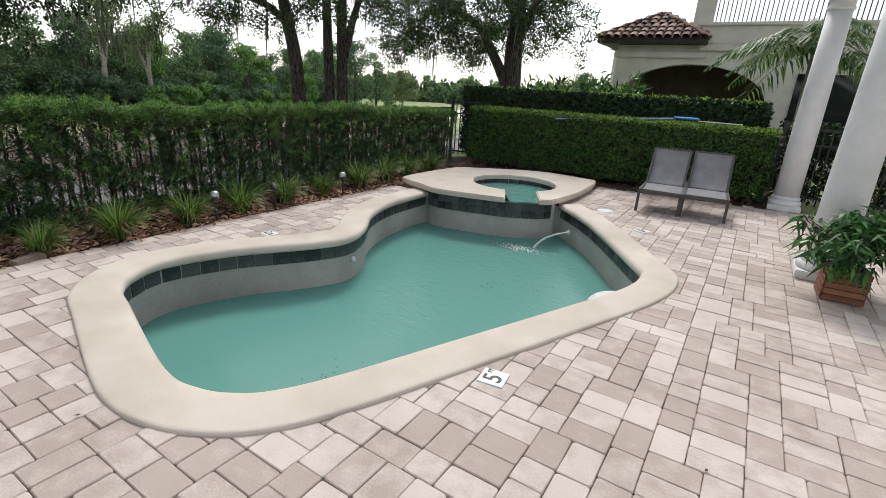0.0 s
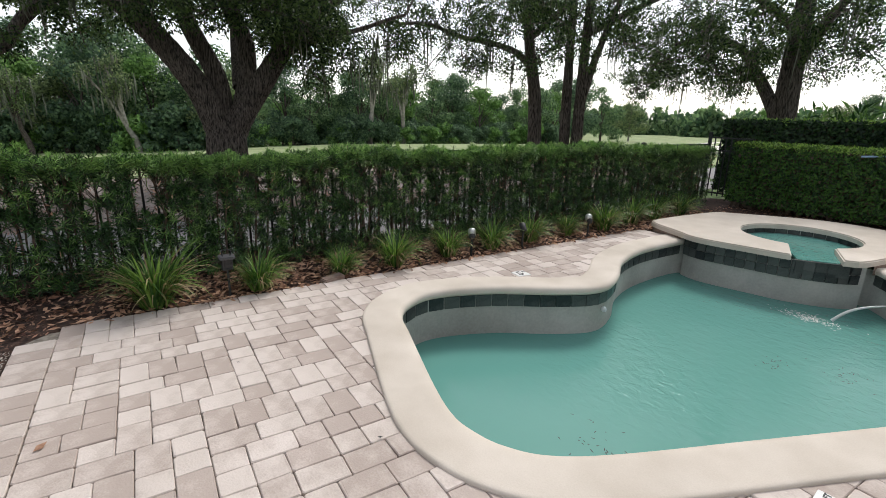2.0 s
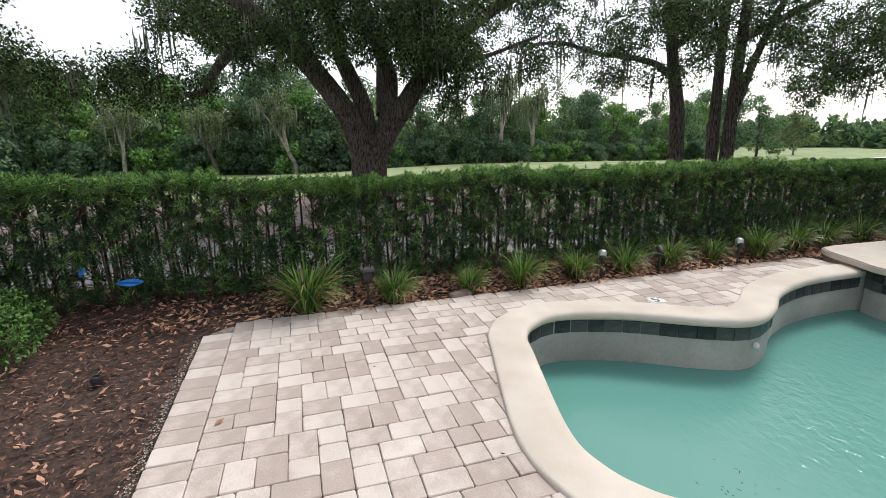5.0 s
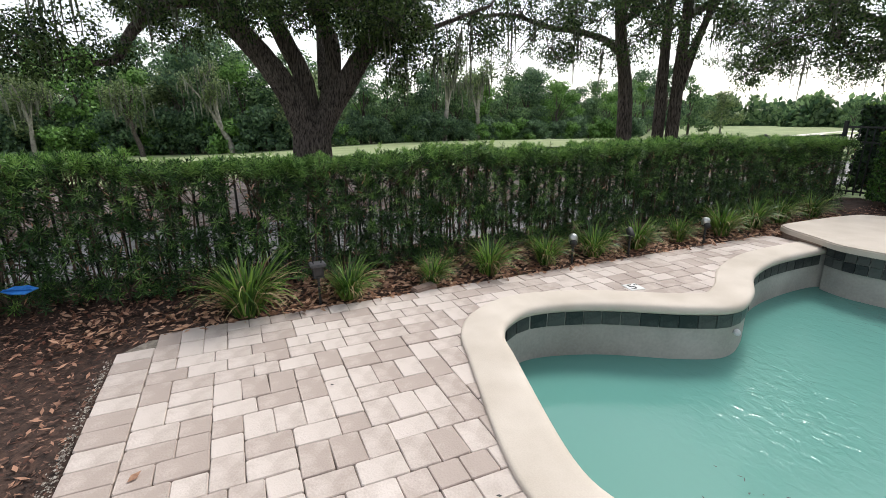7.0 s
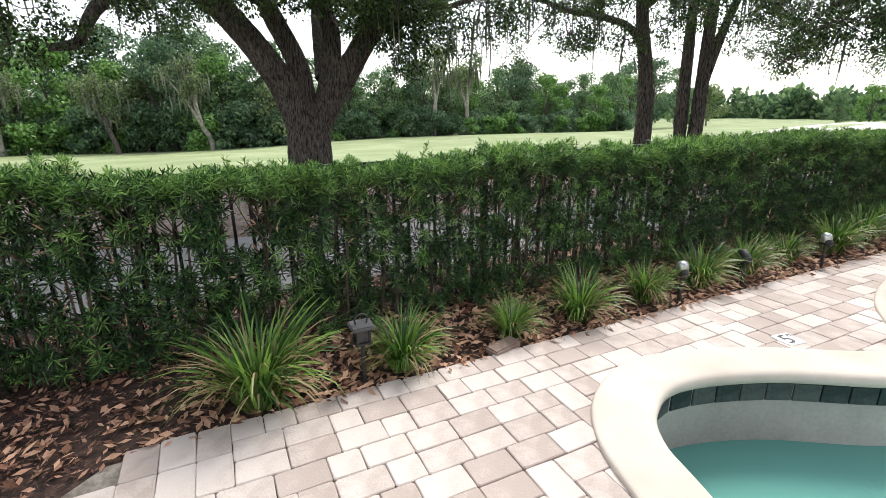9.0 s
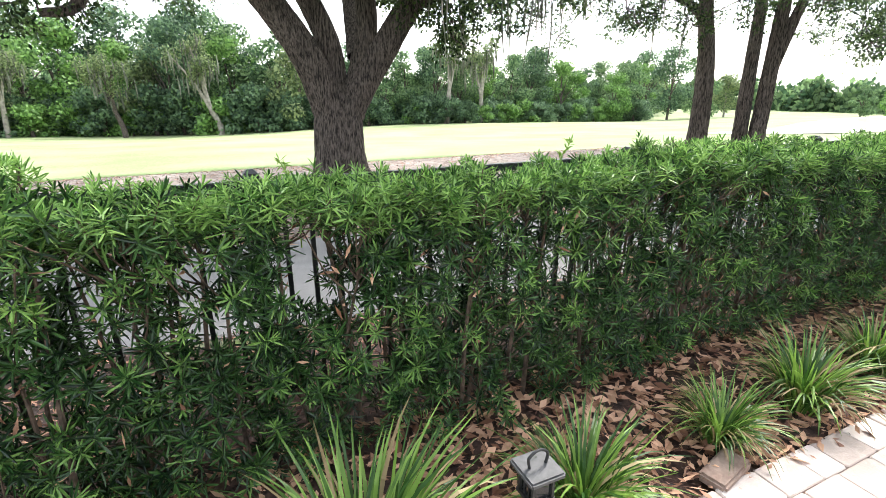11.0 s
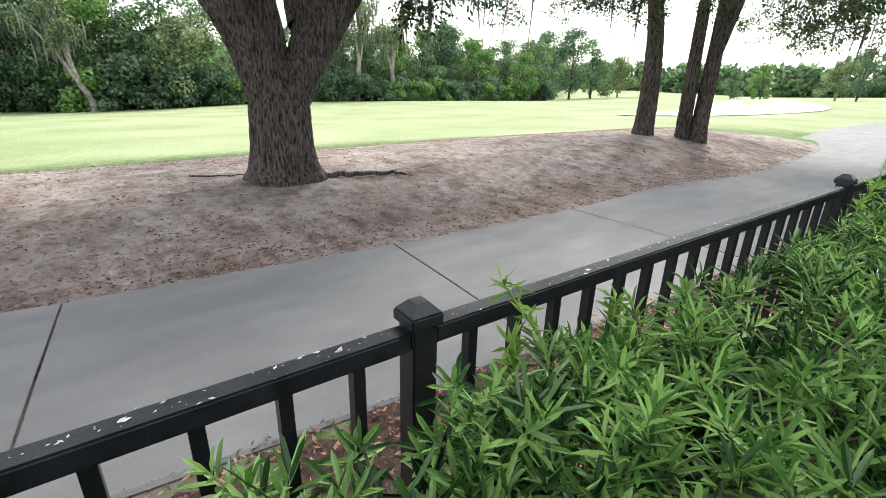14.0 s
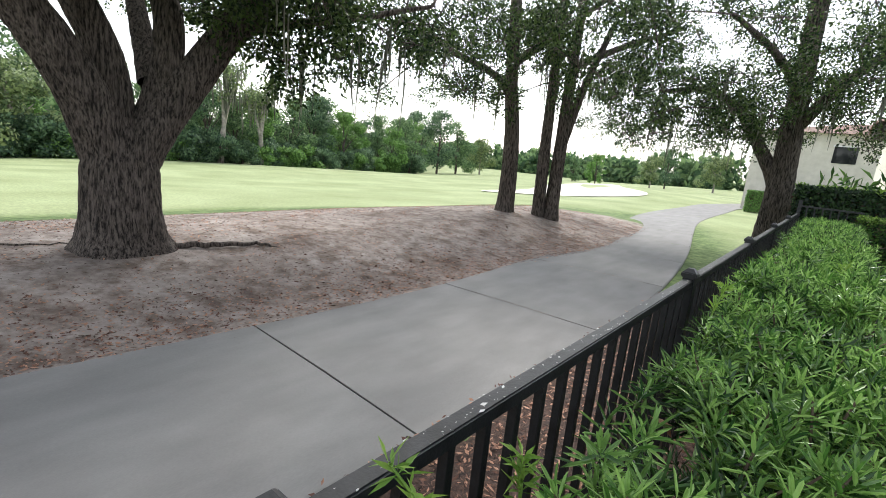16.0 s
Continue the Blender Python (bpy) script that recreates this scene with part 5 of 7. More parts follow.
def moss_arrays(g, spots):
    items = []
    for p in spots:
        for k in range(g.integers(3, 7)):
            L = g.uniform(0.4, 1.6)
            q = np.array(p) + g.normal(0, 0.10, 3)
            s = np.linspace(0, 1, 5)
            pts = q + np.stack([np.cumsum(g.normal(0, 0.02, 5)), np.cumsum(g.normal(0, 0.02, 5)), -L * s], 1)
            items.append(tube_arrays(pts, np.array((0.008, 0.022, 0.026, 0.015, 0.003)) * g.uniform(0.4, 1.15), 4))
    return join_arrays(items)


def bark_tube(line, rad, g):
    """A thick limb with long wandering ridges and furrows of bark."""
    arc = np.r_[0, np.cumsum(np.linalg.norm(np.diff(line, axis=0), axis=1))]
    n = max(8, int(arc[-1] / (0.04 if rad.max() > 0.35 else 0.08)))
    s = np.linspace(0, arc[-1], n)
    pts = np.stack([np.interp(s, arc, line[:, k]) for k in range(3)], 1)
    r = np.interp(s, arc, rad)
    ridges = 2 * round(min(rad.max(), 0.5) * 46)
    sides = ridges * 5
    V, Q = tube_arrays(pts, r, sides)
    V = V.reshape(n, sides, 3)
    a = np.arange(sides) * 2 * np.pi / sides
    ph = g.uniform(0, 6.28, 8)
    S, R = s[:, None], r[:, None]
    wander = 0.55 * np.sin(S * 3.1 + ph[0] + 2 * a) + 0.5 * np.sin(S * 7.3 + ph[1] + 3 * a) + 0.3 * np.sin(S * 13 + 5 * a + ph[2])
    furrow = abs(np.sin(ridges * a / 2 + wander)) ** 0.6 - 0.6
    broken = 0.65 + 0.35 * np.sin(S * 19 + 4 * np.sin(3 * a + ph[3]) + ph[4])
    flute = 0.055 * np.sin(3 * a + ph[5] + S * 0.5) + 0.04 * np.sin(5 * a + ph[6] - S * 0.8) + 0.012 * np.sin(7 * a + S * 5 + ph[7])
    push = R * flute + np.minimum(0.030, R * 0.10) * furrow * broken + g.normal(0, 0.0025, (n, sides))
    out = V - pts[:, None, :]
    V = V + out / (np.linalg.norm(out, axis=2)[:, :, None] + 1e-9) * push[:, :, None]
    return V.reshape(-1, 3), Q


def oak(label, base, limbs, clumps, seed, per, flare=1.35, leaf=(0.125, 0.062), moss=()):
    """limbs: lines of points with a first and a last radius, in metres from the foot of the tree."""
    g = np.random.default_rng(seed)
    t = thing("oak_tree", pose(*base), label, "tree", "oaks beside the cart path")
    ends = []
    for k, (pts, r0, r1) in enumerate(limbs):
        line = smooth_line(pts, 22 if r0 > 0.14 else 7)
        n = len(line)
        if r0 <= 0.14:
            line[2:-1] += g.normal(0, 0.012 * min(1, r0 * 3), (n - 3, 3))
        rad = np.linspace(r0, r1, n)
        if k == 0 and flare > 1:
            z = line[:, 2]
            rad = rad * (1 + (flare - 1) * np.exp(-np.maximum(z, 0) / 0.22))
            if flare > 1.4:
                rad = rad * (1 - 0.45 * np.clip((z - 1.05) / 0.65, 0, 1) ** 1.5)
        if r0 > 0.14:
            V, Q = bark_tube(line, rad, g)
        else:
            V, Q = tube_arrays(line, rad, 10, 0.07, g)
        put_part("trunk" if k == 0 else "limb", mesh_np("trunk" if k == 0 else "limb", V, Q, BARK, True), t)
        ends.append(line)
    tw = []
    cs, rs = [], []
    allp = np.concatenate([e[len(e) // 3:] for e in ends[1:]] or ends)
    far = [np.min(np.linalg.norm(allp - np.array(c, float), axis=1)) for c, r in clumps]
    for i in np.argsort(far):
        c, r = np.array(clumps[i][0], float), clumps[i][1]
        cs.append(c)
        rs.append(r)
        s = allp[np.argmin(np.linalg.norm(allp - c, axis=1))]
        mid = (s + c) / 2 + g.normal(0, 0.10, 3) + np.array((0, 0, 0.12))
        allp = np.concatenate([allp, [c]])
        L = np.linalg.norm(c - s)
        tw.append(tube_arrays(smooth_line([s, mid, c], 5), np.linspace(min(0.04, 0.012 + 0.006 * L), 0.008, 11), 6))
        for q in range(6):
            e = c + unit(g, 1)[0] * r * 0.9
            tw.append(tube_arrays(smooth_line([c, (c + e) / 2 + g.normal(0, 0.08, 3), e], 3), np.linspace(0.010, 0.003, 7), 4))
    put_part("branchwork", mesh_np("branchwork", *join_arrays(tw), BARK), t)["kind"] = "stuff"
    put_part("crown", mesh_np("crown", *crown_leaves(g, cs, rs, per, *leaf), OAK_LEAF), t, "ragged crown of small dark green leaves")
    if len(moss):
        put_part("hanging_moss", mesh_np("hanging_moss", *moss_arrays(g, moss), MOSS), t, "grey-green strands of hanging moss")["kind"] = "stuff"


def scatter_clumps(seed, n, centre, spread, zlo, zhi, rlo, rhi, clear=0.0, open_sky=()):
    g = np.random.default_rng(seed)
    out = []
    while len(out) < n:
        a, r = g.uniform(0, 2 * np.pi), g.uniform(0.05, 1) ** 0.5
        x, y = centre[0] + spread[0] * r * math.cos(a), centre[1] + spread[1] * r * math.sin(a)
        dome = zlo + (zhi - zlo) * (1 - 0.75 * r * r) * g.uniform(0.0, 1)
        if math.hypot(x, y) < clear and dome < zlo + 1.2:
            continue
        if any(lo < y < hi and dome < zc for lo, hi, zc in open_sky):
            continue
        out.append(((x, y, dome), g.uniform(rlo, rhi)))
    return out


# great oak: three spreading limbs over a short thick bole
G1 = (-12.0, 2.62, -0.16)
oak("broad live oak with a short thick bole and spreading limbs", G1,
    [([(0, 0, -0.3), (0.02, -0.02, 0.5), (0.0, 0.0, 1.1), (0.0, 0.05, 1.5), (0.02, 0.08, 1.75)], 0.47, 0.36),
     ([(0, -0.02, 0.9), (0.02, -0.16, 1.4), (0.1, -0.45, 2.1), (0.15, -0.95, 2.85), (0.1, -1.75, 3.75), (-0.1, -2.5, 4.45), (-0.3, -3.6, 5.3), (-0.4, -5.0, 6.0)], 0.33, 0.12),
     ([(0.1, -1.9, 3.95), (0.3, -2.7, 3.75), (0.4, -3.3, 3.2), (0.5, -3.6, 2.7), (0.55, -4.0, 2.6)], 0.15, 0.05),
     ([(-0.1, 0.02, 1.0), (-0.15, -0.06, 2.4), (-0.2, -0.55, 3.6), (-0.3, -0.75, 4.7), (-0.2, -1.0, 6.2)], 0.24, 0.11),
     ([(0.05, 0.05, 1.0), (0.05, 0.48, 2.1), (0.0, 0.62, 3.1), (-0.2, 0.35, 3.9), (-0.3, -0.05, 4.9), (-0.2, 0.2, 6.2)], 0.22, 0.10),
     ([(0.03, 0.04, 0.9), (0.08, 0.30, 1.5), (0.15, 0.85, 2.35), (0.2, 1.45, 3.2), (0.1, 2.2, 3.95), (0.0, 3.2, 4.7), (0.1, 4.4, 5.4), (0.0, 5.6, 6.0)], 0.29, 0.10),
     ([(0.15, 1.2, 2.95), (0.6, 1.75, 3.2), (1.2, 2.7, 3.5), (1.8, 3.8, 3.9)], 0.10, 0.03),
     ([(0.1, -1.3, 3.3), (1.2, -1.7, 4.4), (2.4, -2.2, 5.2), (3.6, -2.8, 5.6)], 0.12, 0.05),
     ([(0, 0.4, 2.2), (-1.2, 0.6, 3.6), (-2.6, 0.9, 4.8)], 0.16, 0.06)],
    scatter_clumps(3, 46, (0, 0.2), (6.4, 6.4), 4.0, 7.6, 0.5, 1.05, 1.4, ((2.8, 9.0, 5.2), (-6.5, -4.0, 4.6)))
    + [((0.9, 1.5, 3.7), 0.75), ((1.1, 2.2, 3.3), 0.7), ((0.5, 2.0, 2.8), 0.55), ((1.8, 1.0, 4.1), 0.7), ((0.3, 0.6, 4.3), 0.8), ((0.9, -0.6, 4.5), 0.8), ((0.6, -1.6, 4.7), 0.8), ((1.0, -3.0, 3.5), 0.5),
       ((0.5, -3.6, 2.9), 0.5), ((0.8, -4.3, 3.2), 0.6), ((1.2, -4.0, 4.1), 0.7), ((1.2, -6.6, 3.1), 0.7), ((1.8, -7.2, 3.3), 0.9), ((2.4, -7.9, 3.0), 0.7), ((1.4, -8.6, 3.3), 0.7), ((2.6, -6.6, 4.2), 0.7), ((0.8, -2.4, 3.1), 0.4),
       ((0.4, 0.2, 4.0), 0.7), ((0.7, -0.9, 3.9), 0.65), ((1.0, -1.9, 4.1), 0.75), ((0.6, 1.0, 4.6), 0.8), ((-0.8, 1.4, 3.6), 0.7), ((-0.9, -0.4, 4.2), 0.8), ((-1.0, -1.6, 3.9), 0.7),
       ((2.2, -1.2, 4.6), 0.8), ((-0.8, 2.3, 4.2), 0.7),
       ((0.7, 1.3, 3.1), 0.6), ((1.3, 2.4, 2.9), 0.5), ((0.9, 3.2, 3.0), 0.5), ((1.7, 3.6, 3.3), 0.55), ((1.8, 2.0, 3.3), 0.55), ((2.4, 1.2, 3.4), 0.5), ((1.2, -1.2, 3.4), 0.5), ((2.0, -0.5, 3.4), 0.5), ((2.4, 0.6, 3.5), 0.55), ((1.7, -1.7, 3.5), 0.5), ((2.2, 1.6, 3.4), 0.5), ((2.8, -1.2, 3.6), 0.55), ((1.6, 0.2, 3.6), 0.55), ((0.9, 1.9, 2.5), 0.45), ((0.6, 2.5, 3.9), 0.7), ((1.4, -3.3, 3.9), 0.7), ((0.9, -5.0, 2.7), 0.6), ((0.7, -5.8, 2.9), 0.7), ((0.4, -6.8, 2.6), 0.7), ((0.8, -4.4, 2.6), 0.5), ((0.5, -7.6, 2.9), 0.8), ((1.0, 1.2, 4.2), 0.9), ((1.4, 2.0, 4.0), 0.85), ((1.8, 1.6, 4.9), 0.9), ((0.8, 0.4, 4.9), 0.9), ((1.6, -0.2, 5.0), 0.9), ((0.4, 1.8, 3.4), 0.6), ((1.5, -1.4, 5.2), 0.9), ((-1.0, 0.8, 4.6), 0.9), ((-1.2, 2.0, 3.6), 0.7), ((-0.9, -2.4, 4.8), 0.8), ((1.2, -4.9, 3.0), 0.6)],
    31, 172, 1.42, (0.082, 0.042), moss=[(1.0, -3.0, 3.6), (1.2, -4.6, 3.7), (0.6, -6.0, 3.2), (1.4, 2.6, 3.2), (0.8, 3.6, 3.6), (1.9, -1.6, 4.6), (2.0, 1.0, 4.2), (0.3, 5.2, 4.1), (1.0, -7.0, 3.0), (0.7, -4.2, 4.3), (0.9, -4.4, 4.0), (0.4, -2.6, 4.2), (1.2, 1.5, 3.6), (0.9, 2.1, 3.3), (1.6, 3.2, 3.4)])

# slimmer oak with a limb bending towards the great one
oak("slender oak with a long bent side limb", (-12.0, 12.2, -0.05),
    [([(0, 0, -0.3), (0.02, 0.0, 1.0), (0.0, -0.12, 2.4), (-0.05, -0.32, 3.4), (0.0, -0.55, 4.6), (0.0, -0.7, 6.5), (0.1, -0.5, 8.0)], 0.24, 0.10),
     ([(0, -0.3, 3.1), (0.0, -0.95, 3.5), (0.0, -1.9, 3.68), (0.1, -3.1, 3.75), (0.2, -4.3, 3.95), (0.2, -5.2, 3.85)], 0.115, 0.035),
     ([(0, -0.4, 4.0), (0.8, 0.5, 5.0), (1.8, 1.2, 6.0)], 0.12, 0.05)],
    scatter_clumps(5, 20, (0.2, -1.2), (3.4, 4.6), 4.3, 8.0, 0.5, 1.0, 0.8) + scatter_clumps(15, 15, (0.4, -1.6), (3.2, 3.8), 2.9, 4.4, 0.35, 0.6, 1.5) + [((0.2, -4.0, 4.0), 0.7), ((0.4, -5.0, 3.9), 0.7), ((0.3, -2.6, 3.7), 0.5), ((0.3, -3.2, 3.2), 0.45), ((0.6, -5.8, 3.6), 0.6), ((0.3, -2.2, 3.3), 0.55), ((0.4, -3.0, 2.95), 0.5), ((0.2, -1.3, 3.2), 0.4), ((0.5, -3.8, 3.3), 0.55), ((0.3, -0.9, 4.7), 0.7), ((0.4, 0.7, 4.2), 0.55), ((-0.6, -1.6, 4.3), 0.6)],
    32, 112, 1.25, (0.084, 0.042), moss=[(0.2, -2.2, 3.8), (0.3, -3.8, 3.9), (0.4, -5.0, 3.6), (0.5, 0.6, 5.0), (0.1, -1.2, 3.6), (0.4, -2.9, 4.1), (0.6, 0.2, 4.4)])

# twin-stemmed oak
oak("twin-stemmed oak with dark furrowed bark", (-11.18, 13.10, -0.07),
    [([(0.13, 0.12, -0.3), (0.14, 0.13, 0.9), (0.15, 0.14, 2.2), (0.15, 0.15, 3.4), (0.17, 0.16, 4.8), (0.22, 0.20, 7.6)], 0.20, 0.11),
     ([(-0.13, -0.12, -0.3), (-0.15, -0.14, 1.0), (-0.17, -0.17, 2.6), (-0.18, -0.20, 4.4), (-0.1, -0.3, 7.2)], 0.185, 0.10),
     ([(0.15, 0.14, 2.0), (0.30, 0.29, 2.9), (0.48, 0.47, 3.8), (0.85, 0.9, 5.4)], 0.15, 0.07),
     ([(0, 0.4, 4.2), (1.0, 1.6, 5.0), (2.2, 2.6, 5.6)], 0.12, 0.04)],
    scatter_clumps(6, 22, (0.5, 0.8), (3.8, 4.8), 4.5, 8.4, 0.5, 1.05, 0.8) + scatter_clumps(16, 18, (1.0, 1.2), (3.4, 4.2), 2.9, 4.5, 0.35, 0.6, 1.5) + [((0.6, 3.4, 4.0), 0.6), ((1.0, 4.2, 4.0), 0.6), ((1.6, 3.0, 4.4), 0.7), ((0.8, -2.2, 4.4), 0.7), ((0.6, 1.5, 3.9), 0.55), ((0.4, 2.3, 3.5), 0.55), ((0.8, 0.9, 4.7), 0.7), ((0.5, -0.9, 4.3), 0.5), ((0.9, 3.0, 3.2), 0.45)],
    33, 112, 1.3, (0.084, 0.042), moss=[(0.3, 1.2, 4.4), (0.2, -0.7, 4.6), (0.8, 2.6, 4.6), (0.6, 0.1, 4.9), (0.9, 0.7, 4.2), (1.4, 1.9, 4.4), (-0.3, 0.5, 4.3), (1.8, 3.0, 4.5)])

# oak close to the corner of the fence
oak("leaning oak beyond the corner of the fence", (-5.85, 15.3, -0.35),
    [([(0, 0, -0.3), (0.0, 0, 0.7), (0.0, 0, 1.6), (-0.04, 0.0, 2.9), (-0.08, 0.05, 4.4), (-0.10, 0, 6.4), (-0.1, 0, 8.2)], 0.36, 0.15),
     ([(0, 0, 1.5), (-0.28, 0, 2.15), (-0.85, 0.0, 3.05), (-1.35, -0.1, 3.75), (-2.2, -0.2, 4.15), (-3.3, -0.2, 4.1)], 0.20, 0.05),
     ([(0.1, 0, 3.4), (0.9, -0.6, 4.4), (2.0, -1.0, 5.2)], 0.15, 0.05),
     ([(0.1, 0, 3.9), (-0.6, -1.2, 4.8), (-1.4, -2.4, 5.4)], 0.13, 0.05)],
    scatter_clumps(7, 25, (-1.0, -0.6), (3.3, 4.2), 4.2, 8.4, 0.5, 1.0, 0.7) + scatter_clumps(17, 14, (-1.2, -0.4), (3.2, 3.4), 2.7, 4.2, 0.35, 0.6, 1.2) + [((-2.3, -0.5, 3.3), 0.55), ((-2.9, -0.4, 3.6), 0.6), ((-3.6, -0.2, 3.5), 0.55), ((-1.6, -0.8, 3.3), 0.5), ((-1.9, 0.6, 2.9), 0.45), ((1.4, -1.4, 4.2), 0.7), ((0.7, -1.6, 3.9), 0.6),
       ((-1.2, -2.2, 4.0), 0.6), ((0.3, -2.6, 4.2), 0.7), ((-1.0, -0.6, 3.1), 0.5), ((-0.4, -1.2, 3.5), 0.55), ((0.9, -0.9, 3.5), 0.55), ((1.6, -1.0, 3.3), 0.55), ((2.2, -0.6, 3.6), 0.6), ((-3.2, -0.3, 3.0), 0.5), ((-4.2, -0.4, 3.3), 0.5), ((-3.6, -1.4, 4.0), 0.7), ((-1.1, -0.7, 3.2), 0.6), ((-1.8, -0.5, 3.8), 0.7), ((-0.7, -0.8, 2.9), 0.45), ((-2.4, -0.4, 4.4), 0.7), ((-1.3, 0.5, 3.8), 0.6), ((0.4, -0.5, 3.7), 0.6), ((-0.5, 0.4, 3.9), 0.7), ((-1.2, -1.0, 4.4), 0.8), ((-1.6, -1.3, 3.8), 0.6), ((-2.4, -1.0, 4.3), 0.7), ((0.7, 0.8, 4.0), 0.7), ((-0.2, -1.6, 4.3), 0.7), ((-0.9, 0.9, 3.2), 0.5), ((1.2, 0.2, 4.4), 0.7)],
    34, 112, 1.25, (0.084, 0.042), moss=[(-1.0, -0.3, 3.2), (-1.8, -0.5, 3.6), (-2.8, -0.4, 3.5), (0.6, -1.2, 4.1), (-1.2, -1.8, 4.4), (1.4, -1.2, 4.3), (-0.6, -0.9, 3.9), (-1.4, 0.3, 3.5), (-2.2, -0.2, 4.0), (0.2, -0.9, 4.4), (-3.2, -0.3, 3.8)])


# fallen branch and surface roots by the great oak
def surface_root(pts, r, name, label, cat):
    line = smooth_line(pts, 6)
    line[:, 2] += terrain(line[:, 0], line[:, 1])
    g = np.random.default_rng(len(pts))
    line[1:-1] += g.normal(0, 0.012, (len(line) - 2, 3))
    tagged(new(name, mesh_np(name, *tube_arrays(line, np.linspace(r, r * 0.3, len(line)), 8), BARK, True)), label, cat)


surface_root([(-11.75, 2.95, 0.03), (-11.5, 3.6, 0.05), (-11.4, 4.2, 0.04), (-11.2, 4.55, -0.03)], 0.05, "surface_root", "gnarled grey root lying on the earth", "root")
surface_root([(-12.6, 1.35, 0.03), (-12.4, 1.7, 0.04), (-12.2, 2.2, 0.02)], 0.018, "fallen_branch", "thin dead branch lying on bare earth", "branch")


def ground_litter():
    g = np.random.default_rng(61)
    n = 64000
    x, y = g.uniform(-15.5, -8.9, n), g.uniform(-6, 18, n)
    drift = np.sin(x * 2.1 + np.sin(y * 1.7)) * np.sin(y * 1.3 + x) + 0.5 * np.sin(x * 5 + y * 3.1)
    k = g.uniform(0, 1, n) < np.clip(0.22 + 0.5 * drift, 0.10, 1) + 0.5 * np.exp(-((x + 9.6) / 1.0) ** 2)
    x, y = np.r_[x[k], g.uniform(-6.6, -5.2, 3800), -9.0 - abs(g.normal(0, 0.7, 5000))], np.r_[y[k], g.uniform(-2, 9, 3800), g.uniform(-3, 13, 5000)]
    m = len(x)
    a = g.uniform(0, 6.28, m)
    P = np.stack([x, y, terrain(x, y) + np.where(x > -7, 0.07, 0.012)], 1)
    D = np.stack([np.cos(a), np.sin(a), g.normal(0, 0.15, m)], 1)
    L = g.uniform(0.02, 0.062, m)
    k = 26000
    bx, by = g.uniform(-16, -8.9, k), g.uniform(-7, 17, k)
    ba, bl = g.normal(0.6, 0.9, k), g.uniform(0.015, 0.07, k)
    twigs = leaf_arrays(np.stack([bx, by, terrain(bx, by) + 0.010], 1), np.stack([np.cos(ba), np.sin(ba), g.normal(0, 0.1, k)], 1), np.tile((0, 0, 1.0), (k, 1)) + g.normal(0, 0.3, (k, 3)), bl, bl * 0.25)
    tagged(new("twig_litter", mesh_np("twig_litter", *twigs, TWIG)), "grey-brown twig and bark crumbs on bare earth", "twigs", kind="stuff")
    tagged(new("fallen_leaves", mesh_np("fallen_leaves", *leaf_arrays(P, D, np.tile((0, 0, 1.0), (m, 1)) + g.normal(0, 0.3, (m, 3)), L, L * 0.42), LITTER)), "fallen oak leaves on bare grey earth", "leaves", kind="stuff")


ground_litter()


# ---- woods across the fairway ----
def wood_variant(seed, h, w, bark, low=0.0, mat=None):
    g = np.random.default_rng(seed)
    lumps, rad = [], []
    for k in range(20):
        a, r = g.uniform(0, 6.28), g.uniform(0, 1) ** 0.5
        z = low + (h - low) * g.uniform(0.08, 0.95)
        env = w * math.sin(min(1.0, 0.25 + 0.75 * (1 - ((z - low) / (h - low)) ** 2)) * 1.57)
        lumps.append((r * env * math.cos(a), r * env * math.sin(a), z))
        rad.append(g.uniform(0.9, 1.7) * w / 3.6)
    P, D = [], []
    for c, r in zip(lumps, rad):
        m = int(165 * r)
        d = unit(g, m)
        P.append(np.array(c) + d * (r * g.uniform(0.6, 1.05, m))[:, None] * np.array((1, 1, 0.8)))
        D.append(d + unit(g, m) * 0.7)
    P, D = np.concatenate(P), np.concatenate(D)
    n = len(P)
    me = mesh_np("crown", *leaf_arrays(P, np.cross(D, unit(g, n)), D, g.uniform(0.22, 0.50, n), g.uniform(0.16, 0.34, n), 0.5), mat or HAZY_WOOD_LEAF)
    tr = [tube_arrays(smooth_line([(0, 0, -1.0), (0.1, 0.05, h * 0.3), (g.uniform(-0.6, 0.6), g.uniform(-0.6, 0.6), h * 0.8)], 5), np.linspace(0.28, 0.06, 11), 8)]
    for k in range(4):
        s = np.array((0.1, 0.05, h * g.uniform(0.22, 0.45)))
        e = s + np.array((g.uniform(-w, w) * 0.6, g.uniform(-w, w) * 0.6, h * 0.3))
        tr.append(tube_arrays(smooth_line([s, (s + e) / 2 + (0, 0, 0.3), e], 4), np.linspace(0.12, 0.03, 9), 6))
    return me, mesh_np("trunk", *join_arrays(tr), bark, True)


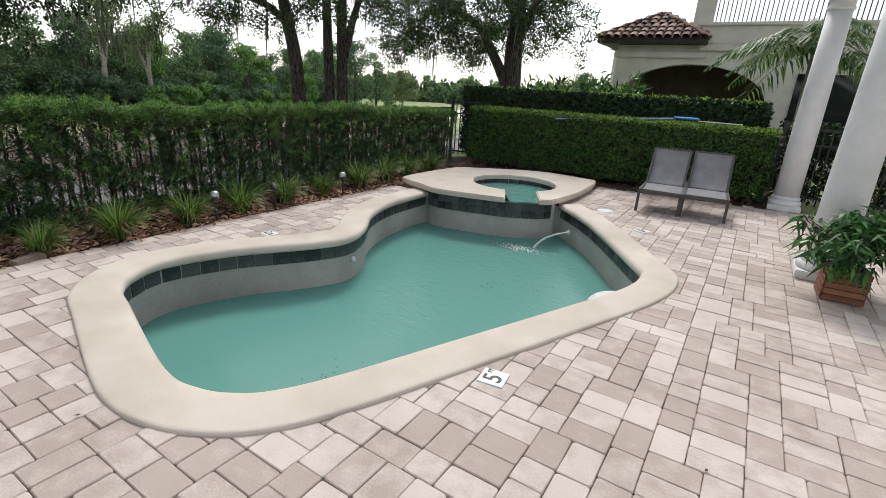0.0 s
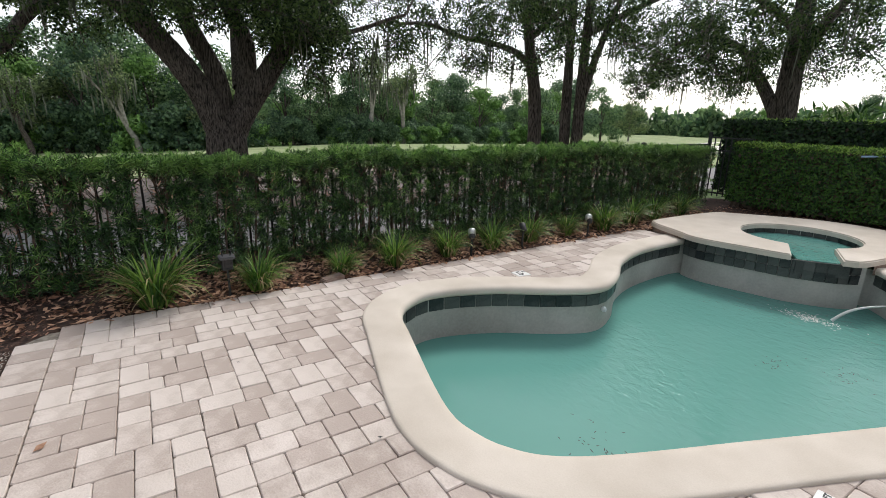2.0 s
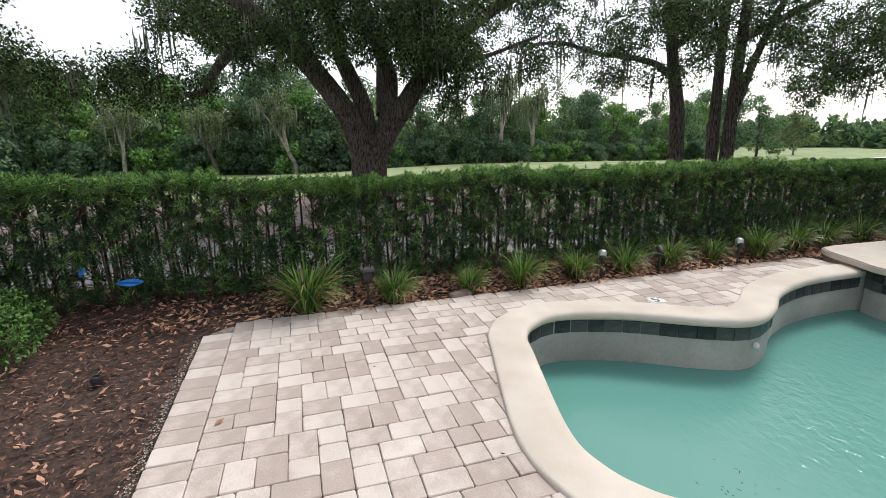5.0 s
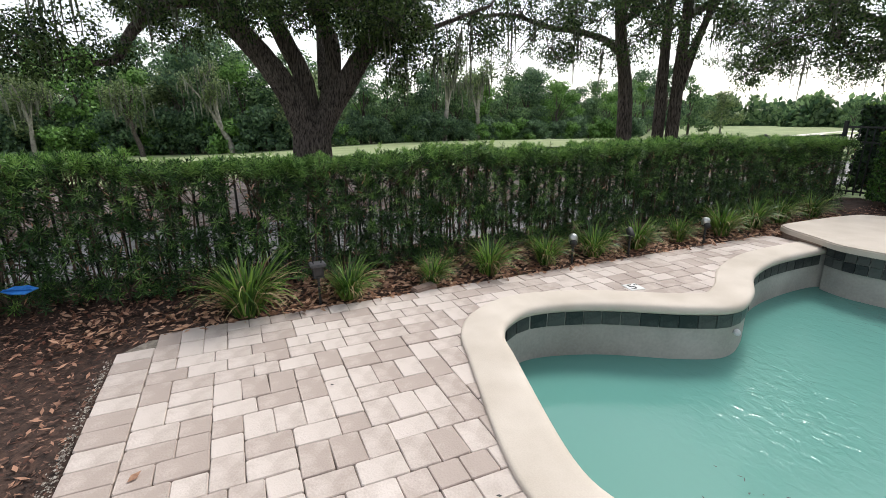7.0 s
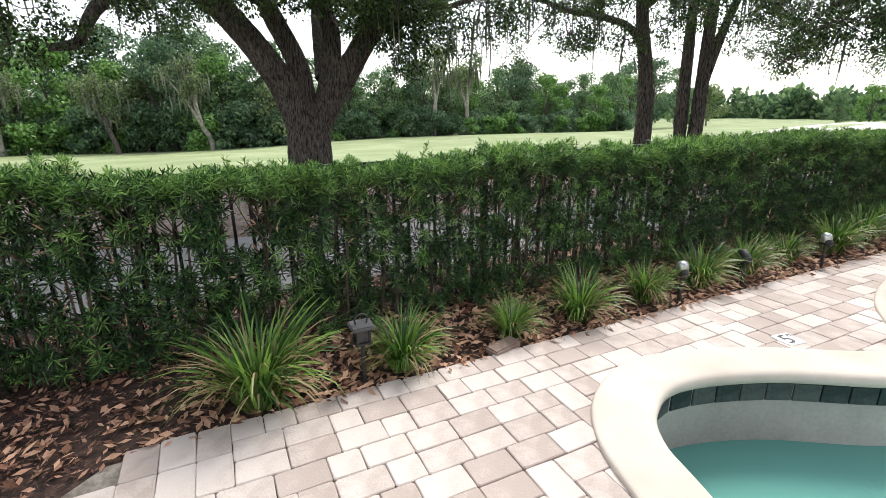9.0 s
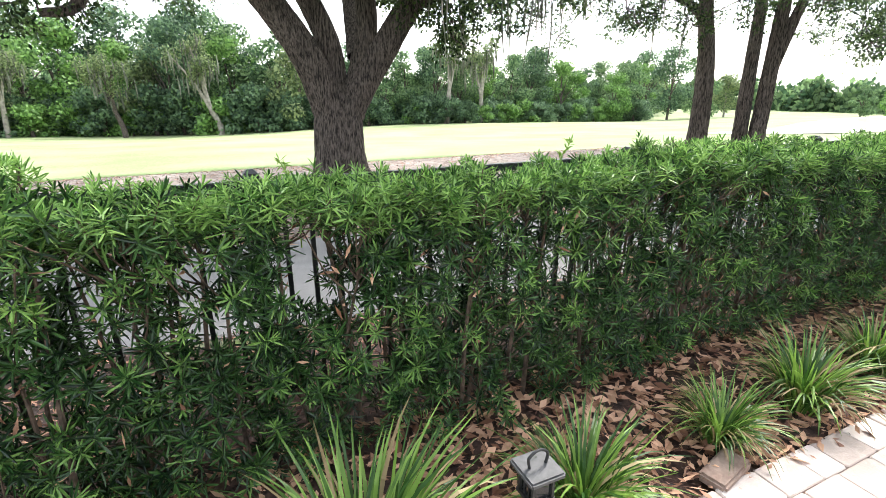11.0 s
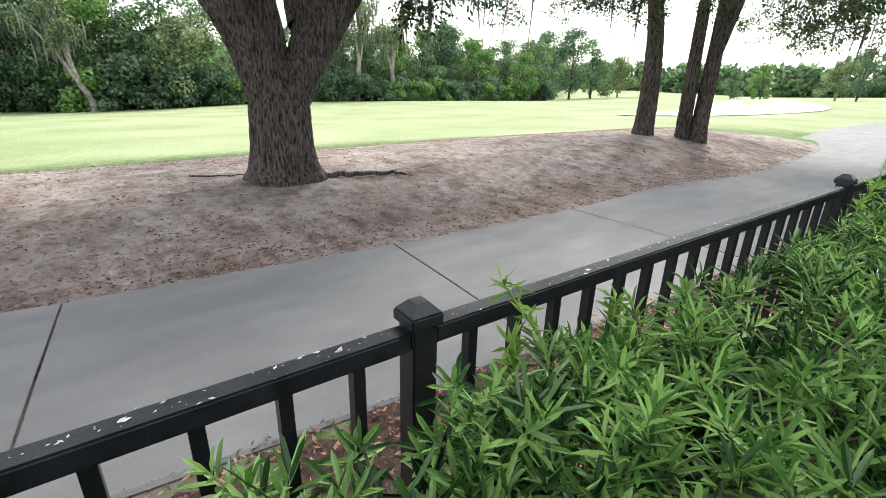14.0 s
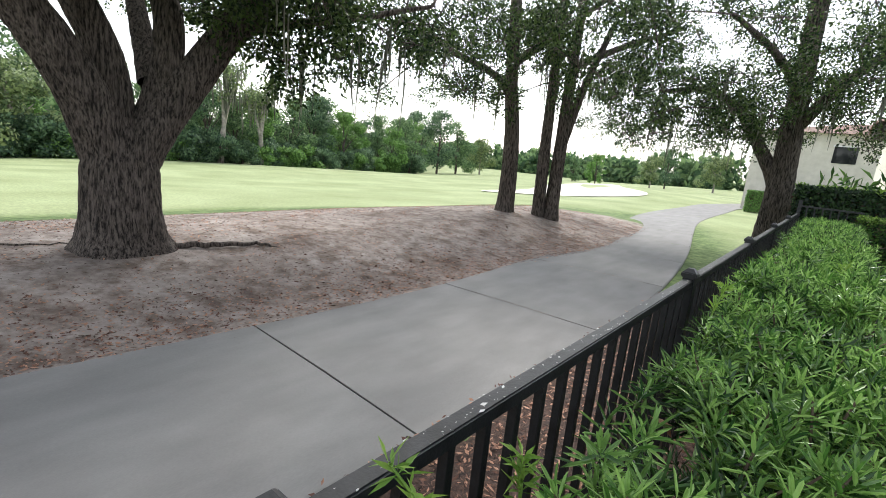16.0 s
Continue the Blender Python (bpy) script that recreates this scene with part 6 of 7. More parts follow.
OLIVE_LEAF = surface("olive_tree_leaf", (0.09, 0.135, 0.06), (0.27, 0.345, 0.15), 0.6, 0.6, 0.0, 3, vary=0.9, island=True, transl=0.45)
# Deep green paled likewise, with the distance haze in its colour.
HAZY_DEEP_LEAF = surface("hazy_deep_green_leaf", (0.044, 0.092, 0.052), (0.155, 0.255, 0.125), 0.6, 0.6, 0.0, 3, vary=0.9, island=True, transl=0.42)
LIME_LEAF = surface("bright_tree_leaf", (0.07, 0.16, 0.035), (0.22, 0.40, 0.10), 0.6, 0.6, 0.0, 3, vary=0.9, island=True, transl=0.3)
WOODS = [wood_variant(201, 11, 3.6, BARK, 0.3), wood_variant(202, 12.5, 3.9, BARK, 1.0, HAZY_DEEP_LEAF), wood_variant(203, 9, 3.4, PALE_BARK, 1.6, OLIVE_LEAF),
         wood_variant(204, 10, 3.2, BARK, 0.0, LIME_LEAF), wood_variant(205, 13, 4.2, BARK, 2.0), wood_variant(206, 4.2, 2.6, BARK, -0.2, HAZY_DEEP_LEAF), wood_variant(207, 3.2, 2.2, BARK, -0.2, LIME_LEAF)]


def wood_tree(x, y, v, s, rz, group, label=""):
    names = ("broad woodland tree in full dark green leaf", "tall deep green woodland tree", "olive-green tree with a pale forked trunk", "bright green woodland tree leafed to the ground", "tall woodland tree with open lower trunk",
             "dark understorey bush at the wood's edge", "bright understorey bush at the wood's edge")
    t = thing("woodland_tree" if v < 5 else "woodland_bush", pose(x, y, float(terrain(x, y)) - 0.1, 0, 0, rz), label or names[v], "tree" if v < 5 else "bush", group)
    t.scale = (s, s, s)
    put_part("crown", WOODS[v][0], t)
    put_part("trunk", WOODS[v][1], t)


def woods():
    g = np.random.default_rng(300)
    edge = smooth_line([(-65, -68), (-67, -52), (-70, -30), (-70, -10), (-62, 8), (-58, 25), (-60, 45), (-62, 62)], 8)
    arc = np.r_[0, np.cumsum(np.linalg.norm(np.diff(edge, axis=0), axis=1))]
    for row, (back, gap, vs) in enumerate(((0.0, 2.2, (5, 6, 5)), (2.2, 2.5, (5, 5, 6)), (2.5, 4.6, (0, 3, 2, 1)), (6.5, 5.2, (0, 1, 4, 3)), (11.5, 5.8, (4, 1, 0)))):
        s = g.uniform(0, gap)
        while s < arc[-1]:
            x, y = np.interp(s, arc, edge[:, 0]), np.interp(s, arc, edge[:, 1])
            wood_tree(x - back + g.normal(0, 1.0), y + g.normal(0, 0.8) + back * 0.25 * (y > 40), int(g.choice(vs)), g.uniform(0.7, 1.02) * np.interp(y, (-20, 4, 15, 60), (1.22, 1.22, 0.84, 0.84)), g.uniform(0, 360), "woods across the fairway")
            s += gap * g.uniform(0.75, 1.25)
    for k, (x, y) in enumerate(((-70, 66), (-74, 74), (-80, 82), (-86, 90), (-93, 98), (-100, 108), (-108, 118), (-67, 74), (-70, 84), (-72, 96), (-84, 78), (-96, 92))):
        wood_tree(x, y, (0, 3, 1, 0, 2)[k % 5], 0.95 + 0.05 * (k % 3), 57 * k, "woods across the fairway")
    # single rounded trees on the far fairway
    for x, y, v, s in ((-40, 88, 3, 0.55), (-29, 84, 2, 0.62), (-50, 100, 0, 0.5), (-21, 92, 2, 0.7), (-14, 98, 0, 0.6), (-34, 112, 1, 0.7)):
        wood_tree(x, y, v, s, 40 * s, "park trees on the far fairway", "rounded park tree on the far fairway")


def forked_tree(x, y, h, lean, seed, pale=True):
    """Leaning forked trunk with a thin crown and hanging moss at the wood's edge."""
    g = np.random.default_rng(seed)
    t = thing("forked_tree", pose(x, y, float(terrain(x, y)) - 0.1, 0, 0, 0), "pale forked trunk hung with grey moss at the wood's edge" if pale else "dark forked trunk at the wood's edge", "tree", "woods across the fairway")
    bark = PALE_BARK if pale else BARK
    fork = np.array((0.1, lean * h * 0.25, h * g.uniform(0.25, 0.4)))
    tips, items = [], [tube_arrays(smooth_line([(0, 0, -0.6), (0, lean * 0.3, h * 0.12), fork], 5), np.linspace(0.34, 0.24, 11) * h / 9, 9)]
    for s in (-1, 1, 0.3):
        e = fork + np.array((g.uniform(-0.6, 0.6), (lean + s * 0.28) * h * 0.55, h * g.uniform(0.5, 0.68)))
        items.append(tube_arrays(smooth_line([fork, (fork + e) / 2 + (0, -s * 0.25, 0.2), e], 5), np.linspace(0.19, 0.05, 11) * h / 9, 7))
        tips.append(e)
        for q in range(3):
            a = fork + (e - fork) * g.uniform(0.4, 0.95)
            b2 = a + np.array((g.uniform(-1, 1), g.uniform(-1.6, 1.6), g.uniform(0.2, 1.2)))
            items.append(tube_arrays([a, (a + b2) / 2 + (0, 0, 0.15), b2], [0.06, 0.045, 0.02], 5))
            tips.append(b2)
    put_part("trunk", mesh_np("trunk", *join_arrays(items), bark, True), t)
    m = 170
    P = np.concatenate([e + unit(g, m) * g.uniform(0.2, 1.15, (m, 1)) for e in tips])
    n = len(P)
    put_part("crown", mesh_np("crown", *leaf_arrays(P, unit(g, n), unit(g, n) + (0, 0, 0.5), g.uniform(0.16, 0.36, n), g.uniform(0.10, 0.22, n), 0.5), OLIVE_LEAF), t)
    st = []
    for e in tips:
        for q in range(5):
            p = e + g.normal(0, 0.5, 3)
            L = g.uniform(0.8, 2.6)
            st.append(tube_arrays([p, p + (0.03, 0.05, -L * 0.5), p + (0, 0.02, -L)], [0.03, 0.10, 0.01], 4))
    put_part("hanging_moss", mesh_np("hanging_moss", *join_arrays(st), MOSS), t)["kind"] = "stuff"


for k, (x, y, h, lean) in enumerate(((-68, -19.5, 8.0, 0.1), (-64.5, -8.6, 8.5, -0.2), (-63.0, 0.8, 10.0, -0.3), (-57.5, 26.0, 10.0, 0.1), (-57.8, 31.0, 9.5, -0.08))):
    forked_tree(x, y, h, lean, 330 + k, k != 1)


woods()


def far_woods():
    """A long low belt of trees that closes the view beyond the course."""
    g = np.random.default_rng(400)
    items = []
    bel = smooth_line([(-260, -260), (-200, -140), (-150, -20), (-150, 90), (-130, 150), (-95, 172), (-50, 170), (-10, 165), (40, 150), (100, 120), (150, 40), (140, -60), (80, -160), (-40, -240)], 10)
    arc = np.r_[0, np.cumsum(np.linalg.norm(np.diff(bel, axis=0), axis=1))]
    for s in np.arange(0, arc[-1], 2.4):
        x, y = np.interp(s, arc, bel[:, 0]) + g.normal(0, 4), np.interp(s, arc, bel[:, 1]) + g.normal(0, 4)
        h, w = g.uniform(7, 11), g.uniform(4, 6.5)
        b = float(terrain(x, y)) - 1
        m = 230
        d = unit(g, m)
        zz = g.uniform(0, 1, m) ** 1.3
        P = np.array((x, y, b)) + np.stack([d[:, 0] * w * np.sqrt(1 - 0.85 * zz ** 2), d[:, 1] * w * np.sqrt(1 - 0.85 * zz ** 2), zz * h], 1)
        items.append(leaf_arrays(P, np.cross(d, unit(g, m)), d + unit(g, m) * 0.5, g.uniform(1.4, 2.6, m), g.uniform(1.0, 1.9, m), 0.5))
    tagged(new("far_woods", mesh_np("far_woods", *join_arrays(items), HAZY_WOOD_LEAF)), "distant belt of mixed green trees", "woods", kind="stuff")


far_woods()


# ---- neighbouring house ----
def tile_roof(t, corners, apex, name):
    """Hip roof faces covered with rows of half-round tiles."""
    apex = np.array(apex, float)
    items = []
    for a, b in zip(corners, corners[1:] + corners[:1]):
        a, b = np.array(a, float), np.array(b, float)
        mid = (a + b) / 2
        up = apex - mid
        L, H = np.linalg.norm(b - a), np.linalg.norm(up)
        u, v = (b - a) / L, up / H
        nrm = np.cross(u, v)
        rows = int(H / 0.30)
        for r in range(rows):
            f0, f1 = r / rows, (r + 1.15) / rows
            half = L / 2 * (1 - f0)
            n = int(2 * half / 0.24)
            for c in range(n):
                off = -half + (c + 0.5) * (2 * half / max(n, 1))
                p0 = mid + v * H * f0 + u * off + nrm * 0.045
                p1 = mid + v * H * min(f1, 1) + u * off + nrm * 0.012
                ang = np.linspace(-0.1, np.pi + 0.1, 6)
                V = np.concatenate([p0 + np.outer(np.cos(ang) * 0.12, u) + np.outer(np.sin(ang) * 0.075, nrm), p1 + np.outer(np.cos(ang) * 0.10, u) + np.outer(np.sin(ang) * 0.06, nrm)])
                items.append((V, np.array([(k, k + 1, 7 + k, 6 + k) for k in range(5)])))
    put_part(name, mesh_np(name, *join_arrays(items), ROOF_TILE), t, "weathered brown clay barrel tiles")["kind"] = "stuff"
    bm = bmesh.new()
    vs = [bm.verts.new(c) for c in corners] + [bm.verts.new(apex)]
    for k in range(4):
        bm.faces.new((vs[k], vs[(k + 1) % 4], vs[4]))
    bm.faces.new(vs[:4])
    part("roof_deck", bm, EAVE, t)


# Stucco darkened to brown: the shade inside the loggia, put in the colour.
LOGGIA_SHADE = surface("loggia_shade_stucco", (0.13, 0.095, 0.072), (0.20, 0.15, 0.115), 3, 0.9, 0.3, 90, stain=0.1)


def house():
    t = thing("neighbour_house", Matrix(), "cream stucco house with arched loggia and tiled roof", "house")
    y = 18.6
    a = np.linspace(0, np.pi, 25)
    arch = [(-1.30 + 2.12 * math.cos(q), 1.55 + 1.08 * math.sin(q)) for q in a]
    pts = [(-3.68, -0.6), (-3.68, 3.25), (14, 3.25), (14, -0.6), (0.82, -0.6)] + arch + [(-3.42, -0.6)]
    bm = bmesh.new()
    f = [bm.verts.new((px, y, pz)) for px, pz in pts]
    b = [bm.verts.new((px, y + 0.35, pz)) for px, pz in pts]
    bm.faces.new(f)
    bm.faces.new(b[::-1])
    for k in range(len(pts)):
        bm.faces.new((f[k], f[(k + 1) % len(pts)], b[(k + 1) % len(pts)], b[k]))
    part("loggia_wall", bm, STUCCO, t)
    part("side_wall", boxm(-3.68, -3.4, y + 0.35, y + 9, -0.6, 3.25), STUCCO, t)
    part("loggia_ceiling", boxm(-3.4, 14, y + 0.35, y + 4, 2.9, 3.25), LOGGIA_SHADE, t)
    part("inner_wall", boxm(-3.4, 14, y + 3.6, y + 3.9, -0.6, 2.9), LOGGIA_SHADE, t, "back wall of the loggia, its shade put in the brown")
    part("cornice", boxm(-1.25, 14, y - 0.12, y - 0.002, 3.02, 3.20, 0.03), STUCCO, t)
    part("cornice", boxm(-3.75, -1.0, y - 0.1, y - 0.004, 2.80, 2.98, 0.02), STUCCO, t)
    part("terrace_parapet", boxm(-1.25, 14, y - 0.02, y + 0.3, 3.25, 3.72), STUCCO, t)
    part("parapet_cap", boxm(-1.30, 14, y - 0.10, y + 0.36, 3.72, 3.82, 0.02), STUCCO, t)
    part("terrace_pier", boxm(-1.55, -1.05, y + 0.02, y + 0.5, 3.25, 6.2), STUCCO, t)
    part("upper_wall", boxm(5.5, 14, y + 4, y + 4.3, 3.25, 6.6), STUCCO, t)
    bar = boxm(-0.014, 0.014, -0.014, 0.014, 0, 0.95)
    bme = bpy.data.meshes.new("baluster"); bar.to_mesh(bme); bar.free(); bme.materials.append(IRON)
    for k in range(70):
        put_part("baluster", bme, t).location = (-0.95 + 0.115 * k, y + 0.15, 3.82)
    part("hand_rail", boxm(-1.05, 7.2, y + 0.12, y + 0.18, 4.77, 4.81), IRON, t)
    w = part("window", boxm(1.45, 3.3, y - 0.05, y - 0.01, 0.2, 2.45), GLASS_DARK, t, "tall dark window")
    part("window_frame", boxm(1.37, 3.38, y - 0.03, y - 0.004, 2.45, 2.55, 0.01), STUCCO, w)
    part("eave", boxm(-4.25, -1.02, y - 0.5, y + 2.8, 3.18, 3.34, 0.02), EAVE, t)
    tile_roof(t, [(-4.3, y - 0.55, 3.34), (-0.98, y - 0.55, 3.34), (-0.98, y + 2.85, 3.34), (-4.3, y + 2.85, 3.34)], (-2.64, y + 1.15, 4.25), "roof_tiles")


house()


def far_house():
    t = thing("far_house", pose(-5.2, 43, -0.8), "pale two-storey house far beyond the hedge", "house")
    part("wall", boxm(-5.0, 9, 0, 8, 0, 5.95), STUCCO, t)
    bm = bmesh.new()
    vs = [bm.verts.new(v) for v in ((-5.4, -0.5, 5.95), (9.5, -0.5, 5.95), (9.5, 8.6, 5.95), (-5.4, 8.6, 5.95), (0.5, 4, 7.0), (5, 4, 7.0))]
    for q in ((0, 1, 5, 4), (1, 2, 5), (2, 3, 4, 5), (3, 0, 4), (3, 2, 1, 0)):
        bm.faces.new([vs[i] for i in q])
    part("roof", bm, ROOF_TILE, t)
    for x in (-0.3, 4.2):
        w = part("window", boxm(x, x + 1.3, -0.04, -0.01, 4.0, 5.1), GLASS_DARK, t)
        part("window_frame", boxm(x - 0.08, x + 1.38, -0.03, -0.005, 5.1, 5.2), WHITE, w)


far_house()


# low clipped hedges near the far house and by the path's end
clipped("far_hedge", "low clipped green hedge far along the path", -9.5, -2.0, 39.5, 40.5, 1.5, LIME_LEAF, 500, 0.14, 24, "low hedges along the far path")
for o in [o for o in scene.objects if o.name.startswith("far_hedge")]:
    o.location.z = float(terrain(-7, 40)) - 0.05


# ---- palm ----
PALM_LEAF = surface("palm_leaflet", (0.03, 0.08, 0.02), (0.16, 0.26, 0.065), 3, 0.4, 0.0, 30, vary=0.8, island=True, transl=0.35)


def palm(x, y, z, seed):
    g = np.random.default_rng(seed)
    t = thing("palm_tree", pose(x, y, -0.1), "feathery palm with arching green fronds", "palm")
    put_part("trunk", mesh_np("trunk", *tube_arrays([(0, 0, -0.4), (0.03, 0, z * 0.5), (0, 0, z)], [0.13, 0.10, 0.09], 14), PALE_BARK, True), t)
    for k in range(24):
        a = k * 2.4 + g.uniform(-0.2, 0.2)
        el = g.uniform(-0.05, 1.35)
        L = g.uniform(1.5, 1.9)
        d = np.array((math.cos(a), math.sin(a)))
        s = np.linspace(0, 1, 34)
        r = L * s * math.cos(el) + L * 0.25 * s ** 2
        zz = z + L * s * math.sin(el) - L * 0.75 * s ** 2.2
        mid = np.c_[np.outer(r, d), zz]
        spine = tube_arrays(mid, np.linspace(0.014, 0.003, 34), 5)
        side = np.array((-d[1], d[0], 0))
        P = np.repeat(mid[3:], 2, 0)
        sg = np.tile((1.0, -1.0), 31)
        tg = np.gradient(mid, axis=0)[3:]
        tg /= np.linalg.norm(tg, axis=1)[:, None]
        D = np.repeat(tg, 2, 0) * 0.7 + sg[:, None] * side * 0.8 + np.array((0, 0, -0.15)) + g.normal(0, 0.12, (62, 3))
        lf = leaf_arrays(P, D, np.tile((0, 0, 1.0), (62, 1)), np.repeat(0.50 * np.sin(np.pi * (0.18 + 0.75 * s[3:])), 2), 0.046, 0.4, 0.35)
        fr = put_part("frond", mesh_np("frond", *join_arrays([spine, lf]), PALM_LEAF), t)


palm(1.50, 14.0, 2.7, 71)


def shrub_at(x, y, h, w, n, seed, label, mat, L):
    g = np.random.default_rng(seed)
    t = thing("leafy_shrub", pose(x, y, -0.05), label, "shrub", "shrubs behind the tall hedge")
    P = unit(g, n) * np.array((w, w, h / 2)) * g.uniform(0.5, 1, (n, 1)) + (0, 0, h / 2)
    D = unit(g, n) + np.array((0, 0, 0.7))
    put_part("foliage", mesh_np("foliage", *leaf_arrays(P, D, unit(g, n), L * g.uniform(0.7, 1.2, n), L * 0.16, 0.45, 0.2), mat), t)
    put_part("branchwork", mesh_np("branchwork", *join_arrays([tube_arrays([(0, 0, 0), (g.uniform(-w, w) * 0.4, g.uniform(-w, w) * 0.4, h * 0.8)], [0.02, 0.006], 5) for _ in range(7)]), TWIG), t)


for k, (x, y, h, w) in enumerate(((-3.0, 14.6, 2.15, 0.6), (-3.9, 14.4, 2.0, 0.6), (-2.2, 14.8, 2.1, 0.5), (-4.7, 14.6, 1.9, 0.6))):
    shrub_at(x, y, h, w, 420, 500 + k, "spiky pale green shrub behind the tall hedge", SHRUB_LEAF, 0.40)


# ---- iron fence and gate at the end of the deck ----
def end_fence():
    bar = boxm(-0.009, 0.009, -0.009, 0.009, 0.05, 1.22)
    bme = bpy.data.meshes.new("picket"); bar.to_mesh(bme); bar.free(); bme.materials.append(IRON)
    for x0, x1, y in ((1.22, 3.0, 10.95), (3.0, 4.9, 10.95), (4.9, 6.8, 10.95), (-5.165, -4.3, 10.78)):
        t = thing("iron_fence", pose(x0, y, 0), "black iron picket fence closing the deck's end", "fence", "iron fence at the deck's end")
        for z in (0.1, 0.95, 1.2):
            part("rail", boxm(0, x1 - x0, -0.014, 0.014, z, z + 0.03, 0.003), IRON, t)
        for k in range(1, int((x1 - x0) / 0.11)):
            put_part("picket", bme, t).location = (0.11 * k, 0, 0)
        part("post", boxm(-0.028, 0.028, -0.028, 0.028, -0.1, 1.32, 0.004), IRON, t)
        if x0 > 0:
            g = np.random.default_rng(int(x0 * 10))
            s = thing("fence_shrub", pose(x0 + 0.9, y + 0.5, 0), "dark shrub growing behind the iron fence", "shrub", "shrubs behind the iron fence")
            n = 4200
            P = np.stack([g.uniform(-0.95, 0.95, n), g.uniform(-0.3, 0.3, n), g.uniform(0.0, 1.3, n)], 1)
            put_part("foliage", mesh_np("foliage", *leaf_arrays(P, unit(g, n), unit(g, n), 0.09, 0.05, 0.5), DARK_LEAF), s)
            put_part("branchwork", mesh_np("branchwork", *join_arrays([tube_arrays([(a, 0, -0.1), (a + 0.05, 0.05, 1.1)], [0.015, 0.006], 5) for a in g.uniform(-0.8, 0.8, 6)]), TWIG), s)["kind"] = "stuff"


end_fence()


# fresh shoots standing above the hedge by the fence
def tall_sprig(x, y, z, h, lean):
    g = np.random.default_rng(int(abs(y) * 100))
    t = thing("hedge_shoot", pose(x, y, z), "long fresh yellow-green shoot above the hedge", "shoot", "young shoots on the hedge")
    line = smooth_line([(0, 0, -0.25), (0, 0, 0), (lean[0] * 0.5, lean[1] * 0.5, h * 0.6), (lean[0], lean[1], h)], 5)
    put_part("stalk", mesh_np("stalk", *tube_arrays(line, np.linspace(0.004, 0.002, len(line)), 5), SPRIG), t)
    n = 46
    P = line[g.integers(5, len(line), n)]
    D = unit(g, n) + np.array((0, 0, 0.8))
    put_part("leaf_whorl", mesh_np("leaf_whorl", *leaf_arrays(P, D, unit(g, n), g.uniform(0.03, 0.056, n), 0.008, 0.5, 0.1), SPRIG), t)


tall_sprig(-5.02, 0.86, 1.05, 0.13, (-0.06, -0.05))
tall_sprig(-4.99, 1.02, 1.05, 0.06, (-0.02, 0.03))
tall_sprig(-4.98, 0.76, 1.04, 0.06, (-0.04, 0.02))
tall_sprig(-4.95, 2.2, 1.10, 0.12, (0.02, 0.05))
tall_sprig(-4.62, 3.4, 1.12, 0.12, (0.03, -0.04))


# ---- single leaf and specks on the paving ----
def small_litter():
    g = np.random.default_rng(90)
    spots = [(-2.18, 0.24), (-1.45, 1.70), (0.25, 2.2), (0.6, 4.4), (1.0, 3.1), (-2.6, 1.2)]
    for k, (x, y) in enumerate(spots):
        a = g.uniform(0, 6.28)
        P = np.array([(x, y, 0.008)])
        L = 0.07 if k == 0 else 0.03
        V, Q = leaf_arrays(P, [(math.cos(a), math.sin(a), 0.12)], [(0.1, 0.2, 1.0)], L, L * 0.5)
        tagged(new("fallen_leaf", mesh_np("fallen_leaf", V, Q, DEAD if k == 0 else BLACK_PL)), "curled brown dead leaf on the pavers" if k == 0 else "small dark scrap of leaf on the pavers", "leaf", "scraps on the paving")


small_litter()


# floating debris on the pool
def pool_debris():
    g = np.random.default_rng(95)
    c = [(-1.25, 3.1, 0.22), (-1.0, 2.95, 0.15), (-0.75, 5.6, 0.2), (-1.2, 5.3, 0.15), (-0.3, 4.6, 0.12)]
    P = np.concatenate([np.c_[np.array((x, y)) + g.normal(0, r * 0.5, (30, 2)), np.full(30, WATER_Z + 0.003)] for x, y, r in c])
    n = len(P)
    a = g.uniform(0, 6.28, n)
    tagged(new("pool_debris", mesh_np("pool_debris", *leaf_arrays(P, np.stack([np.cos(a), np.sin(a), np.zeros(n)], 1), np.tile((0, 0, 1.0), (n, 1)), g.uniform(0.01, 0.04, n), 0.008), BLACK_PL)), "dark leaf bits floating on the water", "debris", kind="stuff")


pool_debris()


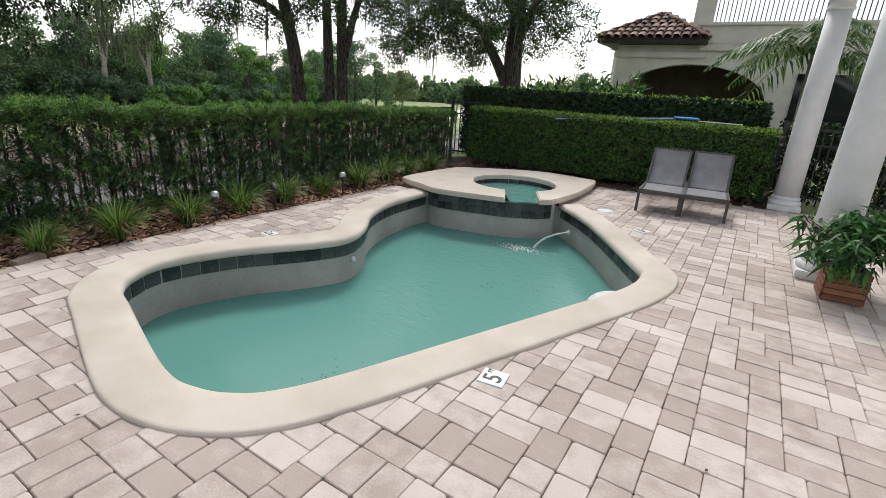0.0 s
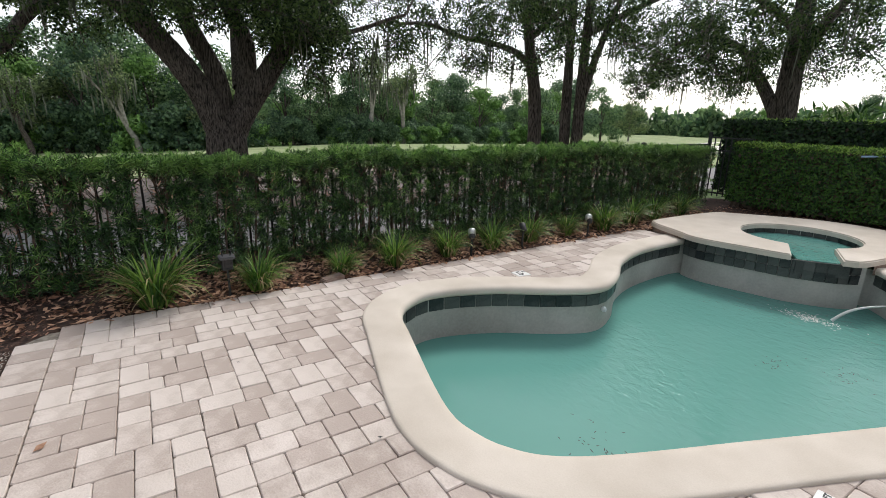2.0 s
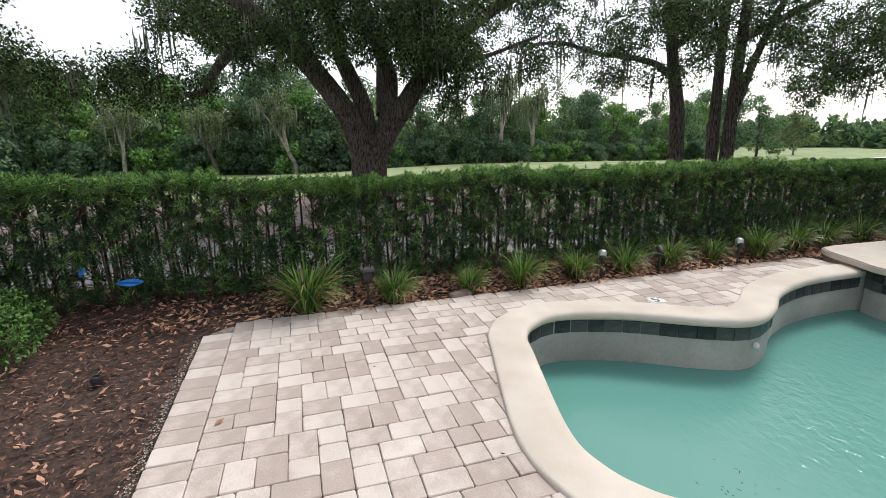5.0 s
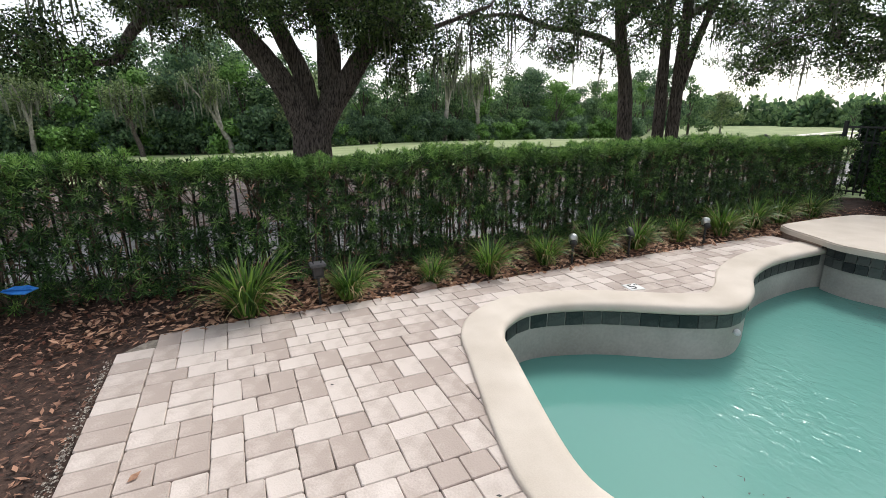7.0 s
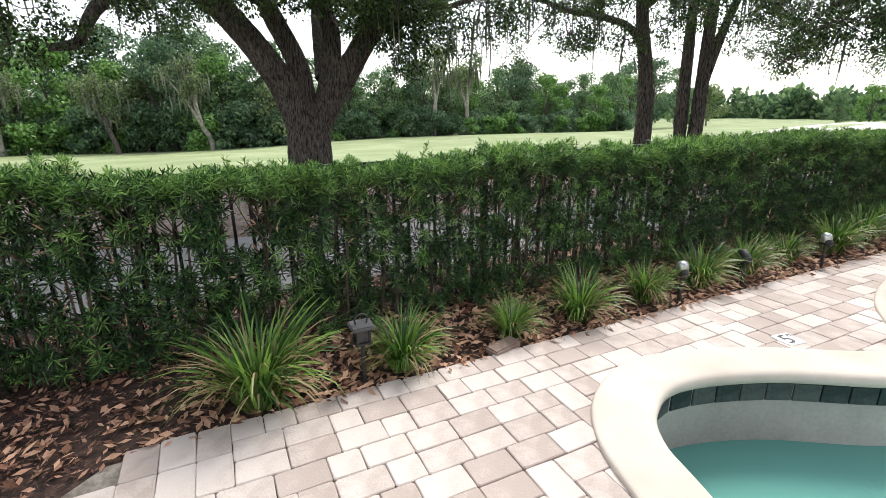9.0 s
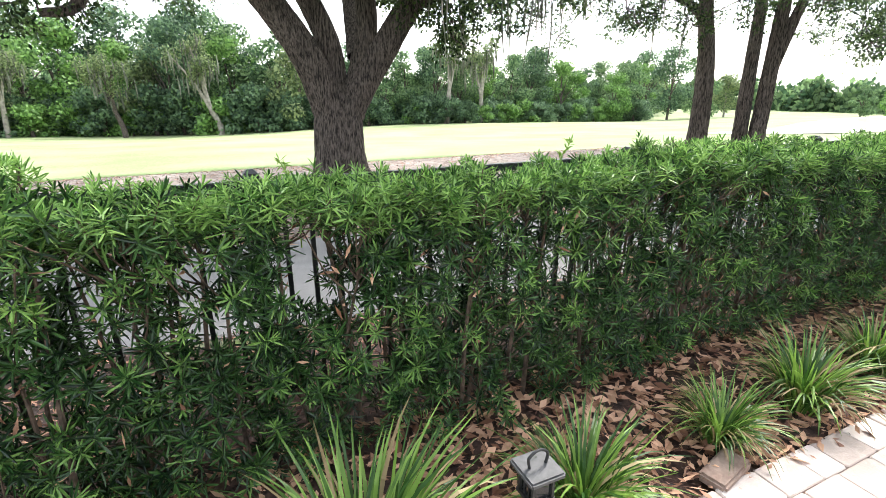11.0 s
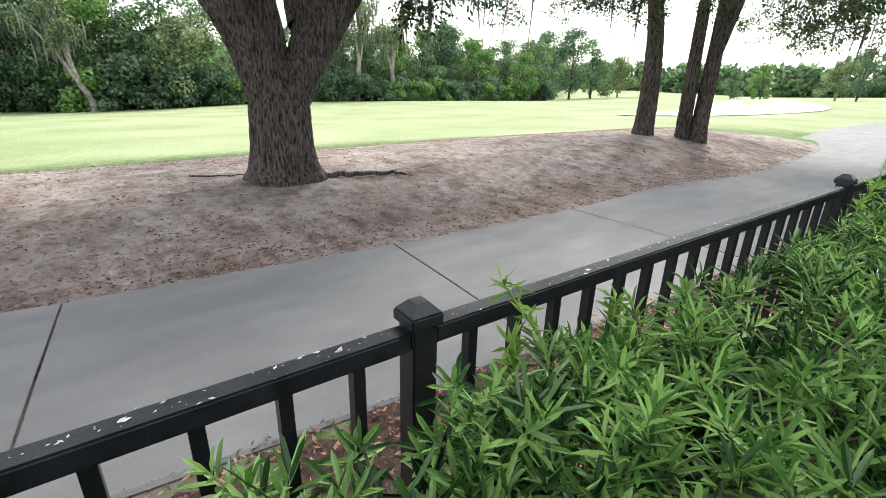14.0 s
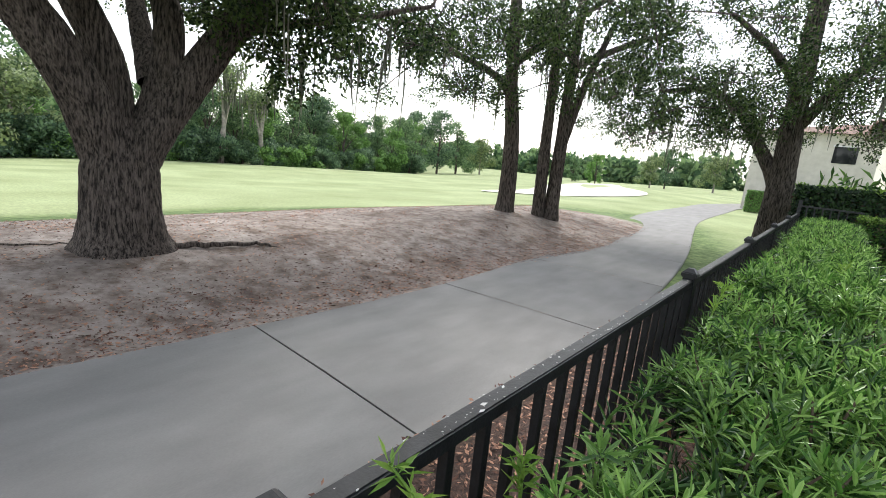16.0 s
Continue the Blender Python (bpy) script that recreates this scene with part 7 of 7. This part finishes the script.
# ---- pavers ----
def build_pavers():
    g = np.random.default_rng(55)
    gap = 0.003
    cache = {}

    def paver_arrays(lx, ly):
        hx, hy = lx / 2 - gap / 2, ly / 2 - gap / 2
        j = lambda s: g.normal(0, s)
        ring = []
        for sx, sy in ((-1, -1), (1, -1), (1, 1), (-1, 1)):
            k1, k2 = g.uniform(0.004, 0.012), g.uniform(0.004, 0.012)
            p, q = (sx * (hx - k1), sy * (hy + j(0.0009))), (sx * (hx + j(0.0009)), sy * (hy - k2))
            ring += [p, q] if sx * sy < 0 else [q, p]
        ring = np.array(ring)
        b = 0.0042
        inner = ring * np.array(((hx - b) / hx, (hy - b) / hy))
        V = np.concatenate([np.c_[ring, np.full(8, -0.05)], np.c_[ring, np.full(8, -0.005)], np.c_[inner, g.normal(0, 0.0006, 8)]])
        Q = [(r * 8 + k, r * 8 + (k + 1) % 8, r * 8 + 8 + (k + 1) % 8, r * 8 + 8 + k) for r in (0, 1) for k in range(8)]
        Q += [(16, 17, 18, 19), (16, 19, 20, 23), (20, 21, 22, 23)]
        return V, np.array(Q)

    def mesh_for(lx, ly):
        key = (round(lx, 3), round(ly, 3), int(g.integers(0, 6)))
        if key not in cache:
            cache[key] = mesh_np("paver", *paver_arrays(lx, ly), PAVER)
        return cache[key]

    U = 0.152
    pieces = []
    # border course along the bed
    x = -3.58
    while x < 7.3:
        pieces.append((x + U / 2, 0.07, U, U * 1.5))
        x += U
    # field: oblongs and squares packed at random on a half-unit grid
    h = U / 2
    nx, ny = int(11.2 / h), int(10.2 / h)
    used = np.zeros((ny, nx), bool)
    for r in range(ny - 3):
        c = 0
        while c < nx - 3:
            if used[r, c]:
                c += 1
                continue
            run = 1
            while c + run < nx and not used[r, c + run] and run < 6:
                run += 1
            w = 2 if run in (2, 4) else 3 if run == 3 else int(g.choice((2, 3), p=(0.62, 0.38)))
            w = min(w, run)
            k = 2 if w == 3 else int(g.choice((2, 3), p=(0.35, 0.65)))
            used[r:r + k, c:c + w] = True
            pieces.append((-3.80 + (c + w / 2) * h, 0.186 + (r + k / 2) * h, w * h, k * h))
            c += w
    A = np.array(pieces)
    keep = inside(A[:, 0], A[:, 1], DECK_OUT)
    solid = np.concatenate([offset_line(POOL_EDGE, 0.20 * SIDE), [(-2.2, 7.3)]])
    keep &= ~inside(A[:, 0], A[:, 1], solid)
    keep &= ~inside(A[:, 0], A[:, 1], POOL_IN)
    keep &= ~inside(A[:, 0], A[:, 1], [(-3.7, 7.05), (-2.8, 6.8), (-1.4, 7.3), (-1.3, 9.5), (-2.4, 9.5), (-3.7, 8.7)])
    A = A[keep]
    near = (A[:, 0] < -1.75) & (A[:, 1] < 2.55)
    rest = []
    made = 0
    for (x, y, lx, ly), nr in zip(A, near):
        z, r = g.normal(0, 0.0018), g.normal(0, 0.5)
        if nr and made < 300:
            o = put_part("paver", mesh_for(lx, ly), DECK)
            o.matrix_local = pose(x, y, z, g.normal(0, 0.25), g.normal(0, 0.25), r)
            made += 1
        else:
            V, Q = paver_arrays(lx, ly)
            a = radians(r)
            W = np.stack([x + V[:, 0] * math.cos(a) - V[:, 1] * math.sin(a), y + V[:, 0] * math.sin(a) + V[:, 1] * math.cos(a), V[:, 2] + z + V[:, 0] * g.normal(0, 0.004)], 1)
            rest.append((W, Q))
    put_part("pavers", mesh_np("pavers", *join_arrays(rest), PAVER_ISLAND), DECK)["kind"] = "stuff"


build_pavers()
